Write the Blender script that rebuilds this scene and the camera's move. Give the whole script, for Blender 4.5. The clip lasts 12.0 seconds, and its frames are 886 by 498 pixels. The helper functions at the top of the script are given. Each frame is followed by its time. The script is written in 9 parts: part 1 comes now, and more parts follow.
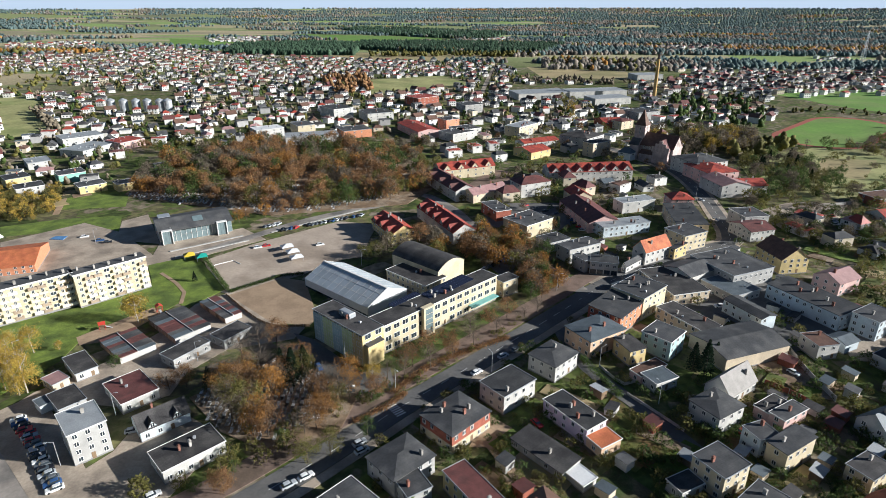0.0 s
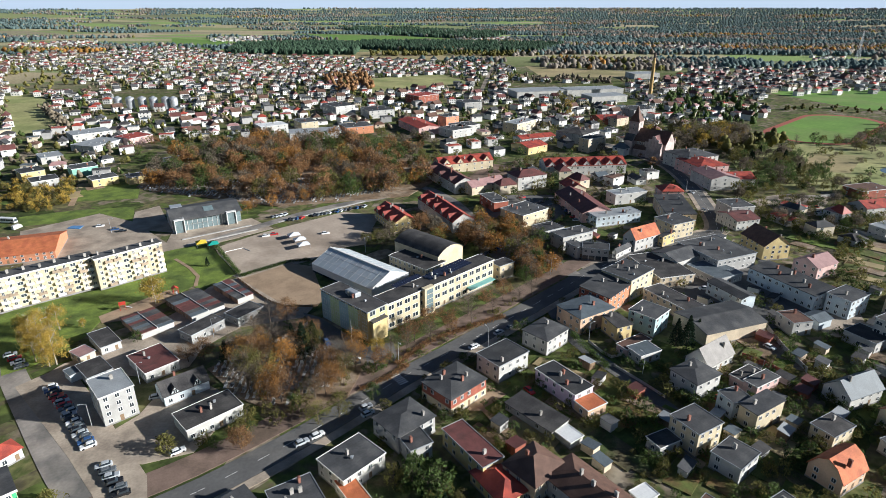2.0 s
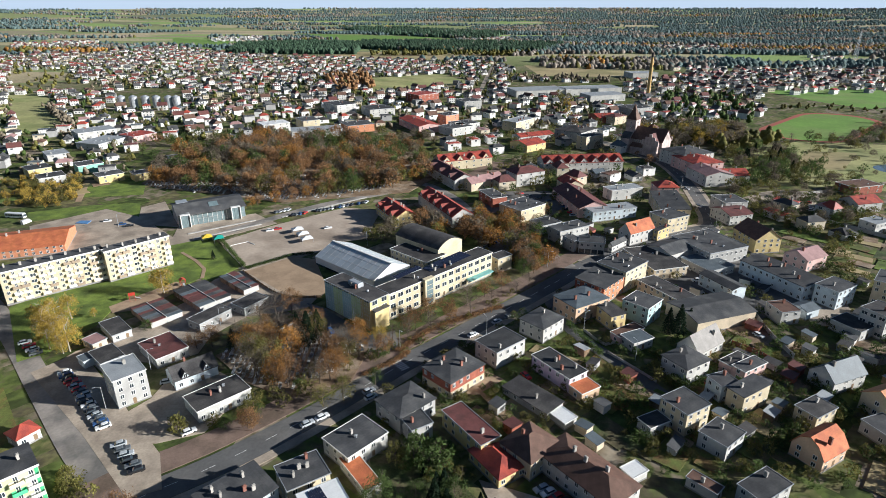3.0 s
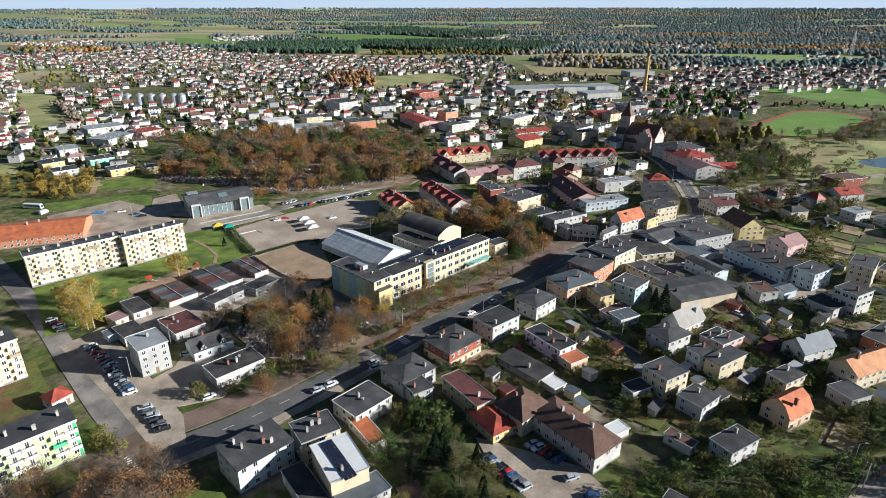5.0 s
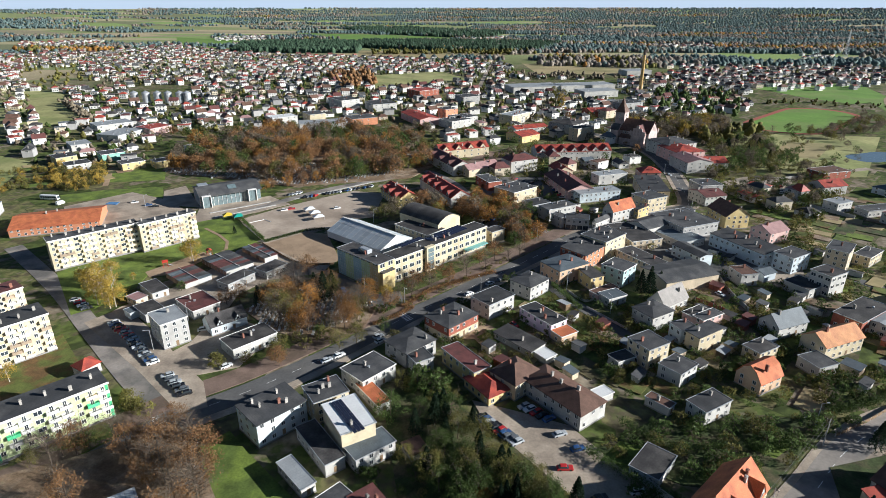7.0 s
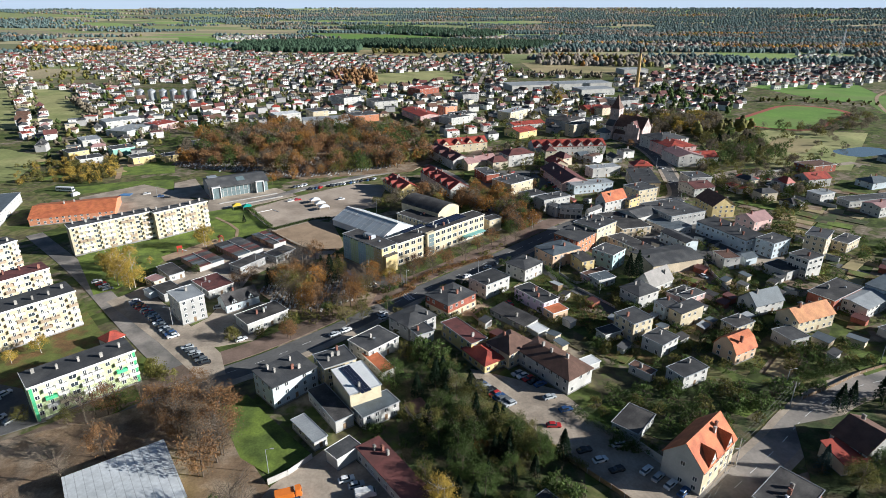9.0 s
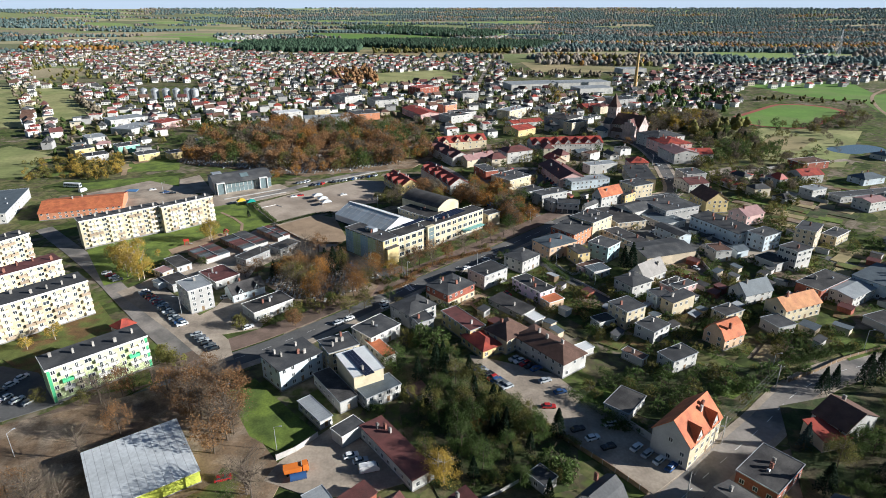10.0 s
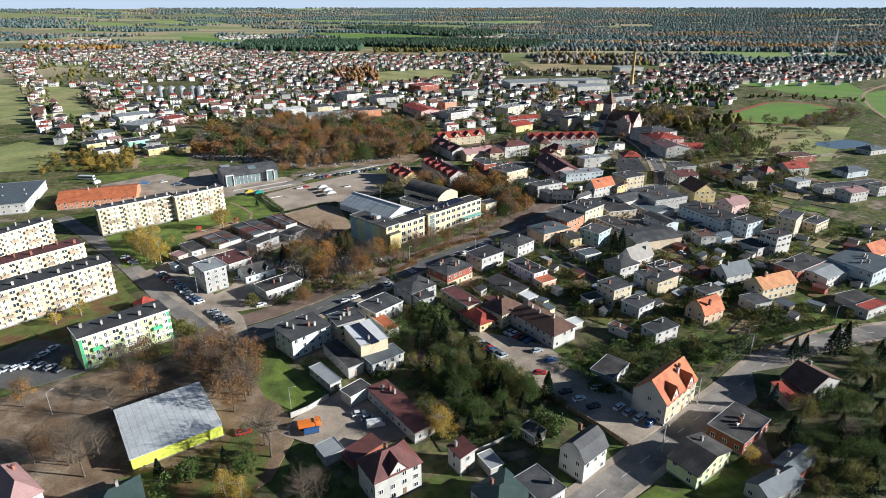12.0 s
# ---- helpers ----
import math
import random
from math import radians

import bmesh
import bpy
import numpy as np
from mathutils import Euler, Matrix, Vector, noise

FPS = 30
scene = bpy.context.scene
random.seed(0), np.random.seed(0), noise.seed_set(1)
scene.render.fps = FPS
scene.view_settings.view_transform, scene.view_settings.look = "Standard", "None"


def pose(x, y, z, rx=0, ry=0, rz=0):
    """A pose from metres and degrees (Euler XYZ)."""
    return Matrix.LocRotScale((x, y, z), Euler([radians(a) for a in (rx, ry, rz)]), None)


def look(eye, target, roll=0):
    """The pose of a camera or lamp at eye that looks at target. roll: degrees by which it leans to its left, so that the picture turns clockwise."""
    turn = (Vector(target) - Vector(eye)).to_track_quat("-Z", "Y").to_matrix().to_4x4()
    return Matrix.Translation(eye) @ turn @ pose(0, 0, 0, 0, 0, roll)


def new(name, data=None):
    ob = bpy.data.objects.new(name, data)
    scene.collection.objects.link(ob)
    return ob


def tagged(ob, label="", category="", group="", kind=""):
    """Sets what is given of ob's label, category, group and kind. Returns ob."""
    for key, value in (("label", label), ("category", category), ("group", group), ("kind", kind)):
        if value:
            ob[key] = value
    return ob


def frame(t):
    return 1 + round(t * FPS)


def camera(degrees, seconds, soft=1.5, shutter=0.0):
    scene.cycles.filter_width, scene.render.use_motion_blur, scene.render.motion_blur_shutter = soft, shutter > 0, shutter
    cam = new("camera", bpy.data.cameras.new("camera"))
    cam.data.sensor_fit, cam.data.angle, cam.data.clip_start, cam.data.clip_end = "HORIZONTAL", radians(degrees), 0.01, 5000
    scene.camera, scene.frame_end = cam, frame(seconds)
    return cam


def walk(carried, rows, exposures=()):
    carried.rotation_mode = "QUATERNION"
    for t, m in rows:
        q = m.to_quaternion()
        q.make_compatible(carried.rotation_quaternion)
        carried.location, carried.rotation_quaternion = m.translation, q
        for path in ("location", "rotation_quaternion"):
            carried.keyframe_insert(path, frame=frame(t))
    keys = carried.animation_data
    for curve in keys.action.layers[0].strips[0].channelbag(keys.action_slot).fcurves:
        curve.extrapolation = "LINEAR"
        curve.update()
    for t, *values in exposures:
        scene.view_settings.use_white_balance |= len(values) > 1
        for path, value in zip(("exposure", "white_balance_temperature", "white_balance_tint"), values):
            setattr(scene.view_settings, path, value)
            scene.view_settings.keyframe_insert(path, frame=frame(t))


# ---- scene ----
cam = camera(73.76, 12.0, soft=0.5)


def glide(t):
    """The drone's pose: it backs away, sinking a little, with a steady tilt."""
    return pose(0.055 * t, -(7.785 * t + 0.0381 * t * t), 115 - 0.068 * t - 0.0049 * t * t, 90 - 22.65, 0.04, 0)


walk(cam, [(t * 0.5, glide(t * 0.5)) for t in range(25)], exposures=((0, 0.08, 5560, 10), (12, 0.08, 5560, 10)))

# ---- daylight: low autumn sun from the east, clear sky ----
SUN_EL, SUN_AZ = radians(19), radians(97)
world = bpy.data.worlds.new("sky")
scene.world = world
world.use_nodes = True
wt = world.node_tree
sky = wt.nodes.new("ShaderNodeTexSky")
sky.sky_type, sky.sun_disc, sky.sun_elevation, sky.sun_rotation = "NISHITA", False, SUN_EL, SUN_AZ
sky.altitude, sky.dust_density, sky.air_density, sky.ozone_density = 200, 0.3, 1.0, 2.0
wt.links.new(sky.outputs[0], wt.nodes["Background"].inputs[0])
wt.nodes["Background"].inputs[1].default_value = 0.05
sun_data = bpy.data.lights.new("sun", "SUN")
sun_data.energy, sun_data.angle, sun_data.color = 9.2, radians(0.6), (1.0, 0.91, 0.76)
sun = new("sun", sun_data)
to_sun = Vector((math.sin(SUN_AZ) * math.cos(SUN_EL), math.cos(SUN_AZ) * math.cos(SUN_EL), math.sin(SUN_EL)))
sun.matrix_world = look(to_sun * 500, (0, 0, 0))

# ---- materials ----
RND = random.Random(7)


def mat(name, colour, rough=0.85, grain=0.0, spread=0.25, scale=0.35, bump=0.0, metal=0.0, island=0.0, obj=0.0, stain=None, stripes=None, spec=0.3, coords="Object"):
    """A surface with two scales of variation. spread: how far light and dark patches differ; stain: a second colour in
    large blotches; stripes: (metres, depth) seams across local x; island, obj: variation from piece to piece."""
    m = bpy.data.materials.new(name)
    m.use_nodes = True
    nt = m.node_tree
    n, l = nt.nodes, nt.links
    p = n["Principled BSDF"]
    p.inputs["Roughness"].default_value = rough
    p.inputs["Metallic"].default_value = metal
    p.inputs["Specular IOR Level"].default_value = spec
    tc = n.new("ShaderNodeTexCoord")
    co = tc.outputs["Object"]
    if coords == "World":
        co = n.new("ShaderNodeNewGeometry").outputs["Position"]

    def noise_at(s, detail=4.0):
        x = n.new("ShaderNodeTexNoise")
        x.inputs["Scale"].default_value, x.inputs["Detail"].default_value = s, detail
        l.new(co, x.inputs["Vector"])
        return x.outputs["Fac"]

    def ranged(v, lo, hi, a=0.3, b=0.7):
        r = n.new("ShaderNodeMapRange")
        r.inputs[1].default_value, r.inputs[2].default_value, r.inputs[3].default_value, r.inputs[4].default_value = a, b, lo, hi
        l.new(v, r.inputs[0])
        return r.outputs[0]

    def times(a, b):
        x = n.new("ShaderNodeMath")
        x.operation = "MULTIPLY"
        l.new(a, x.inputs[0]), l.new(b, x.inputs[1])
        return x.outputs[0]

    big, fine = noise_at(scale, 5.0), noise_at(scale * 9, 3.0)
    value = times(ranged(big, 1 - spread, 1 + spread), ranged(fine, 1 - spread * 0.6, 1 + spread * 0.6))
    if island:
        g = n.new("ShaderNodeNewGeometry")
        value = times(value, ranged(g.outputs["Random Per Island"], 1 - island, 1 + island, 0, 1))
    if obj:
        o = n.new("ShaderNodeObjectInfo")
        value = times(value, ranged(o.outputs["Random"], 1 - obj, 1 + obj, 0, 1))
    if stripes:
        w = n.new("ShaderNodeTexWave")
        w.wave_profile = "SAW"
        w.inputs["Scale"].default_value = 0.314 / stripes[0]
        w.inputs["Distortion"].default_value = 0.0
        l.new(co, w.inputs["Vector"])
        value = times(value, ranged(w.outputs["Fac"], 1 - stripes[1], 1.0, 0.0, 0.12))
    base = n.new("ShaderNodeRGB")
    base.outputs[0].default_value = (*colour, 1)
    col = base.outputs[0]
    if stain:
        mx = n.new("ShaderNodeMix")
        mx.data_type = "RGBA"
        l.new(ranged(noise_at(scale * 0.6, 6.0), 0, 1, 0.46, 0.6), mx.inputs[0])
        l.new(col, mx.inputs[6])
        mx.inputs[7].default_value = (*stain, 1)
        col = mx.outputs[2]
    sc = n.new("ShaderNodeVectorMath")
    sc.operation = "SCALE"
    l.new(col, sc.inputs[0]), l.new(value, sc.inputs["Scale"])
    l.new(sc.outputs[0], p.inputs["Base Color"])
    if bump:
        b = n.new("ShaderNodeBump")
        b.inputs["Strength"].default_value, b.inputs["Distance"].default_value = 0.6, bump
        l.new(fine, b.inputs["Height"])
        l.new(b.outputs[0], p.inputs["Normal"])
    return m


WALLS = {
    "white": (0.53, 0.515, 0.48), "cream": (0.59, 0.505, 0.345), "yellow": (0.66, 0.52, 0.25), "peach": (0.66, 0.46, 0.31),
    "pink": (0.62, 0.42, 0.38), "lilac": (0.66, 0.52, 0.62), "grey": (0.42, 0.41, 0.39), "paleblue": (0.53, 0.59, 0.62),
    "teal": (0.42, 0.56, 0.55), "beige": (0.60, 0.50, 0.36), "lime": (0.66, 0.72, 0.10), "mint": (0.58, 0.66, 0.36),
    "coral": (0.70, 0.30, 0.18), "green": (0.28, 0.52, 0.42),
}
WALL = {k: mat("plaster_" + k, c, 0.9, spread=0.10, scale=0.25, bump=0.01, stain=tuple(v * 0.82 for v in c)) for k, c in WALLS.items()}
WALL["brick"] = mat("red_brick", (0.30, 0.10, 0.065), 0.9, spread=0.2, scale=0.8, bump=0.02, stripes=(0.4, 0.15))
WALL["orangebrick"] = mat("orange_brick", (0.50, 0.22, 0.12), 0.9, spread=0.15, scale=0.8, bump=0.02)
ROOF = {
    "bitumen": mat("bitumen_felt", (0.058, 0.059, 0.062), 0.75, spread=0.22, scale=0.22, stripes=(1.0, 0.22), stain=(0.088, 0.087, 0.086), obj=0.3),
    "dark": mat("black_felt", (0.055, 0.052, 0.052), 0.8, spread=0.3, scale=0.25, stripes=(1.0, 0.25), stain=(0.085, 0.08, 0.075), obj=0.2),
    "slate": mat("blue_grey_sheet", (0.105, 0.125, 0.14), 0.6, spread=0.2, scale=0.3, stripes=(0.5, 0.25), spec=0.3),
    "lightgrey": mat("light_grey_felt", (0.30, 0.315, 0.325), 0.6, spread=0.15, scale=0.25, stripes=(1.0, 0.15)),
    "ribbed": mat("ribbed_white_sheet", (0.50, 0.52, 0.53), 0.5, spread=0.2, scale=0.12, stripes=(1.9, 0.45)),
    "white": mat("white_membrane", (0.70, 0.70, 0.69), 0.5, spread=0.07, scale=0.2, stripes=(1.2, 0.10)),
    "orange": mat("orange_clay_tiles", (0.50, 0.16, 0.065), 0.75, spread=0.2, scale=0.4, stripes=(0.33, 0.3), stain=(0.40, 0.12, 0.055), bump=0.02),
    "red": mat("red_roof_tiles", (0.36, 0.07, 0.045), 0.6, spread=0.2, scale=0.4, stripes=(0.33, 0.3), stain=(0.23, 0.05, 0.04), bump=0.02),
    "darkred": mat("maroon_sheet", (0.145, 0.058, 0.052), 0.6, spread=0.2, scale=0.4, stripes=(0.5, 0.25), stain=(0.11, 0.05, 0.045)),
    "brown": mat("brown_roof_tiles", (0.13, 0.075, 0.055), 0.7, spread=0.25, scale=0.4, stripes=(0.33, 0.3)),
    "mauve": mat("mauve_sheet", (0.33, 0.20, 0.19), 0.6, spread=0.15, scale=0.4, stripes=(0.5, 0.2)),
    "tan": mat("pale_tiles", (0.27, 0.25, 0.23), 0.7, spread=0.15, scale=0.5, stripes=(0.33, 0.25)),
    "apricot": mat("apricot_clay_tiles", (0.56, 0.27, 0.12), 0.75, spread=0.18, scale=0.4, stripes=(0.33, 0.25), stain=(0.46, 0.21, 0.10), bump=0.02),
    "greenroof": mat("green_sheet", (0.05, 0.075, 0.07), 0.5, spread=0.15, scale=0.4, stripes=(0.5, 0.2)),
}
TRIM = mat("light_trim", (0.72, 0.71, 0.68), 0.6, spread=0.08)
PLINTH = mat("grey_plinth", (0.25, 0.24, 0.23), 0.9, spread=0.15)
CHIMNEY = mat("chimney_render", (0.34, 0.32, 0.29), 0.9, spread=0.15, scale=0.8, obj=0.3)
CHIMBRICK = mat("chimney_brick", (0.24, 0.11, 0.08), 0.9, spread=0.2, scale=1.0, obj=0.2)
GLASS = mat("dark_window_glass", (0.035, 0.045, 0.055), 0.08, spread=0.1, spec=0.8, obj=0.4)
GLASSHALL = mat("glazing_grey_blue", (0.16, 0.21, 0.22), 0.08, spread=0.15, spec=0.9)
STEEL = mat("galvanised_steel", (0.50, 0.52, 0.54), 0.4, spread=0.12, scale=0.3, metal=0.45)
DARKMETAL = mat("dark_metal", (0.06, 0.06, 0.065), 0.5, spread=0.1)
SOLAR = mat("solar_cells", (0.025, 0.03, 0.055), 0.15, spread=0.1, stripes=(0.5, 0.3), spec=0.7)
ASPHALT = mat("asphalt", (0.11, 0.108, 0.106), 0.9, spread=0.16, scale=0.12, stain=(0.15, 0.142, 0.132), coords="World", bump=0.01)
STREET = mat("worn_grey_asphalt", (0.28, 0.25, 0.22), 0.9, spread=0.16, scale=0.12, stain=(0.145, 0.136, 0.126), coords="World")
PAVERS = mat("concrete_pavers", (0.38, 0.315, 0.245), 0.9, spread=0.2, scale=0.15, stain=(0.28, 0.23, 0.18), coords="World")
REDPAVERS = mat("red_brown_pavers", (0.20, 0.14, 0.11), 0.9, spread=0.18, scale=0.2, stain=(0.13, 0.095, 0.07), coords="World")
SQUARE = mat("town_square_surface", (0.41, 0.335, 0.265), 0.9, spread=0.14, scale=0.07, stain=(0.30, 0.24, 0.185), coords="World")
SAND = mat("sandy_ground", (0.34, 0.245, 0.16), 0.95, spread=0.15, scale=0.15, stain=(0.28, 0.20, 0.13), coords="World")
DIRT = mat("trodden_earth", (0.19, 0.13, 0.08), 0.95, spread=0.35, scale=0.2, stain=(0.27, 0.21, 0.15), coords="World")
LAWN = mat("autumn_lawn", (0.14, 0.19, 0.032), 0.95, spread=0.3, scale=0.18, stain=(0.085, 0.12, 0.025), coords="World", bump=0.03)
LAWNLEAF = mat("lawn_with_fallen_leaves", (0.105, 0.125, 0.03), 0.95, spread=0.3, scale=0.22, stain=(0.14, 0.085, 0.035), coords="World", bump=0.03)
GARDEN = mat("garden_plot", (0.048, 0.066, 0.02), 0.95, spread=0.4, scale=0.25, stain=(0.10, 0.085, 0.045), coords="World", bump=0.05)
MEADOW = mat("meadow", (0.31, 0.30, 0.125), 0.95, spread=0.25, scale=0.03, stain=(0.22, 0.24, 0.085), coords="World")
STRAW = mat("stubble_field", (0.34, 0.27, 0.14), 0.95, spread=0.2, scale=0.02, stain=(0.25, 0.22, 0.10), coords="World")
BRIGHTGRASS = mat("winter_crop_green", (0.13, 0.24, 0.035), 0.95, spread=0.15, scale=0.03, stain=(0.15, 0.22, 0.05), coords="World")
TARTAN = mat("running_track", (0.30, 0.09, 0.06), 0.9, spread=0.1, coords="World")
WATER = mat("pond_water", (0.12, 0.16, 0.19), 0.06, spread=0.05, spec=0.8, coords="World")
PAINT = mat("road_paint", (0.70, 0.70, 0.68), 0.8, spread=0.2, scale=1.0)
CONCRETE = mat("concrete", (0.45, 0.43, 0.40), 0.9, spread=0.15, scale=0.4)
CANOPY = mat("teal_facade", (0.20, 0.42, 0.40), 0.8, spread=0.08)
WOOD = mat("weathered_wood", (0.22, 0.15, 0.09), 0.85, spread=0.25, scale=0.6)
BARK = mat("bark", (0.11, 0.085, 0.065), 0.95, spread=0.3, scale=1.2)
BIRCHBARK = mat("pale_bark", (0.40, 0.36, 0.31), 0.9, spread=0.3, scale=1.2)
RUBBER = mat("tyre_rubber", (0.02, 0.02, 0.02), 0.8, spread=0.1)
GRAVE = mat("grave_stone", (0.46, 0.45, 0.44), 0.5, spread=0.2, island=0.7)


def leaf(name, colour, island=0.4, obj=0.22):
    m = mat(name, colour, 0.75, spread=0.2, scale=0.3, island=island, obj=obj, spec=0.15)
    n, l = m.node_tree.nodes, m.node_tree.links
    p = n["Principled BSDF"]
    back, both = n.new("ShaderNodeBsdfTranslucent"), n.new("ShaderNodeMixShader")
    l.new(p.inputs["Base Color"].links[0].from_socket, back.inputs["Color"])
    both.inputs[0].default_value = 0.28
    l.new(p.outputs[0], both.inputs[1]), l.new(back.outputs[0], both.inputs[2])
    l.new(both.outputs[0], n["Material Output"].inputs["Surface"])
    return m


LEAF = {
    "pine": leaf("pine_needles", (0.06, 0.10, 0.06)),
    "russet": leaf("russet_leaves", (0.23, 0.13, 0.06)), "brown": leaf("brown_leaves", (0.19, 0.158, 0.112)),
    "orange": leaf("orange_leaves", (0.33, 0.17, 0.045)), "yellow": leaf("yellow_leaves", (0.42, 0.30, 0.06)),
    "olive": leaf("olive_leaves", (0.15, 0.14, 0.04)), "green": leaf("green_leaves", (0.075, 0.11, 0.03)),
    # distance haze painted into the far woods: bluish pines, paled bare groves
    "farpine": leaf("hazy_pine_woods", (0.15, 0.21, 0.20), 0.25), "willow": leaf("willow_leaves", (0.19, 0.20, 0.05)), "farbrown": leaf("hazy_bare_woods", (0.26, 0.225, 0.185)),
    "dark": leaf("spruce_needles", (0.018, 0.034, 0.017)), "bluegreen": leaf("blue_spruce_needles", (0.04, 0.065, 0.06)),
}


# ---- builders ----
def mesh_of(name, verts, faces, *materials, index=None):
    me = bpy.data.meshes.new(name)
    me.from_pydata([tuple(v) for v in verts], [], [tuple(f) for f in faces])
    for m in materials:
        me.materials.append(m)
    if index is not None:
        me.polygons.foreach_set("material_index", index)
    me.update()
    return me


def tri_mesh(name, verts, tris, *materials):
    """A mesh from arrays, quick for many faces."""
    verts, tris = np.asarray(verts, np.float32), np.asarray(tris, np.int32)
    k = tris.shape[1]
    me = bpy.data.meshes.new(name)
    me.vertices.add(len(verts)), me.loops.add(tris.size), me.polygons.add(len(tris))
    me.vertices.foreach_set("co", verts.ravel())
    me.loops.foreach_set("vertex_index", tris.ravel())
    me.polygons.foreach_set("loop_start", np.arange(0, tris.size, k, dtype=np.int32))
    me.polygons.foreach_set("loop_total", np.full(len(tris), k, np.int32))
    for m in materials:
        me.materials.append(m)
    me.update(calc_edges=True)
    return me


BOX_F = [(0, 3, 2, 1), (4, 5, 6, 7), (0, 1, 5, 4), (1, 2, 6, 5), (2, 3, 7, 6), (3, 0, 4, 7)]


def box_v(x0, y0, z0, x1, y1, z1):
    return [(x0, y0, z0), (x1, y0, z0), (x1, y1, z0), (x0, y1, z0), (x0, y0, z1), (x1, y0, z1), (x1, y1, z1), (x0, y1, z1)]


def boxes(name, material, *bs):
    v, f = [], []
    for b in bs:
        o = len(v)
        v += box_v(*b)
        f += [tuple(i + o for i in q) for q in BOX_F]
    return mesh_of(name, v, f, material)


def part_me(name, me, parent, m=None, label=""):
    ob = new(name, me)
    ob.parent = parent
    if m is not None:
        ob.matrix_basis = m
    if label:
        tagged(ob, label=label)
    return ob


def empty(name, m, label="", category="", group=""):
    ob = new(name)
    ob.empty_display_size = 0.5
    ob.matrix_basis = m
    return tagged(ob, label, category, group)


def extrude(profile, length, name, material):
    """A solid with the cross-section profile, (y, z) counter-clockwise, along x."""
    n = len(profile)
    v = [(-length / 2, y, z) for y, z in profile] + [(length / 2, y, z) for y, z in profile]
    f = [tuple(range(n - 1, -1, -1)), tuple(range(n, 2 * n))]
    f += [(i, (i + 1) % n, n + (i + 1) % n, n + i) for i in range(n)]
    return mesh_of(name, v, f, material)


def window_mesh(w, h, frame_mat, name="window"):
    """A casement with two sunk panes, one closed shell; its back lies in the wall at y = 0, its face towards -y."""
    t = 0.1
    xs, zs = [-w / 2, -w / 2 + t, -t / 2, t / 2, w / 2 - t, w / 2], [0, t, h - t, h]
    v = [(x, -0.08, z) for z in zs for x in xs]
    f, idx = [], []
    for r in range(3):
        for c in range(5):
            q = (r * 6 + c, r * 6 + c + 1, r * 6 + c + 7, r * 6 + c + 6)
            if r == 1 and c in (1, 3):
                o = len(v)
                v += [(v[k][0], -0.02, v[k][2]) for k in q]
                f.append((o, o + 1, o + 2, o + 3))
                idx.append(1)
                for k in range(4):
                    f.append((q[k], q[(k + 1) % 4], o + (k + 1) % 4, o + k))
                    idx.append(0)
            else:
                f.append(q)
                idx.append(0)
    ring = [0, 1, 2, 3, 4, 5, 11, 17, 23, 22, 21, 20, 19, 18, 12, 6]
    o = len(v)
    v += [(v[k][0], 0.02, v[k][2]) for k in ring]
    n = len(ring)
    for k in range(n):
        f.append((ring[(k + 1) % n], ring[k], o + k, o + (k + 1) % n))
        idx.append(0)
    return mesh_of(name, v, f, frame_mat, GLASS, index=idx)


def stack(name, material, *levels):
    """One closed shell through rectangles (half width, half depth, z), from below to above."""
    v, f = [], []
    for a, b, z in levels:
        v += [(-a, -b, z), (a, -b, z), (a, b, z), (-a, b, z)]
    for i in range(len(levels) - 1):
        o = 4 * i
        f += [(o + k, o + (k + 1) % 4, o + 4 + (k + 1) % 4, o + 4 + k) for k in range(4)]
    o = 4 * (len(levels) - 1)
    f += [(3, 2, 1, 0), (o, o + 1, o + 2, o + 3)]
    return mesh_of(name, v, f, material)


def frame_ring(name, material, a, b, t, z0, z1):
    """A rectangular rim, a x b half sizes outside, t thick."""
    v = []
    for x, y in ((a, b), (a - t, b - t)):
        for z in (z0, z1):
            v += [(-x, -y, z), (x, -y, z), (x, y, z), (-x, y, z)]
    f = []
    for k in range(4):
        n = (k + 1) % 4
        f += [(k, n, 4 + n, 4 + k), (4 + k, 4 + n, 12 + n, 12 + k), (12 + k, 12 + n, 8 + n, 8 + k), (8 + k, 8 + n, n, k)]
    return mesh_of(name, v, f, material)


WIN = window_mesh(1.25, 1.45, TRIM)
WINWIDE = window_mesh(2.1, 1.45, TRIM)
WINTALL = window_mesh(1.0, 2.1, TRIM)
SCHOOLWIN = window_mesh(2.7, 1.95, TRIM)
SHOPWIN = window_mesh(2.6, 2.2, DARKMETAL)
CHIM = stack("chimney", CHIMNEY, (0.45, 0.3, -0.6), (0.45, 0.3, 1.3), (0.54, 0.39, 1.3), (0.54, 0.39, 1.43), (0.3, 0.18, 1.45), (0.3, 0.18, 1.6))
CHIMB = stack("chimney", CHIMBRICK, (0.45, 0.3, -0.6), (0.45, 0.3, 1.4), (0.53, 0.38, 1.4), (0.53, 0.38, 1.58), (0.25, 0.15, 1.6), (0.25, 0.15, 1.75))
DOOR = boxes("door", WOOD, (-0.5, -0.06, 0.0, 0.5, 0.0, 2.1))
VENT = stack("vent", STEEL, (0.3, 0.3, -0.1), (0.3, 0.3, 0.5), (0.42, 0.42, 0.5), (0.3, 0.3, 0.65))


FOOT = []


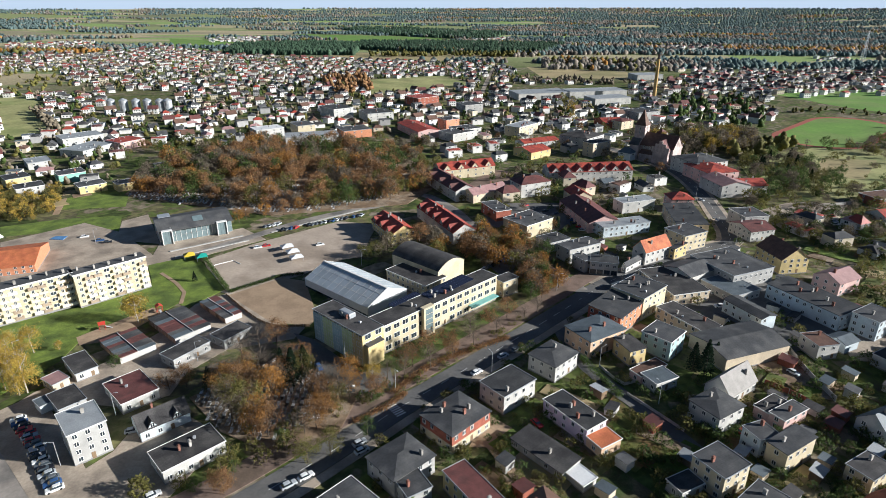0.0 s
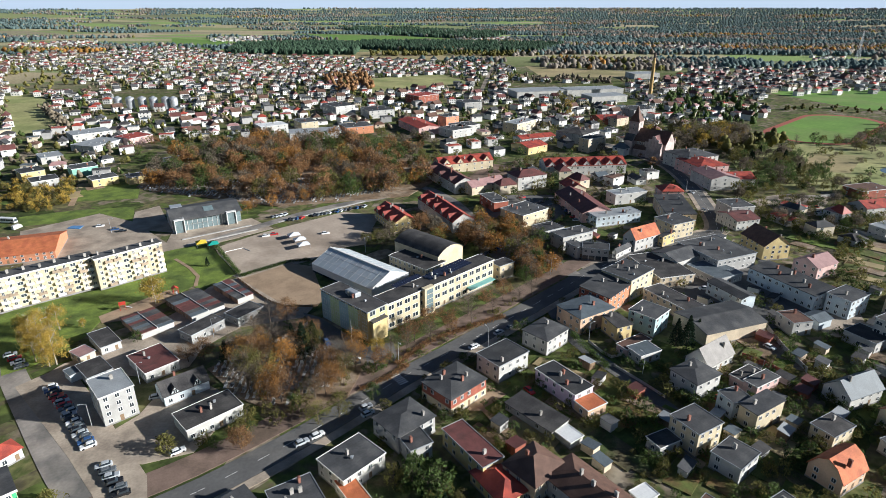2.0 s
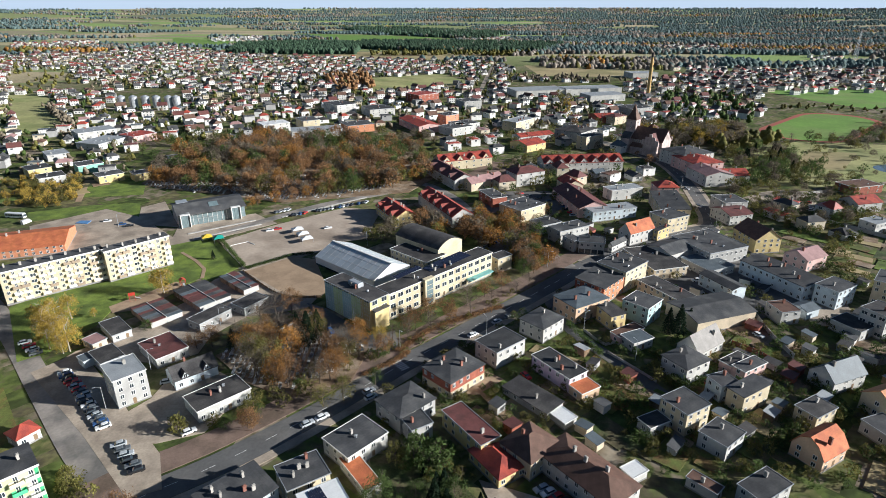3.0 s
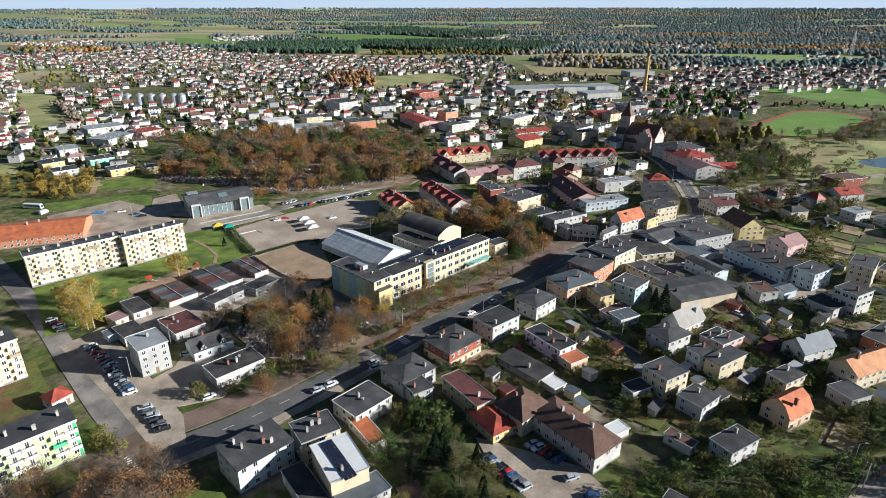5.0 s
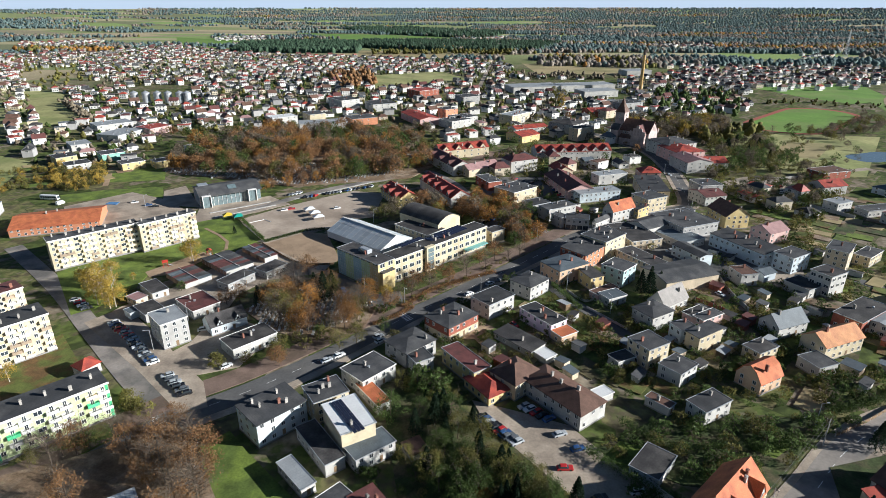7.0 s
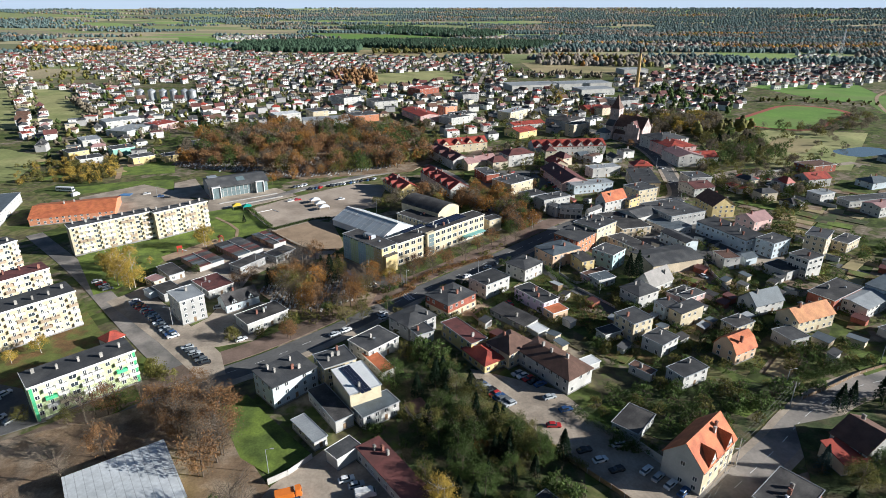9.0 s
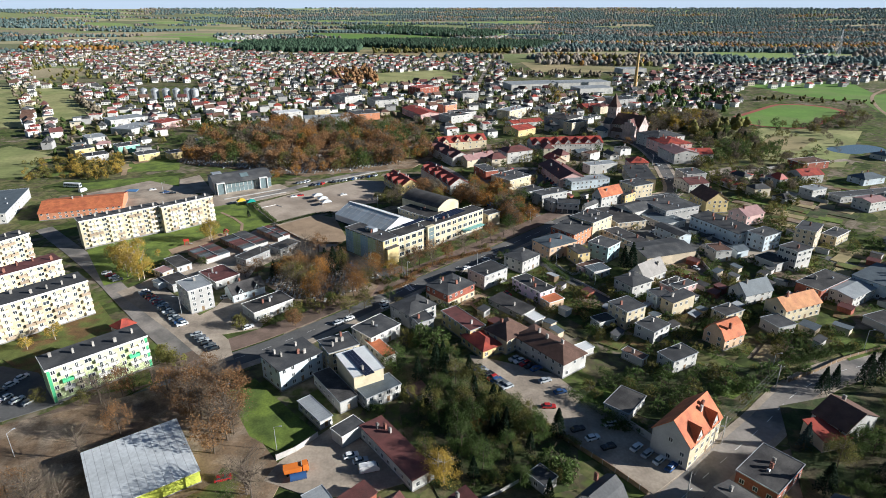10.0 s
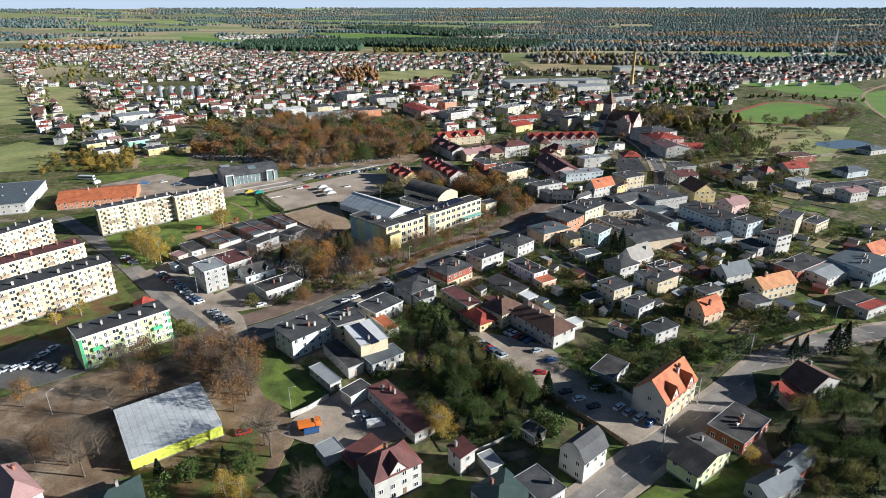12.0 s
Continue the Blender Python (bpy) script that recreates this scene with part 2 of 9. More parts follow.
def roof_top(kind, d, h, rh):
    """The roof's cross-section along local y, as points from +y to -y."""
    o = 0.35
    if kind == "gable":
        s = rh / (d / 2)
        return [(d / 2 + o, h - o * s), (0, h + rh), (-d / 2 - o, h - o * s)]
    if kind == "gambrel":
        return [(d / 2 + o, h - 0.3), (d / 4 + 0.3, h + rh * 0.68), (0, h + rh), (-d / 4 - 0.3, h + rh * 0.68), (-d / 2 - o, h - 0.3)]
    if kind == "arch":
        n = 16
        return [((d / 2 + 0.2) * (1 - 2 * i / n), h + rh * (1 - (1 - 2 * i / n) ** 2)) for i in range(n + 1)]
    if kind == "shed":
        return [(d / 2 + o, h + rh), (-d / 2 - o, h)]
    return [(d / 2 + 0.25, h + 0.25 + rh), (-d / 2 - 0.25, h + 0.25)]


def building(name, x, y, rot, w, d, h, roof="flat", rh=0.0, wall="white", cover="bitumen", storeys=0, cols=None, chim=None, label="", category="house", group="", win=True, front=None, side=None, ground=None, gables=None, wide=False, lower=None):
    """A house: faces 0 (-y), 1 (+x), 2 (+y), 3 (-x). roof: flat, shed, gable_x, gable_y, gambrel_y, arch_x, hip. front, side: other walls for faces 0 and 1."""
    R = random.Random(int(x * 7 + y * 13))
    base = empty(name, pose(x, y, 0, 0, 0, rot), label, category, group)
    FOOT.append((x, y, rot, w, d))
    kind, _, axis = roof.partition("_")
    turn = pose(0, 0, 0, 0, 0, 90) if axis == "y" else Matrix()
    L, D = (d, w) if axis == "y" else (w, d)
    wm = WALL[wall]
    if kind == "hip":
        o = 0.4
        wp = [(-D / 2, -0.3), (D / 2, -0.3), (D / 2, h), (-D / 2, h)]
        if w >= d:
            r = (w - d) / 2
            rv = [(-r - 0.05, 0, h + rh), (r + 0.05, 0, h + rh)]
            tf = [(0, 1, 5, 4), (1, 2, 5), (2, 3, 4, 5), (3, 0, 4)]
        else:
            r = (d - w) / 2
            rv = [(0, -r - 0.05, h + rh), (0, r + 0.05, h + rh)]
            tf = [(0, 1, 4), (1, 2, 5, 4), (2, 3, 5), (3, 0, 4, 5)]
        a, b = w / 2 + o, d / 2 + o
        rv = [(-a, -b, h), (a, -b, h), (a, b, h), (-a, b, h)] + rv + [(-a, -b, h - 0.2), (a, -b, h - 0.2), (a, b, h - 0.2), (-a, b, h - 0.2)]
        tf += [(9, 8, 7, 6), (6, 7, 1, 0), (7, 8, 2, 1), (8, 9, 3, 2), (9, 6, 0, 3)]
        rme = mesh_of("roof", rv, tf, ROOF[cover])
        part_me("roof", rme, base)
    else:
        top = roof_top(kind, D, h, rh)
        under = [(yy, z - 0.22) for yy, z in reversed(top)]
        part_me("roof", extrude(top + under, L + (0.5 if kind in ("flat", "shed") else 0.7), "roof", ROOF[cover]), base, turn)
        inner = [(max(-D / 2, min(D / 2, yy)), z) for yy, z in top]
        if kind in ("flat", "shed"):
            wp = [(-D / 2, -0.3), (D / 2, -0.3), (D / 2, inner[0][1] - 0.15), (-D / 2, inner[-1][1] - 0.15)]
            za, zb = top[0][1], top[-1][1]
            e, t2 = D / 2 + 0.28, L / 2 + 0.28
            if kind == "flat" and abs(za - zb) < 0.05:
                part_me("flashing", frame_ring("flashing", STEEL if R.random() < 0.6 else TRIM, t2, e, 0.14, za - 0.2, za + 0.12), base, turn, "metal roof edging")
        elif kind == "gable":
            wp = [(-D / 2, -0.3), (D / 2, -0.3), (D / 2, h - 0.2), (0, h + rh - 0.2), (-D / 2, h - 0.2)]
        elif kind == "gambrel":
            wp = [(-D / 2, -0.3), (D / 2, -0.3), (D / 2, h - 0.2), (D / 4, h + rh * 0.68 - 0.2), (0, h + rh - 0.2), (-D / 4, h + rh * 0.68 - 0.2), (-D / 2, h - 0.2)]
        else:
            wp = [(-D / 2, -0.3), (D / 2, -0.3)] + [(yy * 0.985, z - 0.15) for yy, z in top]
    wt2 = turn if kind != "hip" else Matrix()
    wl = L if kind != "hip" else w
    if kind == "hip":
        wp = [(-d / 2, -0.3), (d / 2, -0.3), (d / 2, h - 0.1), (-d / 2, h - 0.1)]
    part_me("wall", extrude(wp, wl, "wall", wm), base, wt2)
    if front:
        part_me("facade", boxes("facade", WALL[front], (-w / 2, -d / 2 - 0.06, -0.2, w / 2, -d / 2 - 0.003, h - 0.25)), base)
    if side:
        part_me("facade", boxes("facade", WALL[side], (w / 2 + 0.003, -d / 2 - 0.06, -0.2, w / 2 + 0.06, d / 2, h - 0.25)), base)
    if lower:
        part_me("ground_floor", frame_ring("ground_floor", WALL[lower], w / 2 + 0.05, d / 2 + 0.05, 0.1, 0.0, 2.9), base, None, lower + " plastered ground floor")
    p = 0.09
    if y < 300:
        part_me("plinth", boxes("plinth", PLINTH, (-w / 2 - p, -d / 2 - p, -0.3, w / 2 + p, d / 2 + p, 0.45)), base)
    st = storeys or max(1, round(h / 2.85))
    if win:
        spans = (w, d, w, d)
        offs = (d / 2, w / 2, d / 2, w / 2)
        for k in range(4):
            if k > 1 and y > 140:
                continue
            n = cols[k] if cols else max(1, int(spans[k] / ((3.0 if y < 300 else 6.0) if k < 2 else 8.0)))
            for s in range(st):
                zs = s * h / st + min(1.0, h / st * 0.34)
                for i in range(n):
                    u = (i + 0.5) / n * spans[k] - spans[k] / 2
                    kind_me, off = (SCHOOLWIN if wide == "school" else WINWIDE) if wide and k < 2 else WIN, offs[k] + (0.06 if (k == 0 and front) or (k == 1 and side) or lower else 0.0)
                    if s == 0 and ground == "shop" and k < 2:
                        kind_me, zs2 = SHOPWIN, 0.5
                    else:
                        zs2 = zs
                        if not cols and R.random() < 0.12:
                            continue
                    if s == 0 and i == n // 2 and k == 1 and ground != "shop":
                        part_me("door", DOOR, base, pose(0, 0, 0, 0, 0, 90 * k) @ pose(u, -off, 0.15))
                        continue
                    part_me("window", kind_me, base, pose(0, 0, 0, 0, 0, 90 * k) @ pose(u, -off, zs2))
    if gables:
        face, count, gw, gh = gables
        span, off, deep = ((w, d / 2, d / 2), (d, w / 2, w / 2))[face]
        for i in range(count):
            u = (i + 0.5) / count * span - span / 2
            m = pose(0, 0, 0, 0, 0, 90 * face) @ pose(u, -off / 2 - 0.02, 0, 0, 0, 90)
            g = part_me("gable", extrude([(-gw / 2, h - 0.6), (gw / 2, h - 0.6), (gw / 2, h), (0, h + gh - 0.15), (-gw / 2, h)], off + 0.1, "gable", wm), base, m)
            e = gw / 2 + 0.3
            part_me("gable_roof", extrude([(e, h - 0.15), (0, h + gh + 0.1), (-e, h - 0.15), (-e, h - 0.35), (0, h + gh - 0.12), (e, h - 0.35)], off + 0.5, "gable_roof", ROOF[cover]), g)
            part_me("window", WIN, g, pose(-off / 2 - 0.05, 0, h - 0.2, 0, 0, -90))
    nc = chim if chim is not None else max(1, min(4, int(w * d / 90)))
    for i in range(nc):
        cx, cy = R.uniform(-0.36, 0.36) * w, R.uniform(-0.3, 0.3) * d
        if kind == "gable":
            z = h + rh * (1 - abs(cy if axis != "y" else cx) / (D / 2))
        elif kind == "hip":
            z = h + rh * min(1, 2 * min((w / 2 - abs(cx)), (d / 2 - abs(cy))) / min(w, d))
        elif kind == "shed":
            z = h + rh * ((cx if axis == "y" else cy) / D + 0.5) * (-1 if axis == "y" else 1) + (rh if axis == "y" else 0)
        elif kind in ("arch", "gambrel"):
            z = h + rh * 0.8
        else:
            z = h + 0.25
        part_me("chimney", CHIMB if R.random() < 0.35 else CHIM, base, pose(cx, cy, z, 0, 0, R.choice((0, 90))))
    if kind == "flat" and w * d > 150:
        for i in range(min(4, int(w * d / 150))):
            part_me("vent", VENT, base, pose(R.uniform(-0.4, 0.4) * w, R.uniform(-0.35, 0.35) * d, h + 0.3, 0, 0, R.uniform(0, 90)))
    return base


def sheet(name, points, z, material, label="", category=""):
    """A thin slab of ground cover with the given outline."""
    n = len(points)
    v = [(px_, py_, z) for px_, py_ in points] + [(px_, py_, z - 0.3) for px_, py_ in points]
    area = sum(points[i][0] * points[(i + 1) % n][1] - points[(i + 1) % n][0] * points[i][1] for i in range(n))
    order = list(range(n)) if area > 0 else list(range(n - 1, -1, -1))
    f = [tuple(order), tuple(i + n for i in reversed(order))]
    f += [(order[i], order[i] + n, order[(i + 1) % n] + n, order[(i + 1) % n]) for i in range(n)]
    ob = new(name, mesh_of(name, v, f, material))
    return tagged(ob, label, category or name, kind="structure")


def smooth_line(points, step=6.0):
    """A line through the points, rounded where it bends."""
    ps = [Vector((*p, 0)) for p in points]
    out = []
    for i in range(len(ps) - 1):
        a, b = ps[max(i - 1, 0)], ps[min(i + 2, len(ps) - 1)]
        p, q = ps[i], ps[i + 1]
        k = max(1, int((q - p).length / step))
        for j in range(k):
            t = j / k
            out.append(0.5 * ((2 * p) + (q - a) * t + (2 * a - 5 * p + 4 * q - b) * t * t + (3 * p - 3 * q + b - a) * t ** 3))
    return out + [ps[-1]]


def ribbon(name, points, width, z, material, label="", category="", depth=0.25, offset=0.0):
    """A strip of the given width along a line: a road, a pavement, a kerb, a fence's footing."""
    line = smooth_line(points)
    v, f = [], []
    for i, p in enumerate(line):
        d = (line[min(i + 1, len(line) - 1)] - line[max(i - 1, 0)]).normalized()
        nrm = Vector((-d.y, d.x, 0))
        for s, zz in ((offset - width / 2, z), (offset + width / 2, z), (offset + width / 2, z - depth), (offset - width / 2, z - depth)):
            q = p + nrm * s
            v.append((q.x, q.y, zz))
        if i:
            o = 4 * (i - 1)
            f += [(o + k, o + (k + 1) % 4, o + 4 + (k + 1) % 4, o + 4 + k) for k in range(4)]
    f += [(0, 3, 2, 1), tuple(len(v) - 4 + k for k in range(4))]
    me = mesh_of(name, v, f, material)
    bm = bmesh.new()
    bm.from_mesh(me)
    bmesh.ops.recalc_face_normals(bm, faces=bm.faces)
    bm.to_mesh(me)
    bm.free()
    return tagged(new(name, me), label, category or name, kind="structure")


def dashes(points, z, every=9.0, length=3.5, width=0.16, name="lane_marking"):
    """The broken white line along a road, one mesh of separate bars."""
    line = smooth_line(points, 1.5)
    run, v, f, on = 0.0, [], [], None
    for a, b in zip(line, line[1:]):
        run += (b - a).length
        if run % every < length:
            d = (b - a).normalized() * 0.75
            n = Vector((-d.y, d.x, 0)).normalized() * width / 2
            o = len(v)
            for q in (a - d * 0.2 - n, b + d * 0.2 - n, b + d * 0.2 + n, a - d * 0.2 + n):
                v.append((q.x, q.y, z))
            f.append((o, o + 1, o + 2, o + 3))
    return tagged(new(name, mesh_of(name, v, f, PAINT)), "white broken lane markings on asphalt", "road marking", kind="structure")


# ---- ground: one sheet to the horizon ----
def ground_material():
    m = bpy.data.materials.new("countryside_ground")
    m.use_nodes = True
    n, l = m.node_tree.nodes, m.node_tree.links
    p = n["Principled BSDF"]
    p.inputs["Roughness"].default_value = 0.95
    p.inputs["Specular IOR Level"].default_value = 0.1
    pos = n.new("ShaderNodeNewGeometry").outputs["Position"]
    vor = n.new("ShaderNodeTexVoronoi")
    vor.inputs["Scale"].default_value = 0.0045
    warp = n.new("ShaderNodeVectorMath")
    warp.operation = "MULTIPLY"
    warp.inputs[1].default_value = (0.55, 1.5, 1)
    l.new(pos, warp.inputs[0])
    l.new(warp.outputs[0], vor.inputs["Vector"])
    sep = n.new("ShaderNodeSeparateColor")
    l.new(vor.outputs["Color"], sep.inputs[0])
    fields = n.new("ShaderNodeValToRGB")
    fields.color_ramp.interpolation = "CONSTANT"
    e = fields.color_ramp.elements
    e[0].position, e[0].color = 0.0, (0.24, 0.27, 0.12, 1)
    e[1].position, e[1].color = 0.3, (0.38, 0.34, 0.20, 1)
    for at, c in ((0.45, (0.19, 0.20, 0.11, 1)), (0.6, (0.28, 0.25, 0.16, 1)), (0.75, (0.24, 0.32, 0.11, 1)), (0.88, (0.40, 0.335, 0.21, 1))):
        k = e.new(at)
        k.color = c
    l.new(sep.outputs[0], fields.inputs[0])
    turned = n.new("ShaderNodeVectorRotate")
    turned.rotation_type = "Z_AXIS"
    turned.inputs["Angle"].default_value = radians(43)
    l.new(pos, turned.inputs["Vector"])
    narrow = n.new("ShaderNodeVectorMath")
    narrow.operation = "MULTIPLY"
    narrow.inputs[1].default_value = (1.0, 0.6, 0)
    l.new(turned.outputs[0], narrow.inputs[0])
    plots = n.new("ShaderNodeTexVoronoi")
    plots.distance, plots.inputs["Scale"].default_value, plots.inputs["Randomness"].default_value = "CHEBYCHEV", 0.085, 0.7
    l.new(narrow.outputs[0], plots.inputs["Vector"])
    plot_value = n.new("ShaderNodeSeparateColor")
    l.new(plots.outputs["Color"], plot_value.inputs[0])
    nz = n.new("ShaderNodeTexNoise")
    nz.inputs["Scale"].default_value, nz.inputs["Detail"].default_value = 0.16, 8
    l.new(pos, nz.inputs["Vector"])
    blend = n.new("ShaderNodeMix")
    blend.inputs[0].default_value = 0.55
    l.new(plot_value.outputs[0], blend.inputs[2])
    l.new(nz.outputs["Fac"], blend.inputs[3])
    town = n.new("ShaderNodeValToRGB")
    t = town.color_ramp.elements
    t[0].position, t[0].color = 0.28, (0.05, 0.065, 0.022, 1)
    t[1].position, t[1].color = 0.78, (0.27, 0.23, 0.17, 1)
    for at, c in ((0.38, (0.105, 0.135, 0.036, 1)), (0.47, (0.095, 0.082, 0.052, 1)), (0.55, (0.17, 0.16, 0.07, 1)), (0.63, (0.075, 0.095, 0.03, 1)), (0.70, (0.19, 0.155, 0.11, 1))):
        k = t.new(at)
        k.color = c
    l.new(blend.outputs[0], town.inputs[0])
    far = n.new("ShaderNodeVectorMath")
    far.operation = "DISTANCE"
    far.inputs[1].default_value = (60, 420, 0)
    l.new(pos, far.inputs[0])
    edge = n.new("ShaderNodeMapRange")
    edge.inputs[1].default_value, edge.inputs[2].default_value = 650, 1000
    l.new(far.outputs["Value"], edge.inputs[0])
    mix = n.new("ShaderNodeMix")
    mix.data_type = "RGBA"
    l.new(edge.outputs[0], mix.inputs[0])
    l.new(town.outputs[0], mix.inputs[6])
    l.new(fields.outputs[0], mix.inputs[7])
    fine = n.new("ShaderNodeTexNoise")
    fine.inputs["Scale"].default_value, fine.inputs["Detail"].default_value = 0.25, 4
    l.new(pos, fine.inputs["Vector"])
    r = n.new("ShaderNodeMapRange")
    r.inputs[1].default_value, r.inputs[2].default_value, r.inputs[3].default_value, r.inputs[4].default_value = 0.3, 0.7, 0.7, 1.3
    l.new(fine.outputs["Fac"], r.inputs[0])
    sc = n.new("ShaderNodeVectorMath")
    sc.operation = "SCALE"
    l.new(mix.outputs[2], sc.inputs[0])
    l.new(r.outputs[0], sc.inputs["Scale"])
    l.new(sc.outputs[0], p.inputs["Base Color"])
    return m


GROUND = ground_material()


def land_z(x, y):
    """The land's height: flat under the town, rising gently to wooded hills far off."""
    run = (math.sqrt(max(y, 0.0) ** 2 + 0.75 * x * x) - 2700) / 1990
    return 74 * min(1.0, run) ** 1.5 if run > 0 else 0.0


land_x = np.linspace(-5200, 5200, 81)
land_y = np.concatenate([[-600.0, 0.0, 700.0, 1400.0, 2100.0], np.linspace(2600, 5300, 61)])
land_v = [(x, y, land_z(x, y)) for y in land_y for x in land_x]
land_f = [(r * 81 + c, r * 81 + c + 1, r * 81 + c + 82, r * 81 + c + 81) for r in range(len(land_y) - 1) for c in range(80)]
tagged(new("ground", mesh_of("ground", land_v, land_f, GROUND)), "flat autumn ground with gardens, yards and fields", "ground", kind="structure")


# ---- special buildings ----
def balcony_mesh(w, material):
    a, v, f = 0.06, [], []
    for x0, x1, y0, y1, z in ((-w / 2, w / 2, -1.1, 0.02, -0.12), (-w / 2, w / 2, -1.1, 0.02, 0.95), (-w / 2 + a, w / 2 - a, -1.1 + a, -0.02, 0.95), (-w / 2 + a, w / 2 - a, -1.1 + a, -0.02, 0.02)):
        v += [(x0, y0, z), (x1, y0, z), (x1, y1, z), (x0, y1, z)]
    for o in (0, 4, 8):
        f += [(o + k, o + (k + 1) % 4, o + 4 + (k + 1) % 4, o + 4 + k) for k in range(4)]
    return mesh_of("balcony", v, f + [(3, 2, 1, 0), (12, 13, 14, 15)], material)


BALC = {k: balcony_mesh(3.0, mat("balcony_" + k, c, 0.8, spread=0.1, obj=0.15)) for k, c in {"cream": (0.70, 0.62, 0.45), "beige": (0.36, 0.28, 0.20), "green": (0.10, 0.48, 0.22), "blue": (0.25, 0.45, 0.55), "white": (0.72, 0.70, 0.66)}.items()}


def apartment_block(x, y, rot, w, d, h, wall, cover, st):
    """A prefabricated block of flats: face 1 (long) has balconies, face 0 is its blind end."""
    words = {"cream": "cream panel-built apartment block with balconies", "white": "pale plastered apartment block with small balconies", "mint": "pale yellow-green apartment block with green balconies"}
    R = random.Random(int(x))
    FOOT.append((x, y, rot, w, d))
    base = empty("apartment_block", pose(x, y, 0, 0, 0, rot), words[wall] + (" and maroon roof" if cover == "darkred" else " and grey flat roof"), "apartment block", "blocks of flats")
    part_me("wall", boxes("wall", WALL[wall], (-w / 2, -d / 2, -0.3, w / 2, d / 2, h)), base)
    part_me("plinth", boxes("plinth", PLINTH, (-w / 2 - 0.05, -d / 2 - 0.05, -0.3, w / 2 + 0.05, d / 2 + 0.05, 0.9)), base)
    part_me("roof", boxes("roof", ROOF[cover], (-w / 2 - 0.25, -d / 2 - 0.25, h, w / 2 + 0.25, d / 2 + 0.25, h + 0.35)), base)
    part_me("flashing", boxes("flashing", TRIM, (w / 2 + 0.253, -d / 2 - 0.3, h - 0.15, w / 2 + 0.38, d / 2 + 0.3, h + 0.45), (-w / 2 - 0.3, -d / 2 - 0.38, h - 0.15, w / 2 + 0.25, -d / 2 - 0.253, h + 0.45)), base)
    sh = (h - 1.2) / st
    n = max(4, int(d / 3.1))
    for s in range(st):
        z = 1.2 + s * sh
        for i in range(n):
            u = (i + 0.5) / n * d - d / 2
            bal = i % 3 != 0
            face = pose(0, 0, 0, 0, 0, 90)
            part_me("window", WINWIDE if not bal and i % 2 else WINTALL if bal and s else WIN, base, face @ pose(u, -w / 2, z + (0.15 if bal and s else 0.75)))
            if bal and (s or wall == "cream"):
                k = {"cream": ("beige", "cream", "white", "cream"), "white": ("white", "cream", "white"), "mint": ("green", "white", "cream", "white", "green")}[wall]
                part_me("balcony", BALC[R.choice(k)], base, face @ pose(u, -w / 2, z + 0.1))
        for i in range(n // 4):
            part_me("window", WIN, base, pose(0, 0, 0, 0, 0, -90) @ pose((i + 0.5) / (n // 4) * d - d / 2, -w / 2, z + 0.8))
    if wall == "mint":
        for k in (-1, 1):
            part_me("corner_stripe", boxes("corner_stripe", BALC["green"].materials[0], (w / 2 + 0.004, k * (d / 2 - 0.5) - 0.4, 0, w / 2 + 0.05, k * (d / 2 - 0.5) + 0.4, h - 0.2)), base, None, "green painted corner stripe")
    for i in range(int(d / 5)):
        part_me("chimney", CHIMB if cover == "darkred" else CHIM, base, pose(R.choice((-0.22, 0.0, 0.22)) * w, (i + 0.5) / int(d / 5) * d - d / 2, h + 0.35, 0, 0, R.choice((0, 90))))
    return base


GDOOR = boxes("garage_door", mat("garage_door_paint", (0.30, 0.20, 0.14), 0.7, spread=0.2, obj=0.5), (-1.2, -0.05, 0, 1.2, 0.0, 2.1))


def garage_row(x, y, rot, w, d, n):
    """Two rows of lock-ups back to back, under separate sloping felt or sheet roofs."""
    R = random.Random(int(x * 3))
    FOOT.append((x, y, rot, w, d))
    base = empty("garage_row", pose(x, y, 0, 0, 0, rot), "white lock-up garage row with grey and maroon roofs", "garage", "lock-up garages")
    part_me("wall", boxes("wall", WALL["white"], (-w / 2, -d / 2, -0.2, w / 2, d / 2, 2.35)), base)
    for k in (-1, 1):
        for i in range(n):
            u0, u1 = (i / n - 0.5) * w, ((i + 1) / n - 0.5) * w
            c = R.choice(("bitumen", "bitumen", "darkred", "darkred", "slate"))
            y0, y1 = (0.1, d / 2 + 0.3) if k > 0 else (-d / 2 - 0.3, -0.1)
            dz = R.uniform(0, 0.12)
            part_me("roof", boxes("roof", ROOF[c], (u0 + 0.06, y0, 2.36 + dz, u1 - 0.06, y1, 2.6 + dz)), base)
            part_me("garage_door", GDOOR, base, pose((u0 + u1) / 2, k * d / 2, 0, 0, 0, 0 if k < 0 else 180))
    part_me("ridge_wall", boxes("ridge_wall", TRIM, (-w / 2, -0.08, 2.36, w / 2, 0.08, 2.95)), base)
    return base


FABRIC = mat("white_marquee_fabric", (0.62, 0.63, 0.64), 0.6, spread=0.05, scale=0.2)


TENTROOF = mat("translucent_tent_sheet", (0.47, 0.52, 0.55), 0.4, spread=0.1, scale=0.25, obj=0.08)


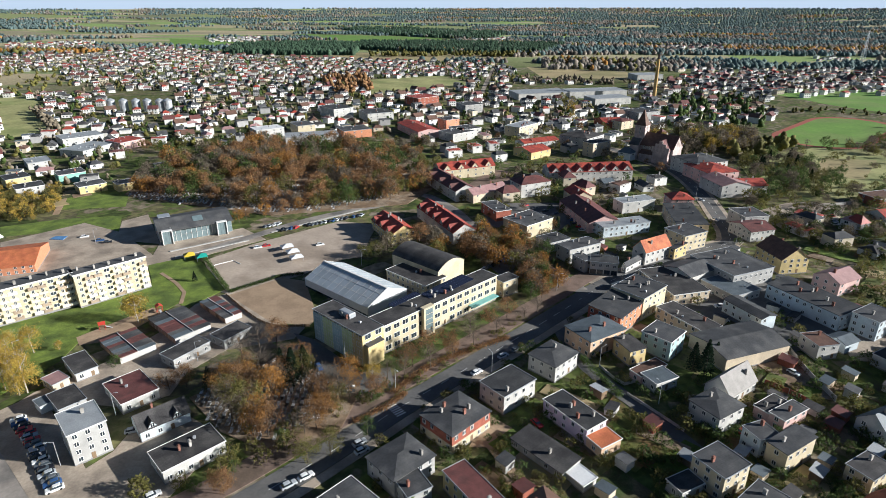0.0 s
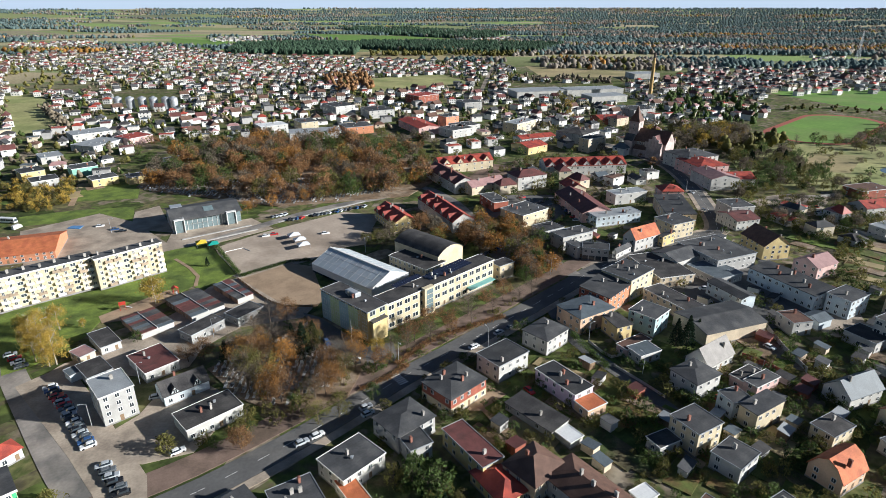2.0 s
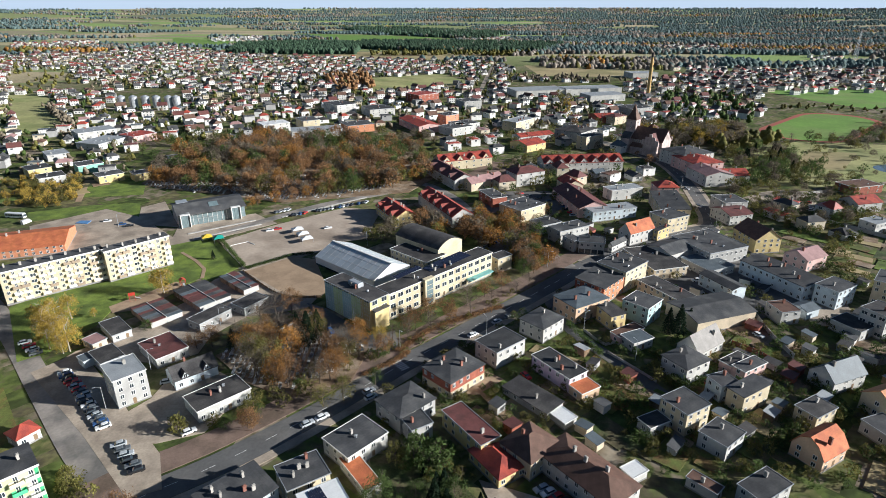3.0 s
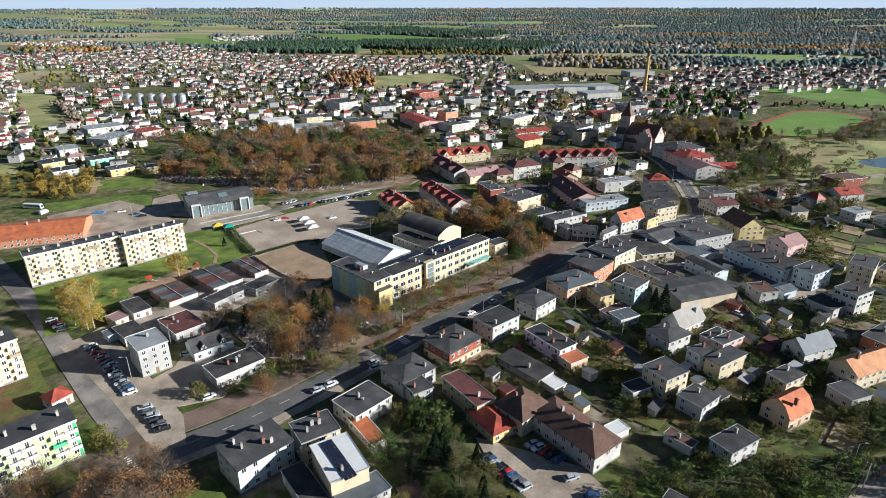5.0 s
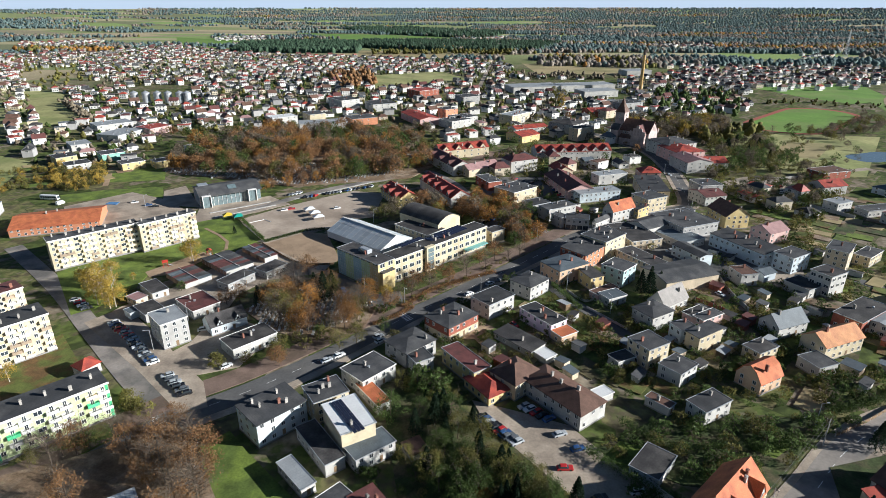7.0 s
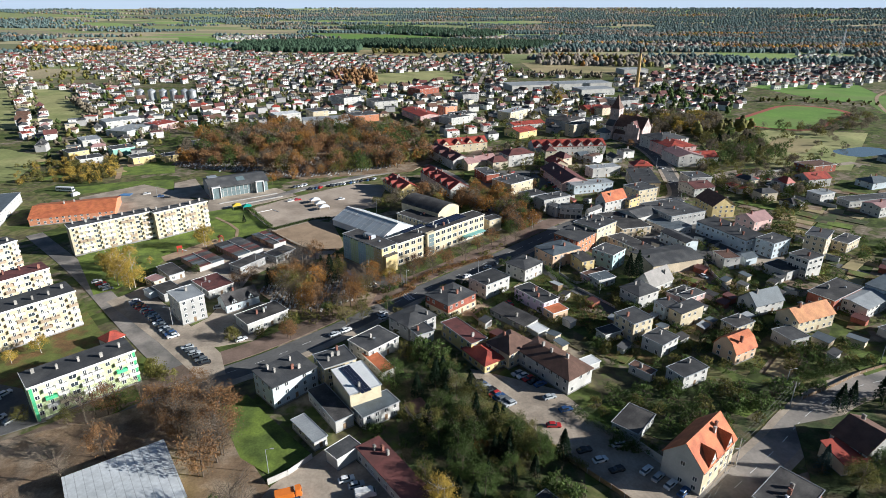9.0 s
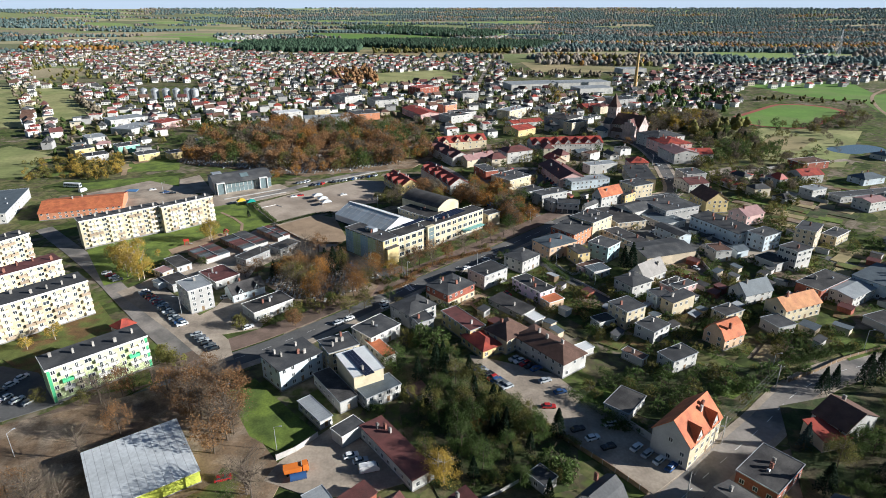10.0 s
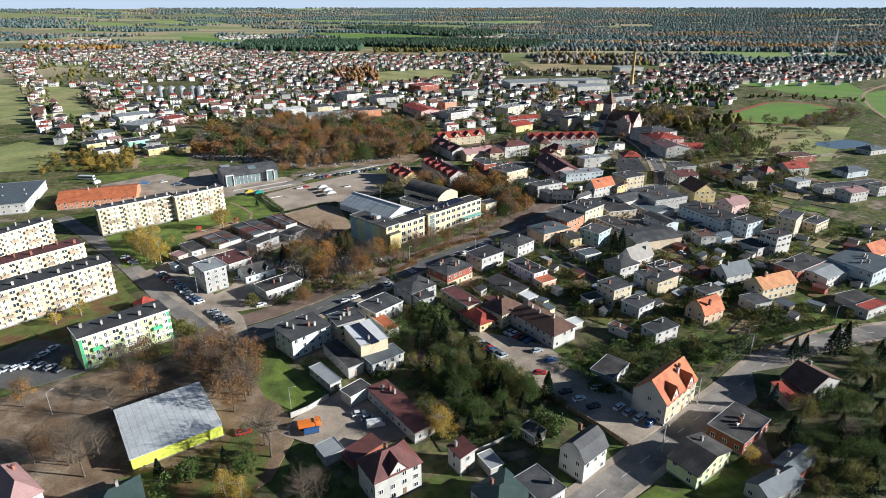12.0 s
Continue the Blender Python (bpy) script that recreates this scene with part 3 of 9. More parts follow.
def marquee(x, y, rot, w, d):
    FOOT.append((x, y, rot, w, d))
    base = empty("marquee", pose(x, y, 0, 0, 0, rot), "large white fabric marquee with pitched roof beside the school", "tent")
    h, rh, n = 4.2, d * 0.21, 11
    for i in range(n):
        u0, u1 = (i / n - 0.5) * w, ((i + 1) / n - 0.5) * w
        for s in (-1, 1):
            v = [(u0 + 0.05, s * (d / 2 + 0.2), h), (u1 - 0.05, s * (d / 2 + 0.2), h), (u1 - 0.05, 0, h + rh), (u0 + 0.05, 0, h + rh)]
            v += [(a, b2, c - 0.12) for a, b2, c in v]
            v[2], v[3] = (v[2][0], s * 0.02, h + rh), (v[3][0], s * 0.02, h + rh)
            part_me("roof_panel", mesh_of("roof_panel", v, BOX_F, TENTROOF), base)
            part_me("wall_panel", boxes("wall_panel", FABRIC, (u0 + 0.05, s * d / 2 - 0.04, 0.9, u1 - 0.05, s * d / 2 + 0.04, h - 0.1)), base)
            part_me("window_strip", boxes("window_strip", GLASS, (u0 + 0.15, s * d / 2 - 0.03, 0.0, u1 - 0.15, s * d / 2 + 0.03, 0.9)), base)
    for s in (-1, 1):
        g = [(-d / 2, 0), (d / 2, 0), (d / 2, h), (0, h + rh - 0.1), (-d / 2, h)]
        part_me("gable", extrude(g, 0.08, "gable", FABRIC), base, pose(s * (w / 2 - 0.05), 0, 0))
    for i in range(n + 1):
        u = (i / n - 0.5) * w
        part_me("rib", extrude([(d / 2, h + 0.05), (0, h + rh + 0.06), (-d / 2, h + 0.05), (-d / 2, h - 0.05), (0, h + rh - 0.05), (d / 2, h - 0.05)], 0.22, "rib", TRIM), base, pose(u, 0, 0.03))
    for k in (-0.66, -0.33, 0.33, 0.66):
        zk = h + rh * (1 - abs(k))
        part_me("purlin", boxes("purlin", TRIM, (-w / 2, k * d / 2 - 0.06, zk - 0.05, w / 2, k * d / 2 + 0.06, zk + 0.09)), base)
    part_me("ridge", boxes("ridge", TRIM, (-w / 2 - 0.1, -0.5, h + rh - 0.12, w / 2 + 0.1, 0.5, h + rh + 0.12)), base)
    return base


def culture_centre(x, y, rot, w, d):
    FOOT.append((x, y, rot, w, d))
    base = empty("culture_centre", pose(x, y, 0, 0, 0, rot), "grey culture centre with glazed front and pitched dark roof", "public building")
    h = 7.0
    zinc = ROOF["bitumen"]
    part_me("wall", boxes("wall", WALL["grey"], (-w / 2, -d / 2, -0.2, w / 2 - 1.0, d / 2, h)), base)
    prof = [(w / 2 + 1.2, h + 0.2), (0.5, h + 3.6), (-w / 2 - 0.4, h + 1.4), (-w / 2 - 0.4, h + 1.1), (0.5, h + 3.2), (w / 2 + 1.2, h - 0.15)]
    part_me("roof", extrude([(-a, b2) for a, b2 in reversed(prof)], d + 1.2, "roof", zinc), base, pose(0, 0, 0, 0, 0, 90))
    gab = [(w / 2 - 1, h - 0.3), (w / 2 - 1, h + 0.2), (0.5, h + 3.1), (-w / 2, h + 1.2), (-w / 2, h - 0.3)]
    for s in (-1, 1):
        part_me("gable", extrude([(-a, b2) for a, b2 in reversed(gab)], 0.4, "gable", WALL["grey"]), base, pose(0, s * (d / 2 - 0.25), 0, 0, 0, 90))
    n = 14
    for i in range(n):
        u0, u1 = (i / n - 0.5) * d, ((i + 1) / n - 0.5) * d
        for z0, z1 in ((0.3, 3.4), (3.6, h - 0.4)):
            part_me("pane", boxes("pane", GLASSHALL, (w / 2 - 0.98, u0 + 0.09, z0, w / 2 - 0.85, u1 - 0.09, z1)), base)
        part_me("mullion", boxes("mullion", TRIM, (w / 2 - 1.0, u0 - 0.07, 0, w / 2 - 0.7, u0 + 0.07, h)), base)
    for u in (-d / 2 + 3.5, d / 2 - 5.5):
        porch = part_me("portal", boxes("portal", TRIM, (w / 2 - 0.6, u - 2.6, 0, w / 2 + 2.0, u - 2.2, 7.6), (w / 2 - 0.6, u + 2.2, 0, w / 2 + 2.0, u + 2.6, 7.6), (w / 2 - 0.6, u - 2.2, 7.2, w / 2 + 2.0, u + 2.2, 7.6)), base, None, "white portal frame")
        for k in range(3):
            part_me("pane", boxes("pane", GLASSHALL, (w / 2 + 1.2, u - 2.2 + k * 1.48, 0.2, w / 2 + 1.3, u - 0.8 + k * 1.48, 7.0)), porch)
    part_me("skylight", boxes("skylight", GLASSHALL, (-2.2, -2.5, -0.1, 2.2, 2.5, 0.25)), base, pose(w * 0.28 - 1, 2, h + 2.2, 0, 19, 0), "framed glass skylight")
    part_me("roof_plant", boxes("roof_plant", STEEL, (-3, -3, 0, 3, 3, 1.6)), base, pose(-w / 2 + 4, -d / 2 + 5, h + 1.4))
    return base


# ---- plants ----
def tube(rng, p0, p1, r0, r1, k=5):
    a, b = np.array(p0, float), np.array(p1, float)
    d = (b - a) / max(np.linalg.norm(b - a), 1e-6)
    u = np.cross(d, [0.3, 0.9, 0.1])
    u /= np.linalg.norm(u)
    w = np.cross(d, u)
    ang = np.arange(k) * 2 * np.pi / k
    ring = np.cos(ang)[:, None] * u + np.sin(ang)[:, None] * w
    return np.vstack([a + ring * r0, b + ring * r1]), [(i, (i + 1) % k, k + (i + 1) % k, k + i) for i in range(k)]


def trunk_mesh(rng, height, r, limbs, material, spread=0.38, start=0.3):
    v, f = [], []

    def put(a):
        o = sum(len(q) for q in v)
        v.append(a[0])
        f.extend(tuple(i + o for i in q) for q in a[1])

    put(tube(rng, (0, 0, -0.3), (0.02 * height, 0, height * 0.5), r, r * 0.6, 7))
    put(tube(rng, (0.02 * height, 0, height * 0.5), (0, 0.02 * height, height * 0.93), r * 0.6, r * 0.1, 6))
    for i in range(limbs):
        z = height * rng.uniform(start, 0.75)
        a = rng.uniform(0, 2 * np.pi)
        ln = height * spread * rng.uniform(0.6, 1.0)
        tip = np.array([np.cos(a) * ln, np.sin(a) * ln, z + ln * rng.uniform(0.5, 1.1)])
        put(tube(rng, (0, 0, z), tip, r * 0.38, r * 0.06, 4))
        for j in range(3):
            q = tip * rng.uniform(0.45, 0.95)
            q[2] = z + (tip[2] - z) * rng.uniform(0.4, 0.9)
            put(tube(rng, q, q + rng.normal(0, 1, 3) * height * 0.09 + [0, 0, height * 0.07], r * 0.14, r * 0.03, 3))
    return tri_mesh("trunk", np.vstack(v), f, material)


def leaves(rng, centres, size, name, material, flat=0.0):
    n = len(centres)
    d1 = rng.normal(0, 1, (n, 3))
    d1[:, 2] *= 1 - flat
    d1 /= np.linalg.norm(d1, axis=1)[:, None]
    d2 = np.cross(d1, rng.normal(0, 1, (n, 3)))
    d2 /= np.linalg.norm(d2, axis=1)[:, None]
    s = (size * rng.uniform(0.55, 1.3, n))[:, None]
    v = np.stack([centres - d1 * s, centres + d2 * s * 0.75, centres + d1 * s * 0.9 - d2 * s * 0.3], 1).reshape(-1, 3)
    return tri_mesh(name, v, np.arange(3 * n).reshape(n, 3), material)


def broad_crown(rng, height, n, size, material, wide=0.34, low=0.28, gaps=0.55):
    """Clumps of small leaves on an uneven outline, with gaps between them."""
    k = 34
    c = rng.normal(0, 1, (k, 3))
    c /= np.linalg.norm(c, axis=1)[:, None]
    c *= (rng.uniform(0.45, 1.0, k) ** 0.6)[:, None]
    mid = height * (low + 1) / 2
    c = c * [height * wide, height * wide, height * (1 - low) / 2 * 0.86] + [0, 0, mid]
    c[:, :2] *= (1.1 - 0.35 * (c[:, 2:] - mid) / (height * 0.4))
    pick = rng.integers(0, k, n)
    p = c[pick] + rng.normal(0, 1, (n, 3)) * height * 0.068 * gaps / 0.55 * (0.6 + 0.8 * (pick % 5)[:, None] / 5)
    return leaves(rng, p, size, "crown", material)


def conifer_crown(rng, height, n, size, material, wide=0.26):
    t = rng.uniform(0, 1, n) ** 0.75
    tiers = 11
    t = (np.floor(t * tiers) + rng.uniform(0.1, 1.0, n) ** 0.5 * 0.8) / tiers
    r = height * wide * (1 - t) ** 0.85 * rng.uniform(0.35, 1.08, n)
    a = rng.uniform(0, 2 * np.pi, n)
    a += 0.25 * np.sin(a * 7 + np.floor(t * tiers))
    z = height * (0.06 + 0.94 * (1 - t) * 0 + 0.94 * t) - 0.16 * r
    return leaves(rng, np.stack([r * np.cos(a), r * np.sin(a), z], 1), size, "crown", material, 0.4)


TREES = {}


def species(key, kind, material, height, count, size, words, variants=3, bark=BARK, **kw):
    for i in range(variants):
        rng = np.random.default_rng(hash_of(key) + i)
        if kind == "conifer":
            tr = trunk_mesh(rng, height, 0.017 * height, 3, bark, 0.1)
            cr = conifer_crown(rng, height, count, size, material, **kw)
        else:
            tr = trunk_mesh(rng, height, 0.018 * height, 30 if kind == "bare" else 8, bark)
            cr = broad_crown(rng, height, count, size, material, **kw)
        TREES.setdefault(key, []).append((tr, cr, height, words))


def hash_of(s):
    return sum((i + 3) * ord(c) for i, c in enumerate(s))


species("russet", "broad", LEAF["russet"], 10, 2400, 0.2, "broadleaved tree with thinning russet autumn leaves", low=0.22)
species("brown", "bare", LEAF["brown"], 10, 1700, 0.1, "half-bare broadleaved tree with brown twigs and leaves", low=0.2, gaps=0.75)
species("orange", "broad", LEAF["orange"], 10, 2400, 0.2, "broadleaved tree with orange autumn leaves", low=0.2)
species("yellow", "broad", LEAF["yellow"], 10, 2700, 0.19, "slender tree with yellow autumn leaves", bark=BIRCHBARK, wide=0.31, low=0.14)
species("olive", "broad", LEAF["olive"], 10, 2400, 0.2, "broadleaved tree with olive-green fading leaves", low=0.18)
species("willow", "broad", LEAF["willow"], 10, 2600, 0.2, "broad willow with drooping yellow-green leaves", low=0.04, wide=0.42)
species("green", "broad", LEAF["green"], 10, 2500, 0.215, "dense tree with dark green leaves", low=0.1, wide=0.38)
species("spruce", "conifer", LEAF["dark"], 10, 2300, 0.29, "tall dark green spruce")
species("bluespruce", "conifer", LEAF["bluegreen"], 10, 2300, 0.29, "bushy blue-green garden spruce", variants=1)
for key_, col_ in (("russet", "russet"), ("brown", "brown"), ("orange", "orange"), ("yellow", "yellow"), ("olive", "olive"), ("green", "green")):
    species("light_" + key_, "broad", LEAF[col_], 10, 950, 0.38, "tree in a wood", low=0.12, wide=0.36)
species("light_spruce", "conifer", LEAF["dark"], 10, 950, 0.44, "spruce in a wood")
species("light_bush", "broad", LEAF["green"], 3, 330, 0.21, "garden shrub", low=0.0, wide=0.5)
species("light_drybush", "broad", LEAF["olive"], 3, 320, 0.2, "garden shrub", low=0.0, wide=0.5)
species("bush", "broad", LEAF["green"], 3, 700, 0.19, "low green garden shrub", low=0.0, wide=0.5)
species("drybush", "broad", LEAF["olive"], 3, 620, 0.18, "low shrub with fading olive leaves", low=0.0, wide=0.5)


def plant(key, x, y, height, rng):
    tr, cr, h0, words = TREES[key][rng.integers(0, len(TREES[key]))]
    s = height / h0
    wide = s * rng.uniform(0.88, 1.15)
    m = Matrix.LocRotScale((x, y, 0), Euler((0, 0, rng.uniform(0, 6.28))), (wide, wide, s))
    low = key in ("bush", "drybush")
    base = empty("shrub" if low else "tree", m, words, "shrub" if low else "tree")
    part_me("trunk", tr, base)
    part_me("crown", cr, base)


def inside(x, y, poly):
    c = False
    for i in range(len(poly)):
        (x0, y0), (x1, y1) = poly[i - 1], poly[i]
        if (y0 > y) != (y1 > y) and x < (x1 - x0) * (y - y0) / (y1 - y0) + x0:
            c = not c
    return c


LINES = []


def is_free(x, y, gap=1.0):
    """Whether no house and no carriageway stands at (x, y)."""
    for fx, fy, rot, w, d in FOOT:
        dx, dy = x - fx, y - fy
        if abs(dx) + abs(dy) > w + d + 8:
            continue
        c, s = math.cos(radians(rot)), math.sin(radians(rot))
        if abs(dx * c + dy * s) < w / 2 + gap and abs(-dx * s + dy * c) < d / 2 + gap:
            return False
    for pts, half in LINES:
        for a, b in zip(pts, pts[1:]):
            ab = b - a
            q = Vector((x, y, 0)) - a
            t = max(0, min(1, q.dot(ab) / max(ab.length_squared, 1e-6)))
            if (q - ab * t).length < half + gap * 0.4:
                return False
    return True


def grove(poly, count, kinds, lo, hi, seed, gap=1.2):
    """Trees spread unevenly over an outline, clear of houses and roads."""
    rng = np.random.default_rng(seed)
    xs, ys = [p[0] for p in poly], [p[1] for p in poly]
    done, tries, put = 0, 0, []
    while done < count and tries < count * 40:
        tries += 1
        x, y = rng.uniform(min(xs), max(xs)), rng.uniform(min(ys), max(ys))
        if not inside(x, y, poly) or not is_free(x, y, gap) or any((x - a) ** 2 + (y - b) ** 2 < (lo * 0.3) ** 2 for a, b in put):
            continue
        plant(kinds[rng.integers(0, len(kinds))], x, y, rng.uniform(lo, hi), rng)
        put.append((x, y))
        done += 1


def mesh_arrays(me):
    v = np.empty(len(me.vertices) * 3, np.float32)
    me.vertices.foreach_get("co", v)
    f = np.empty(len(me.loops), np.int32)
    me.loops.foreach_get("vertex_index", f)
    return v.reshape(-1, 3), f.reshape(len(me.polygons), -1)


def joined(name, label, category, places):
    """Many plants nobody could count, as one object a kind: places are (key, x, y, height)."""
    rng = np.random.default_rng(len(places))
    heap = {}
    for key, x, y, height in places:
        near = TREES["light_" + key]
        tr, cr, h0, words = near[rng.integers(0, len(near))]
        s, a = height / h0, rng.uniform(0, 6.28)
        w = s * rng.uniform(0.9, 1.2)
        rot = np.array([[math.cos(a) * w, -math.sin(a) * w, 0], [math.sin(a) * w, math.cos(a) * w, 0], [0, 0, s]])
        for me in (tr, cr):
            v, f = mesh_arrays(me)
            V, F, n = heap.setdefault(me.materials[0].name, ([], [], [0]))
            V.append(v @ rot.T + [x, y, 0])
            F.append(f + n[0])
            n[0] += len(v)
    for mname, (V, F, n) in heap.items():
        ob = new(name, tri_mesh(name, np.vstack(V), np.vstack(F), bpy.data.materials[mname]))
        tagged(ob, label, category, kind="stuff")


def wood(poly, count, kinds, lo, hi, seed, gap=1.2, name="park_trees", label="dense autumn park trees, russet and brown", category="trees"):
    rng = np.random.default_rng(seed)
    xs, ys = [p[0] for p in poly], [p[1] for p in poly]
    put, tries = [], 0
    while len(put) < count and tries < count * 40:
        tries += 1
        x, y = rng.uniform(min(xs), max(xs)), rng.uniform(min(ys), max(ys))
        if inside(x, y, poly) and is_free(x, y, gap):
            put.append((kinds[rng.integers(0, len(kinds))], x, y, rng.uniform(lo, hi)))
    joined(name, label, category, put)


def row(points, spacing, kinds, lo, hi, seed, jitter=0.8):
    rng = np.random.default_rng(seed)
    line = smooth_line(points, spacing)
    for p in line:
        x, y = p.x + rng.normal(0, jitter), p.y + rng.normal(0, jitter)
        if is_free(x, y, 0.6):
            plant(kinds[rng.integers(0, len(kinds))], x, y, rng.uniform(lo, hi), rng)


PHI = (1 + 5 ** 0.5) / 2
ICO_V = np.array([(-1, PHI, 0), (1, PHI, 0), (-1, -PHI, 0), (1, -PHI, 0), (0, -1, PHI), (0, 1, PHI), (0, -1, -PHI), (0, 1, -PHI), (PHI, 0, -1), (PHI, 0, 1), (-PHI, 0, -1), (-PHI, 0, 1)], float) / 1.902
ICO_F = np.array([(0, 11, 5), (0, 5, 1), (0, 1, 7), (0, 7, 10), (0, 10, 11), (1, 5, 9), (5, 11, 4), (11, 10, 2), (10, 7, 6), (7, 1, 8), (3, 9, 4), (3, 4, 2), (3, 2, 6), (3, 6, 8), (3, 8, 9), (4, 9, 5), (2, 4, 11), (6, 2, 10), (8, 6, 7), (9, 8, 1)])


def far_wood(name, spots, lo, hi, material, label, seed, slim=0.42, each=3):
    """Far garden trees: every one some ragged clumps, all in one mesh."""
    rng = np.random.default_rng(seed)
    n = len(spots) * each
    base = np.repeat(np.asarray(spots, float), each, axis=0)
    h = np.repeat(rng.uniform(lo, hi, len(spots)), each)
    k = np.tile(np.arange(each), len(spots)) / max(each - 1, 1)
    c = np.stack([base[:, 0] + rng.normal(0, 1, n) * h * 0.14, base[:, 1] + rng.normal(0, 1, n) * h * 0.14, h * (0.32 + 0.45 * k) if each > 1 else h * 0.45], 1)
    r = np.stack([h * slim * (1 - 0.45 * k)] * 2 + [h * (0.32 if each > 1 else 0.5)], 1)
    v = c[:, None, :] + (ICO_V[None] * rng.uniform(0.72, 1.22, (n, 12, 1))) * r[:, None, :]
    f = (np.arange(n)[:, None, None] * 12 + ICO_F[None]).reshape(-1, 3)
    ob = new(name, tri_mesh(name, v.reshape(-1, 3), f, material))
    return tagged(ob, label, "trees", kind="stuff")


def canopy(name, spots, lo, hi, material, label, seed, slim=0.42):
    """A far wood: each tree a ragged tapering crown that stands on the rising land, all in one mesh."""
    rng = np.random.default_rng(seed)
    n, k = len(spots), 5
    h = rng.uniform(lo, hi, n)
    z0 = np.array([land_z(x, y) for x, y in spots])
    ang = np.arange(k) * 2 * np.pi / k
    v = np.empty((n, 2 * k + 1, 3))
    for r, (level, size) in enumerate(((0.05, 0.9), (0.5, 0.85))):
        wide = h[:, None] * slim * size * rng.uniform(0.65, 1.3, (n, k))
        turn = ang[None] + rng.uniform(0, 1.2, (n, 1))
        v[:, r * k:r * k + k, 0], v[:, r * k:r * k + k, 1] = np.cos(turn) * wide, np.sin(turn) * wide
        v[:, r * k:r * k + k, 2] = h[:, None] * (level + rng.uniform(-0.1, 0.14, (n, k)) * (level > 0.1))
    v[:, 2 * k] = np.stack([rng.normal(0, 0.06, n) * h, rng.normal(0, 0.06, n) * h, h], 1)
    v += np.column_stack([np.asarray(spots, float), z0])[:, None, :]
    f = [(i, (i + 1) % k, k + (i + 1) % k) for i in range(k)] + [(i, k + (i + 1) % k, k + i) for i in range(k)] + [(k + i, k + (i + 1) % k, 2 * k) for i in range(k)]
    tris = (np.arange(n)[:, None, None] * (2 * k + 1) + np.array(f)[None]).reshape(-1, 3)
    return tagged(new(name, tri_mesh(name, v.reshape(-1, 3), tris, material)), label, "trees", kind="stuff")


def spots_in(poly, spacing, seed, keep=1.0, patch=0.0):
    """Jittered places over an outline; patch: how much of it a slow noise leaves bare."""
    rng = np.random.default_rng(seed)
    xs, ys = [p[0] for p in poly], [p[1] for p in poly]
    out = []
    n = int((max(xs) - min(xs)) * (max(ys) - min(ys)) / spacing ** 2)
    for px_, py_ in zip(rng.uniform(min(xs), max(xs), n), rng.uniform(min(ys), max(ys), n)):
        if rng.random() < keep and inside(px_, py_, poly) and (not patch or noise.noise((px_ * 0.0035, py_ * 0.006, seed % 3)) > patch):
            out.append((px_, py_))
    return out


def plots_in(poly, spacing, seed, keep):
    """Building plots in loose rows along the town's streets."""
    rng = np.random.default_rng(seed)
    xs, ys = [p[0] for p in poly], [p[1] for p in poly]
    mx, my, r = (min(xs) + max(xs)) / 2, (min(ys) + max(ys)) / 2, max(max(xs) - min(xs), max(ys) - min(ys)) * 0.75
    c, s, out = math.cos(radians(33)), math.sin(radians(33)), []
    for u in np.arange(-r, r, spacing):
        for v in np.arange(-r, r, spacing * 1.05):
            a, b = u + rng.normal(0, 0.2) * spacing, v + rng.normal(0, 0.2) * spacing + 9 * math.sin(u * 0.01)
            x, y = mx + a * c - b * s, my + a * s + b * c
            if rng.random() < keep and inside(x, y, poly):
                out.append((x, y))
    return out


# ---- far houses ----
FAR_WALLS = [mat("far_plaster_" + n_, c, 0.9, spread=0.12, island=0.12, obj=0.1) for n_, c in (("white", (0.68, 0.66, 0.62)), ("cream", (0.55, 0.48, 0.36)), ("grey", (0.36, 0.35, 0.34)))]
FAR_ROOFS = [ROOF["bitumen"], ROOF["brown"], ROOF["red"], ROOF["darkred"], ROOF["bitumen"], ROOF["slate"], ROOF["mauve"], ROOF["dark"]]


def cottage_mesh(w, d, h, rh, hipped, wall, cover):
    """Walls, and a roof with eaves, for a house that stays far off."""
    wv = box_v(-w / 2, -d / 2, -0.3, w / 2, d / 2, h)
    r = w / 2 - d / 2 * 0.7 if hipped else w / 2 + 0.4
    a, b = w / 2 + 0.4, d / 2 + 0.45
    rv = [(-a, -b, h - 0.15), (a, -b, h - 0.15), (a, b, h - 0.15), (-a, b, h - 0.15), (-r, 0, h + rh), (r, 0, h + rh)]
    rf = [(0, 1, 5, 4), (1, 2, 5), (2, 3, 4, 5), (3, 0, 4), (3, 2, 1, 0)]
    return wv, rv, rf


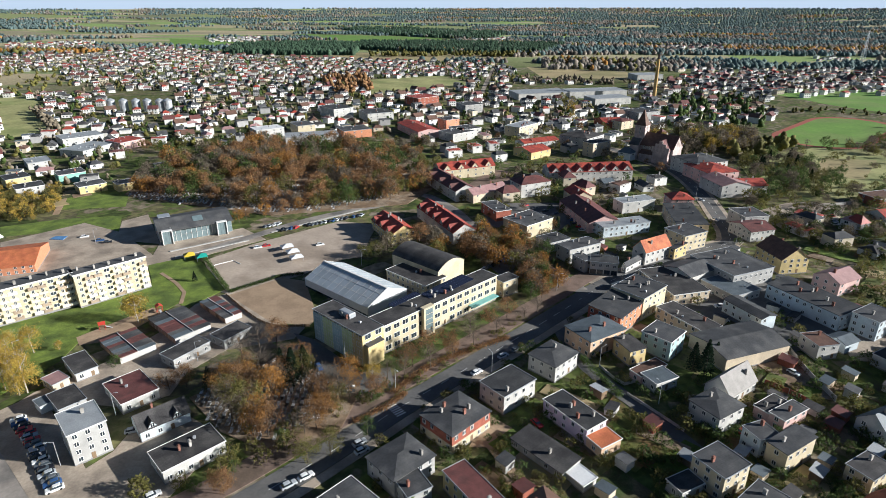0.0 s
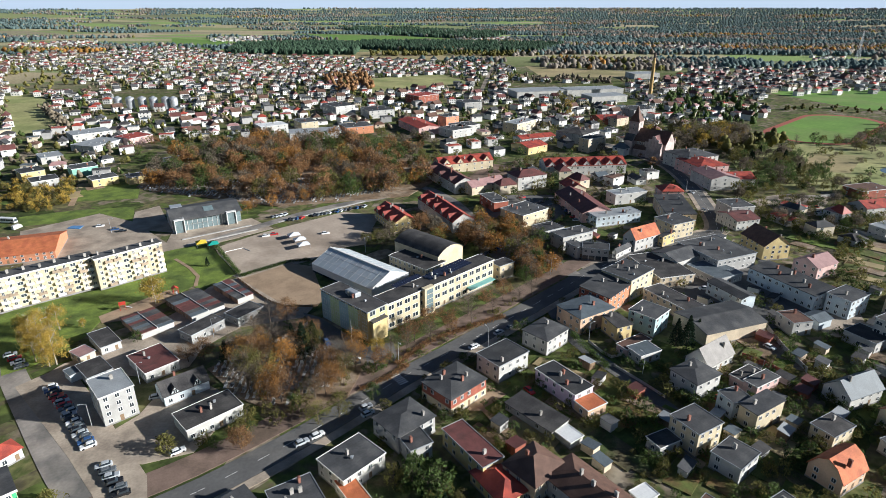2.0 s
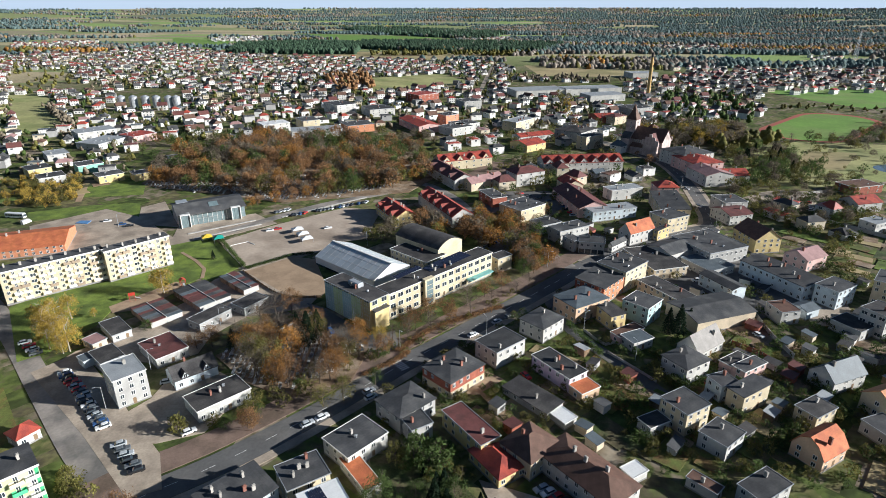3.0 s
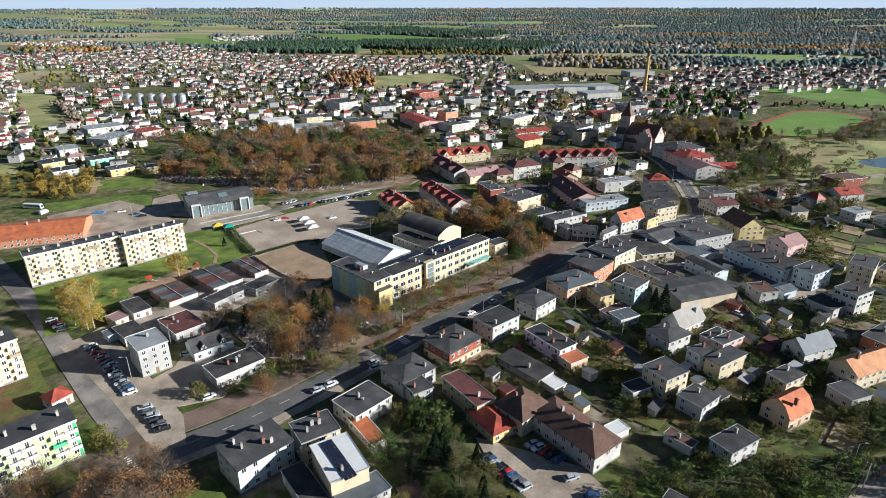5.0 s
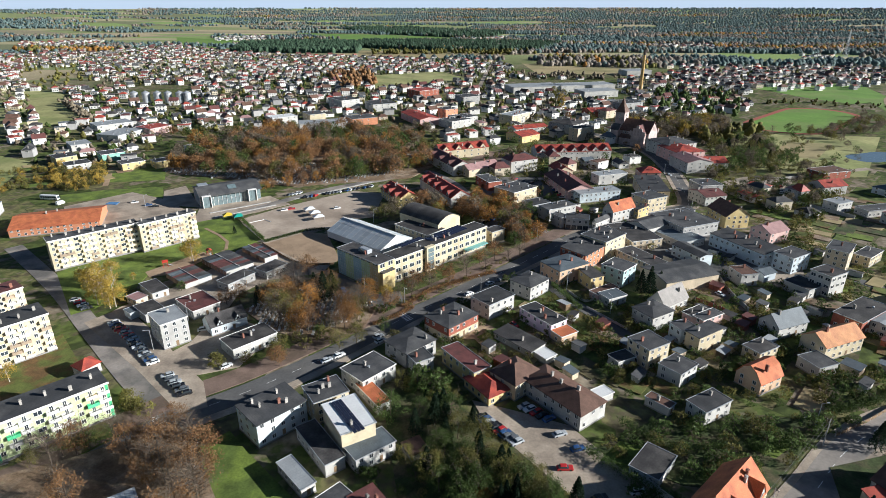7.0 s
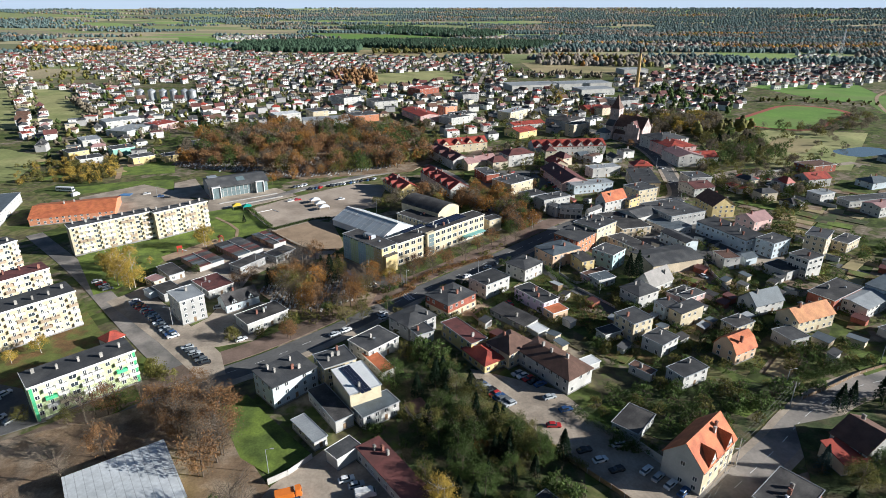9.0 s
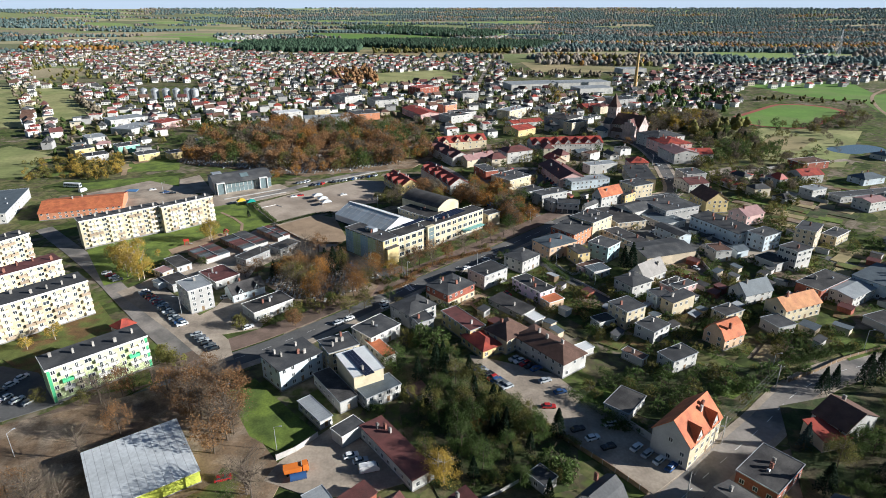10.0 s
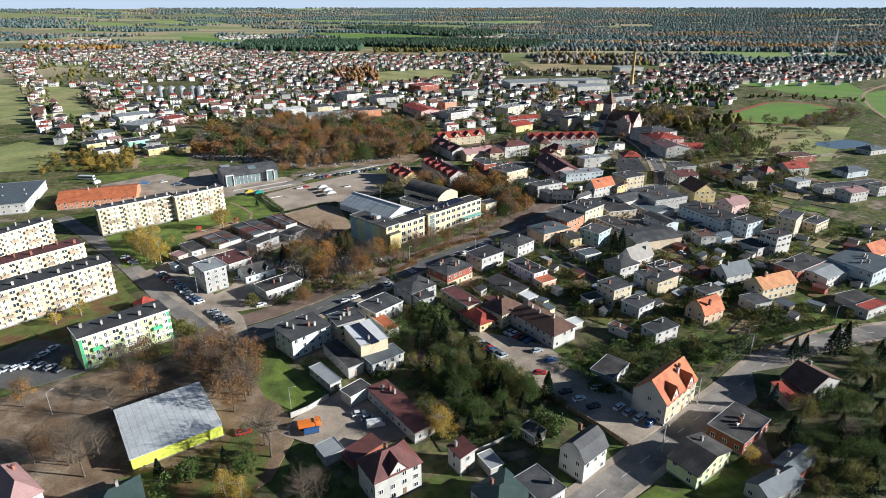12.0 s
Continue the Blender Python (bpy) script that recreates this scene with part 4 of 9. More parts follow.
def far_town(poly, avoid, spacing, seed, things=150, gap=9.0):
    """Detached houses on plots; the nearest are things with walls, roof and chimney, the rest one mesh."""
    rng = np.random.default_rng(seed)
    spots = [s for s in plots_in(poly, spacing, seed, 0.84) if not any(inside(*s, a) for a in avoid) and is_free(*s, gap)]
    spots.sort(key=lambda s: s[0] ** 2 + s[1] ** 2)
    protos = []
    for i in range(14):
        w, d, h = rng.uniform(8, 12), rng.uniform(7, 9.5), rng.choice((3.6, 5.6, 6.0))
        hipped, rh = rng.random() < 0.5, rng.choice((0.5, 0.8, 2.0, 3.5))
        wi, ri = int(rng.choice((0, 0, 0, 0, 1, 2))), i % len(FAR_ROOFS)
        wv, rv, rf = cottage_mesh(w, d, h, rh, hipped, wi, ri)
        protos.append((w, d, h, mesh_of("wall", wv, BOX_F, FAR_WALLS[wi]), mesh_of("roof", rv, rf, FAR_ROOFS[ri]), wv, rv, rf, wi, ri))
    big = {}
    for k, (x, y) in enumerate(spots):
        w, d, h, wm, rm, wv, rv, rf, wi, ri = protos[rng.integers(0, len(protos))]
        turn = rng.choice((38, -52, 20, -70)) + rng.normal(0, 6)
        m = pose(x, y, 0, 0, 0, turn)
        if k < things:
            b = new("house", wm)
            b.matrix_basis = m
            tagged(b, ("white", "cream", "grey")[wi] + " detached house among gardens with " + ("grey", "brown", "red", "maroon", "grey", "blue-grey", "mauve", "black")[ri] + " roof", "house", "far houses")
            part_me("roof", rm, b)
            if k < 60:
                part_me("chimney", CHIM, b, pose(w * 0.2, 0.6, h + 1.2))
                part_me("window", WINWIDE, b, pose(-w * 0.2, -d / 2, h - 2.0))
                part_me("window", WINWIDE, b, pose(0, 0, 0, 0, 0, 90) @ pose(0, -w / 2, h - 2.0))
        else:
            panes, pane_f = [], []
            for a in (-0.3, 0.0, 0.3):
                for z in (1.1, 3.9)[:1 if h < 5 else 2]:
                    for q in (box_v(a * w - 0.55, -d / 2 - 0.06, z, a * w + 0.55, -d / 2 + 0.02, z + 1.3), box_v(w / 2 - 0.02, a * d - 0.55, z, w / 2 + 0.06, a * d + 0.55, z + 1.3)):
                        pane_f += [tuple(g + len(panes) for g in u) for u in BOX_F[2:]]
                        panes += q
            for key, vs, fs, mt in (("panes", panes, pane_f, GLASS), (("w", wi), wv, BOX_F, FAR_WALLS[wi]), (("r", ri % len(FAR_ROOFS)), rv, rf, FAR_ROOFS[ri])):
                V, F, _ = big.setdefault(key, ([], [], mt))
                o = len(V)
                V += [tuple(m @ Vector(q)) for q in vs]
                F += [tuple(i + o for i in q) for q in fs]
    top = None
    for key, (V, F, mt) in big.items():
        ob = new("distant_houses", mesh_of("distant_houses", V, F, mt))
        tagged(ob, "distant detached houses with pale walls and mixed roofs", "houses", kind="stuff")
    return spots


# ---- vehicles ----
PAINTS = {k: mat("car_paint_" + k, c, 0.25, spread=0.05, spec=0.6) for k, c in {"white": (0.75, 0.75, 0.74), "silver": (0.42, 0.44, 0.46), "black": (0.02, 0.02, 0.022), "grey": (0.13, 0.14, 0.15), "blue": (0.04, 0.09, 0.22), "red": (0.42, 0.03, 0.03), "green": (0.03, 0.09, 0.06), "orange": (0.72, 0.20, 0.03)}.items()}


def loft(name, material, rings):
    """A shell through rings of equal length."""
    n, v, f = len(rings[0]), [], []
    for r in rings:
        v += r
    for i in range(len(rings) - 1):
        f += [(i * n + k, i * n + (k + 1) % n, (i + 1) * n + (k + 1) % n, (i + 1) * n + k) for k in range(n)]
    f += [tuple(range(n - 1, -1, -1)), tuple((len(rings) - 1) * n + k for k in range(n))]
    me = mesh_of(name, v, f, material)
    return me


def car_ring(x0, x1, y, z, c=0.12):
    return [(x0 + c, -y, z), (x1 - c, -y, z), (x1, -y + c, z), (x1, y - c, z), (x1 - c, y, z), (x0 + c, y, z), (x0, y - c, z), (x0, -y + c, z)]


CAR_BODY = {k: loft("body", m, [car_ring(-2.1, 2.1, 0.82, 0.22), car_ring(-2.18, 2.18, 0.89, 0.45), car_ring(-2.12, 2.15, 0.88, 0.78), car_ring(-1.95, 2.0, 0.8, 0.92, 0.2)]) for k, m in PAINTS.items()}
CAR_GLASS = loft("cabin_glass", GLASS, [car_ring(-1.75, 0.95, 0.76, 0.92), car_ring(-1.35, 0.35, 0.62, 1.42)])
CAR_ROOF = {k: loft("roof", m, [car_ring(-1.4, 0.42, 0.65, 1.42), car_ring(-1.25, 0.28, 0.58, 1.5)]) for k, m in PAINTS.items()}
_w = [(0.32 * math.cos(i * math.pi / 5), 0.32 * math.sin(i * math.pi / 5)) for i in range(10)]
WHEEL = extrude(_w, 0.22, "wheel", RUBBER)
VAN_BODY = loft("body", PAINTS["white"], [car_ring(-2.7, 2.6, 0.95, 0.3), car_ring(-2.75, 2.7, 1.0, 0.6), car_ring(-2.72, 2.55, 1.0, 1.1), car_ring(-2.7, 1.75, 0.95, 2.1), car_ring(-2.6, 1.5, 0.85, 2.35)])
LAMPGLASS = mat("lamp_glass", (0.6, 0.6, 0.58), 0.2, spread=0.05)
HEADLIGHT = boxes("headlight", LAMPGLASS, (-0.04, -0.16, -0.07, 0.04, 0.16, 0.07))


def car(x, y, rot, paint="silver"):
    van = paint == "van"
    base = empty("van" if van else "car", pose(x, y, 0.06 if y < 240 else -0.14, 0, 0, rot), "white delivery van parked on paving" if van else paint + " parked car on paving", "van" if van else "car", "parked cars")
    part_me("body", VAN_BODY if van else CAR_BODY[paint], base)
    if not van:
        part_me("cabin_glass", CAR_GLASS, base)
        part_me("roof", CAR_ROOF[paint], base)
    else:
        part_me("windscreen", boxes("windscreen", GLASS, (-0.03, -0.8, -0.35, 0.03, 0.8, 0.35)), base, pose(2.22, 0, 1.55, 0, -38, 0))
    for sx in (-1.35, 1.35) if y < 240 else ():
        for sy in (-0.8, 0.8):
            part_me("wheel", WHEEL, base, pose(sx, sy, 0.32, 0, 0, 90))


def car_row(x0, y0, x1, y1, n, rot, seed, gaps=0.1):
    R = random.Random(seed)
    for i in range(n):
        if R.random() < gaps:
            continue
        t = i / max(n - 1, 1)
        car(x0 + (x1 - x0) * t + R.uniform(-0.15, 0.15), y0 + (y1 - y0) * t + R.uniform(-0.15, 0.15), rot + R.choice((0, 180)) + R.uniform(-2, 2), R.choice(("white", "silver", "silver", "black", "grey", "grey", "blue", "white", "red", "black", "silver", "grey")))


# ---- school details ----
def facade_bands(base, w, d, h):
    """Painted bands on the wing's long face, with rows of windows in between."""
    n = 5
    for i, key in enumerate(("teal", "mint", "teal", "mint", "yellow")):
        u0, u1 = (i / n - 0.5) * w, ((i + 1) / n - 0.5) * w
        part_me("painted_band", boxes("painted_band", WALL[key], (u0, -d / 2 - 0.10, 0.0, u1, -d / 2 - 0.063, h - 0.2)), base, None, key + " painted wall band")
    part_me("canopy", boxes("canopy", DARKMETAL, (w / 2 + 0.02, -d / 2 + 0.5, 8.2, w / 2 + 2.2, d / 2 - 1.5, 8.6)), base, None, "dark roof over the bay")
    part_me("bay", boxes("bay", WALL["yellow"], (w / 2 + 0.02, -d / 2 + 0.7, 0, w / 2 + 1.9, d / 2 - 1.7, 8.2)), base, None, "yellow projecting bay")
    part_me("roof_plant", stack("roof_plant", STEEL, (3.0, 1.4, 0), (3.0, 1.4, 1.5), (2.7, 1.1, 1.8)), base, pose(-1, 1, h + 0.6), "steel ventilation plant")


def stair_tower(base, w, d, h):
    """The projecting stairwell with its tall glazing, halfway along the school."""
    u = -d * 0.16
    t = part_me("stair_tower", boxes("stair_tower", WALL["cream"], (w / 2 - 0.5, u - 2.6, 0, w / 2 + 1.6, u + 2.6, h)), base, None, "projecting cream stair tower")
    for i in range(5):
        part_me("pane", boxes("pane", GLASSHALL, (w / 2 + 1.55, u - 1.7, 0.8 + i * 2.1, w / 2 + 1.66, u + 1.7, 2.7 + i * 2.1)), t)
    part_me("canopy", boxes("canopy", CANOPY, (w / 2 + 0.02, d * 0.22, 3.2, w / 2 + 3.0, d * 0.47, 3.6)), base, None, "teal entrance canopy")


# ---- street furniture and landmarks ----
POLE = tri_mesh("pole", *tube(None, (0, 0, 0), (0, 0, 8), 0.11, 0.07, 8), STEEL)
ARM = tri_mesh("arm", *tube(None, (0, 0, 7.9), (1.6, 0, 8.3), 0.05, 0.04, 6), STEEL)
HEAD = boxes("lamp_head", STEEL, (1.4, -0.16, 8.22, 2.2, 0.16, 8.36))


def street_lamp(x, y, rot):
    base = empty("street_lamp", pose(x, y, 0, 0, 0, rot), "grey steel street lamp with a single arm", "street lamp", "street lamps")
    part_me("pole", POLE, base)
    part_me("arm", ARM, base)
    part_me("lamp_head", HEAD, base)


PANEL = boxes("solar_panel", SOLAR, (-0.82, -0.5, 0.0, 0.82, 0.5, 0.05))


def solar_array(x, y, z, rot, nx, ny, label):
    base = empty("solar_array", pose(x, y, z, 0, 0, rot), label, "solar panels")
    part_me("rail", boxes("rail", STEEL, (-nx * 0.86, -0.04, 0, nx * 0.86, 0.04, 0.15)), base)
    for i in range(nx):
        for j in range(ny):
            part_me("solar_panel", PANEL, base, pose((i - (nx - 1) / 2) * 1.72, (j - (ny - 1) / 2) * 1.1, 0.16, 6, 0, 0))


def fence(name, points, height, material, label, thick=0.15):
    line = smooth_line(points, 3.0)
    base = empty(name, Matrix.Translation(line[0]), label, name.replace("_", " "))
    for a, b in zip(line, line[1:]):
        d = b - a
        m = Matrix.Translation(a - line[0]) @ pose(0, 0, 0, 0, 0, math.degrees(math.atan2(d.y, d.x)))
        part_me("panel", boxes("panel", material, (0.06, -thick / 2, -0.1, d.length - 0.06, thick / 2, height - 0.1)), base, m)
        part_me("post", boxes("post", CONCRETE, (-0.06, -thick, -0.1, 0.06, thick, height)), base, m)


def hedge(points, width, height, seed, key="bush"):
    """A clipped hedge: one leafy body along a line."""
    rng = np.random.default_rng(seed)
    line = smooth_line(points, 1.0)
    c = np.array([(p.x, p.y) for p in line])
    n = len(c) * 110
    k = rng.integers(0, len(c), n)
    p = np.column_stack([c[k] + rng.normal(0, 0.36 * width, (n, 2)).clip(-width / 2, width / 2), height * rng.uniform(0.05, 1.0, n) ** 0.7])
    me = leaves(rng, p, 0.24, "hedge", LEAF[{"bush": "green", "rust": "russet"}.get(key, "olive")])
    tagged(new("hedge", me), "dense green garden hedge" if key == "bush" else "low red-brown hedge beside the avenue" if key == "rust" else "hedge with fading olive leaves", "hedge")


def small_sheds(poly, count, seed):
    """Sheds and outbuildings in the back yards, each with its own flat or lean-to roof."""
    rng = np.random.default_rng(seed)
    xs, ys = [p[0] for p in poly], [p[1] for p in poly]
    kinds = []
    for i in range(6):
        w, d, h = rng.uniform(3, 6), rng.uniform(2.5, 4.5), rng.uniform(2.2, 2.9)
        wall, cover = (WALL["white"], WALL["grey"], WOOD, WALL["beige"], WALL["brick"], WALL["grey"])[i], ROOF[("bitumen", "dark", "lightgrey", "slate", "darkred", "bitumen")[i]]
        wm = extrude([(-d / 2, -0.2), (d / 2, -0.2), (d / 2, h + 0.35), (-d / 2, h - 0.05)], w, "wall", wall)
        rm = extrude([(d / 2 + 0.3, h + 0.55), (-d / 2 - 0.3, h + 0.05), (-d / 2 - 0.3, h - 0.07), (d / 2 + 0.3, h + 0.43)], w + 0.5, "roof", cover)
        words = ("white", "grey", "wooden", "beige", "brick", "grey")[i] + " garden shed with sloping " + ("grey", "black", "pale", "blue-grey", "maroon", "grey")[i] + " roof"
        kinds.append((w, d, wm, rm, words))
    done = tries = 0
    while done < count and tries < 6000:
        tries += 1
        x, y = rng.uniform(min(xs), max(xs)), rng.uniform(min(ys), max(ys))
        if not inside(x, y, poly) or not is_free(x, y, 3.4):
            continue
        w, d, wm, rm, words = kinds[rng.integers(0, len(kinds))]
        turn = float(rng.choice((40, -50, 130, -140)) + rng.normal(0, 4))
        ob = tagged(new("shed", wm), words, "shed", "garden sheds")
        ob.matrix_basis = pose(x, y, 0, 0, 0, turn)
        part_me("roof", rm, ob)
        FOOT.append((x, y, turn, w, d))
        done += 1


def church(x, y, rot):
    """Brick church: broad tower with a brown pyramid roof, high nave, transept with a stepped gable."""
    stone = mat("grey_pink_brick", (0.50, 0.40, 0.37), 0.9, spread=0.18, scale=0.3, stain=(0.33, 0.27, 0.25))
    FOOT.append((x + 10, y, rot, 44, 22))
    base = empty("church", pose(x, y, 0, 0, 0, rot), "pale brick church with a brown tower roof and stepped gable", "church")
    part_me("tower", stack("tower", stone, (4.6, 4.6, -0.3), (4.6, 4.6, 15), (4.9, 4.9, 15.1), (4.2, 4.2, 15.6), (4.2, 4.2, 25), (4.6, 4.6, 25.2), (4.6, 4.6, 25.7)), base)
    part_me("spire", stack("spire", ROOF["brown"], (4.7, 4.7, 25.7), (2.2, 2.2, 31), (0.05, 0.05, 38)), base)
    nave = [(-8.5, -0.3), (8.5, -0.3), (8.5, 12), (0, 20), (-8.5, 12)]
    part_me("nave_wall", extrude(nave, 26, "nave_wall", stone), base, pose(17, 0, 0))
    part_me("nave_roof", extrude([(9.1, 11.7), (0, 20.6), (-9.1, 11.7), (-9.1, 11.4), (0, 20.2), (9.1, 11.4)], 27, "nave_roof", ROOF["brown"]), base, pose(17, 0, 0))
    part_me("transept", extrude([(-6, -0.3), (6, -0.3), (6, 11), (0, 17.5), (-6, 11)], 26, "transept", stone), base, pose(22, 0, 0, 0, 0, 90))
    part_me("transept_roof", extrude([(6.6, 10.6), (0, 18), (-6.6, 10.6), (-6.6, 10.3), (0, 17.6), (6.6, 10.3)], 26, "transept_roof", ROOF["darkred"]), base, pose(22, 0, 0, 0, 0, 90))
    for s in (-1, 1):
        for k in range(5):
            part_me("gable_step", boxes("gable_step", stone, (-0.5, -1.35, 9, 0.5, 1.35, 13 + 1.9 * (2 - abs(k - 2)) * 1.25)), base, pose(22 + (k - 2) * 2.75, s * 13.4, 0, 0, 0, 90))
        part_me("west_wing", extrude([(-4, -0.3), (4, -0.3), (4, 12), (0, 16), (-4, 12)], 7, "west_wing", stone), base, pose(0, s * 8, 0))
        part_me("wing_roof", extrude([(4.5, 11.8), (0, 16.5), (-4.5, 11.8), (-4.5, 11.5), (0, 16.1), (4.5, 11.5)], 7.6, "wing_roof", ROOF["bitumen"]), base, pose(0, s * 8, 0))
        part_me("aisle_wall", boxes("aisle_wall", stone, (5, min(s * 12, s * 8.503), -0.3, 15.9, max(s * 12, s * 8.503), 6)), base)
        part_me("aisle_roof", extrude([(-8.6, 8.6), (-12.6, 6), (-12.6, 5.7), (-8.6, 8.3)], 11, "aisle_roof", ROOF["brown"]), base, pose(10.4, 0, 0, 0, 0, 0) if s < 0 else pose(10.4, 0, 0, 0, 0, 180))
    for i in range(5):
        part_me("window", WINTALL, base, pose(7 + i * 2, -8.5, 9.0))
    for k in range(4):
        for z in (8, 19, 22):
            part_me("window", WINTALL, base, pose(0, 0, 0, 0, 0, 90 * k) @ pose(0, -4.6 if z < 13 else -4.2, z))


def silo(x, y, r, h):
    base = empty("silo", pose(x, y, 0), "corrugated galvanised steel grain silo", "silo", "grain silos")
    k = 20
    ring = [(math.cos(i * 2 * math.pi / k), math.sin(i * 2 * math.pi / k)) for i in range(k)]
    part_me("shell", loft("shell", STEEL, [[(a * r, b * r, z) for a, b in ring] for z in (0, h)]), base)
    part_me("cone_roof", loft("cone_roof", STEEL, [[(a * (r + 0.2), b * (r + 0.2), h) for a, b in ring], [(a * 0.5, b * 0.5, h + r * 0.5) for a, b in ring]]), base)


def chimney_stack(x, y, h):
    base = empty("factory_chimney", pose(x, y, 0), "tall yellow brick factory chimney", "chimney")
    k = 16
    ring = [(math.cos(i * 2 * math.pi / k), math.sin(i * 2 * math.pi / k)) for i in range(k)]
    part_me("shaft", loft("shaft", mat("yellow_brick", (0.50, 0.34, 0.14), 0.9, spread=0.15), [[(a * r, b * r, z) for a, b in ring] for r, z in ((2.6, 0), (1.7, h - 6))]), base)
    part_me("crown_band", loft("crown_band", mat("sooty_brick", (0.10, 0.08, 0.07), 0.9), [[(a * r, b * r, z) for a, b in ring] for r, z in ((1.72, h - 6), (1.65, h - 1.2), (2.0, h - 1.0), (2.0, h))]), base)


def mast(x, y, h):
    base = empty("radio_mast", pose(x, y, 0), "slender steel lattice radio mast", "mast")
    grey = mat("mast_paint", (0.62, 0.64, 0.66), 0.5)

    def side(z):
        return 3.2 * (1 - z / h) + 0.5

    for sx, sy in ((-1, -1), (1, -1), (1, 1), (-1, 1)):
        part_me("leg", tri_mesh("leg", *tube(None, (sx * side(0), sy * side(0), 0), (sx * side(h), sy * side(h), h), 0.3, 0.2, 5), grey), base)
    n = 12
    for i in range(n):
        z0, z1 = i * h / n, (i + 1) * h / n
        for k in range(4):
            c = [(-1, -1), (1, -1), (1, 1), (-1, 1)]
            a, b = c[k], c[(k + 1) % 4]
            part_me("brace", tri_mesh("brace", *tube(None, (a[0] * side(z0), a[1] * side(z0), z0), (b[0] * side(z1), b[1] * side(z1), z1), 0.14, 0.14, 4), grey), base)


def tank_truck(x, y, rot):
    base = empty("tank_truck", pose(x, y, 0.1, 0, 0, rot), "orange lorry with an orange box beside a blue tank", "lorry")
    cab = part_me("cab", loft("cab", PAINTS["orange"], [car_ring(1.6, 3.2, 1.1, 0.6), car_ring(1.6, 3.3, 1.15, 1.5), car_ring(1.65, 3.0, 1.05, 2.6)]), base)
    part_me("windscreen", boxes("windscreen", GLASS, (3.1, -0.95, 1.6, 3.22, 0.95, 2.35)), cab)
    part_me("box", loft("box", PAINTS["orange"], [car_ring(-3.2, 1.4, 1.15, 0.8), car_ring(-3.3, 1.4, 1.2, 2.2)]), base)
    part_me("chassis", boxes("chassis", DARKMETAL, (-3.1, -0.5, 0.5, 3.0, 0.5, 0.8)), base)
    for sx in (-2.2, -1.2, 2.3):
        for sy in (-1.0, 1.0):
            part_me("wheel", WHEEL, base, pose(sx, sy, 0.4, 0, 0, 90) @ Matrix.Scale(1.4, 4))
    k = [(1.0 * math.cos(i * math.pi / 8), 1.3 + 1.0 * math.sin(i * math.pi / 8)) for i in range(16)]
    tagged(new("water_tank", extrude(k, 4.2, "water_tank", PAINTS["blue"])), "blue cylindrical steel tank on the yard", "tank").matrix_basis = pose(x + 1.2, y - 2.8, 0, 0, 0, rot)


def gazebo(x, y, rot, w, d, cloth=FABRIC, colour="white"):
    base = empty("gazebo", pose(x, y, 0, 0, 0, rot), "small " + colour + " canvas gazebo on the square", "gazebo", "market tents")
    part_me("canopy", stack("canopy", cloth, (w / 2, d / 2, 2.1), (w / 2, d / 2, 2.5), (0.1, 0.1, 3.6)), base)
    for sx in (-1, 1):
        for sy in (-1, 1):
            part_me("leg", boxes("leg", STEEL, (sx * (w / 2 - 0.1) - 0.04, sy * (d / 2 - 0.1) - 0.04, 0, sx * (w / 2 - 0.1) + 0.04, sy * (d / 2 - 0.1) + 0.04, 2.1)), base)


def gravestones(poly, count, seed):
    rng = np.random.default_rng(seed)
    xs, ys = [p[0] for p in poly], [p[1] for p in poly]
    v, f = [], []
    while len(f) < count * 12:
        x, y = rng.uniform(min(xs), max(xs)), rng.uniform(min(ys), max(ys))
        if not inside(x, y, poly):
            continue
        x, y = round(x / 2.2) * 2.2 + rng.normal(0, 0.2), round(y / 3.0) * 3.0 + rng.normal(0, 0.2)
        for b in ((x - 0.5, y - 1.0, 0, x + 0.5, y + 1.0, 0.35), (x - 0.45, y + 0.8, 0.3, x + 0.45, y + 1.0, rng.uniform(0.8, 1.4))):
            o = len(v)
            v += box_v(*b)
            f += [tuple(i + o for i in q) for q in BOX_F]
    tagged(new("gravestones", mesh_of("gravestones", v, f, GRAVE)), "dense rows of grey and white gravestones", "graves", kind="stuff")


def path(name, points, width, z, material, label, dashed=False):
    LINES.append((smooth_line(points), width / 2))
    ribbon(name, points, width, z, material, label)
    if dashed:
        dashes(points, z + 0.012)
# ---- fields and far ground ----
sheet("field", [(-807.5, 836.5), (-536.2, 793.2), (-378.5, 574.3), (-429.2, 501.8)], 0.026, MEADOW, "pale autumn meadow")
sheet("field", [(-449.2, 495.2), (-405.6, 526.2), (-409.6, 575.0), (-465.8, 649.1), (-581.0, 763.5), (-637.3, 763.5)], 0.014, MEADOW, "pale autumn meadow with trodden tracks")
sheet("field", [(-324.7, 317.8), (-296.9, 325.6), (-321.8, 395.4), (-372.7, 421.9), (-379.2, 395.4)], 0.018, MEADOW, "pale rough grass beside the houses")
sheet("field", [(-418.5, 501.4), (-407.6, 542.1), (-423.6, 605.9), (-545.0, 781.3), (-578.6, 729.7)], 0.022, MEADOW, "pale autumn meadow with trodden tracks")
sheet("field", [(-234.1, 336.7), (-247.1, 373.5), (-209.8, 382.4), (-194.1, 343.0)], 0.032, LAWN, "green field plot beside the cemetery")
sheet("field", [(-246.3, 307.7), (-219.4, 320.6), (-188.1, 326.4), (-175.2, 298.8), (-205.4, 302.3), (-235.6, 292.3)], 0.038, LAWN, "green grass verge")
sheet("field", [(-320.1, 1572.2), (22.2, 1498.2), (208.6, 1567.4), (116.1, 1317.8), (-197.9, 1320.2)], 0.044, STRAW, "pale stubble field")
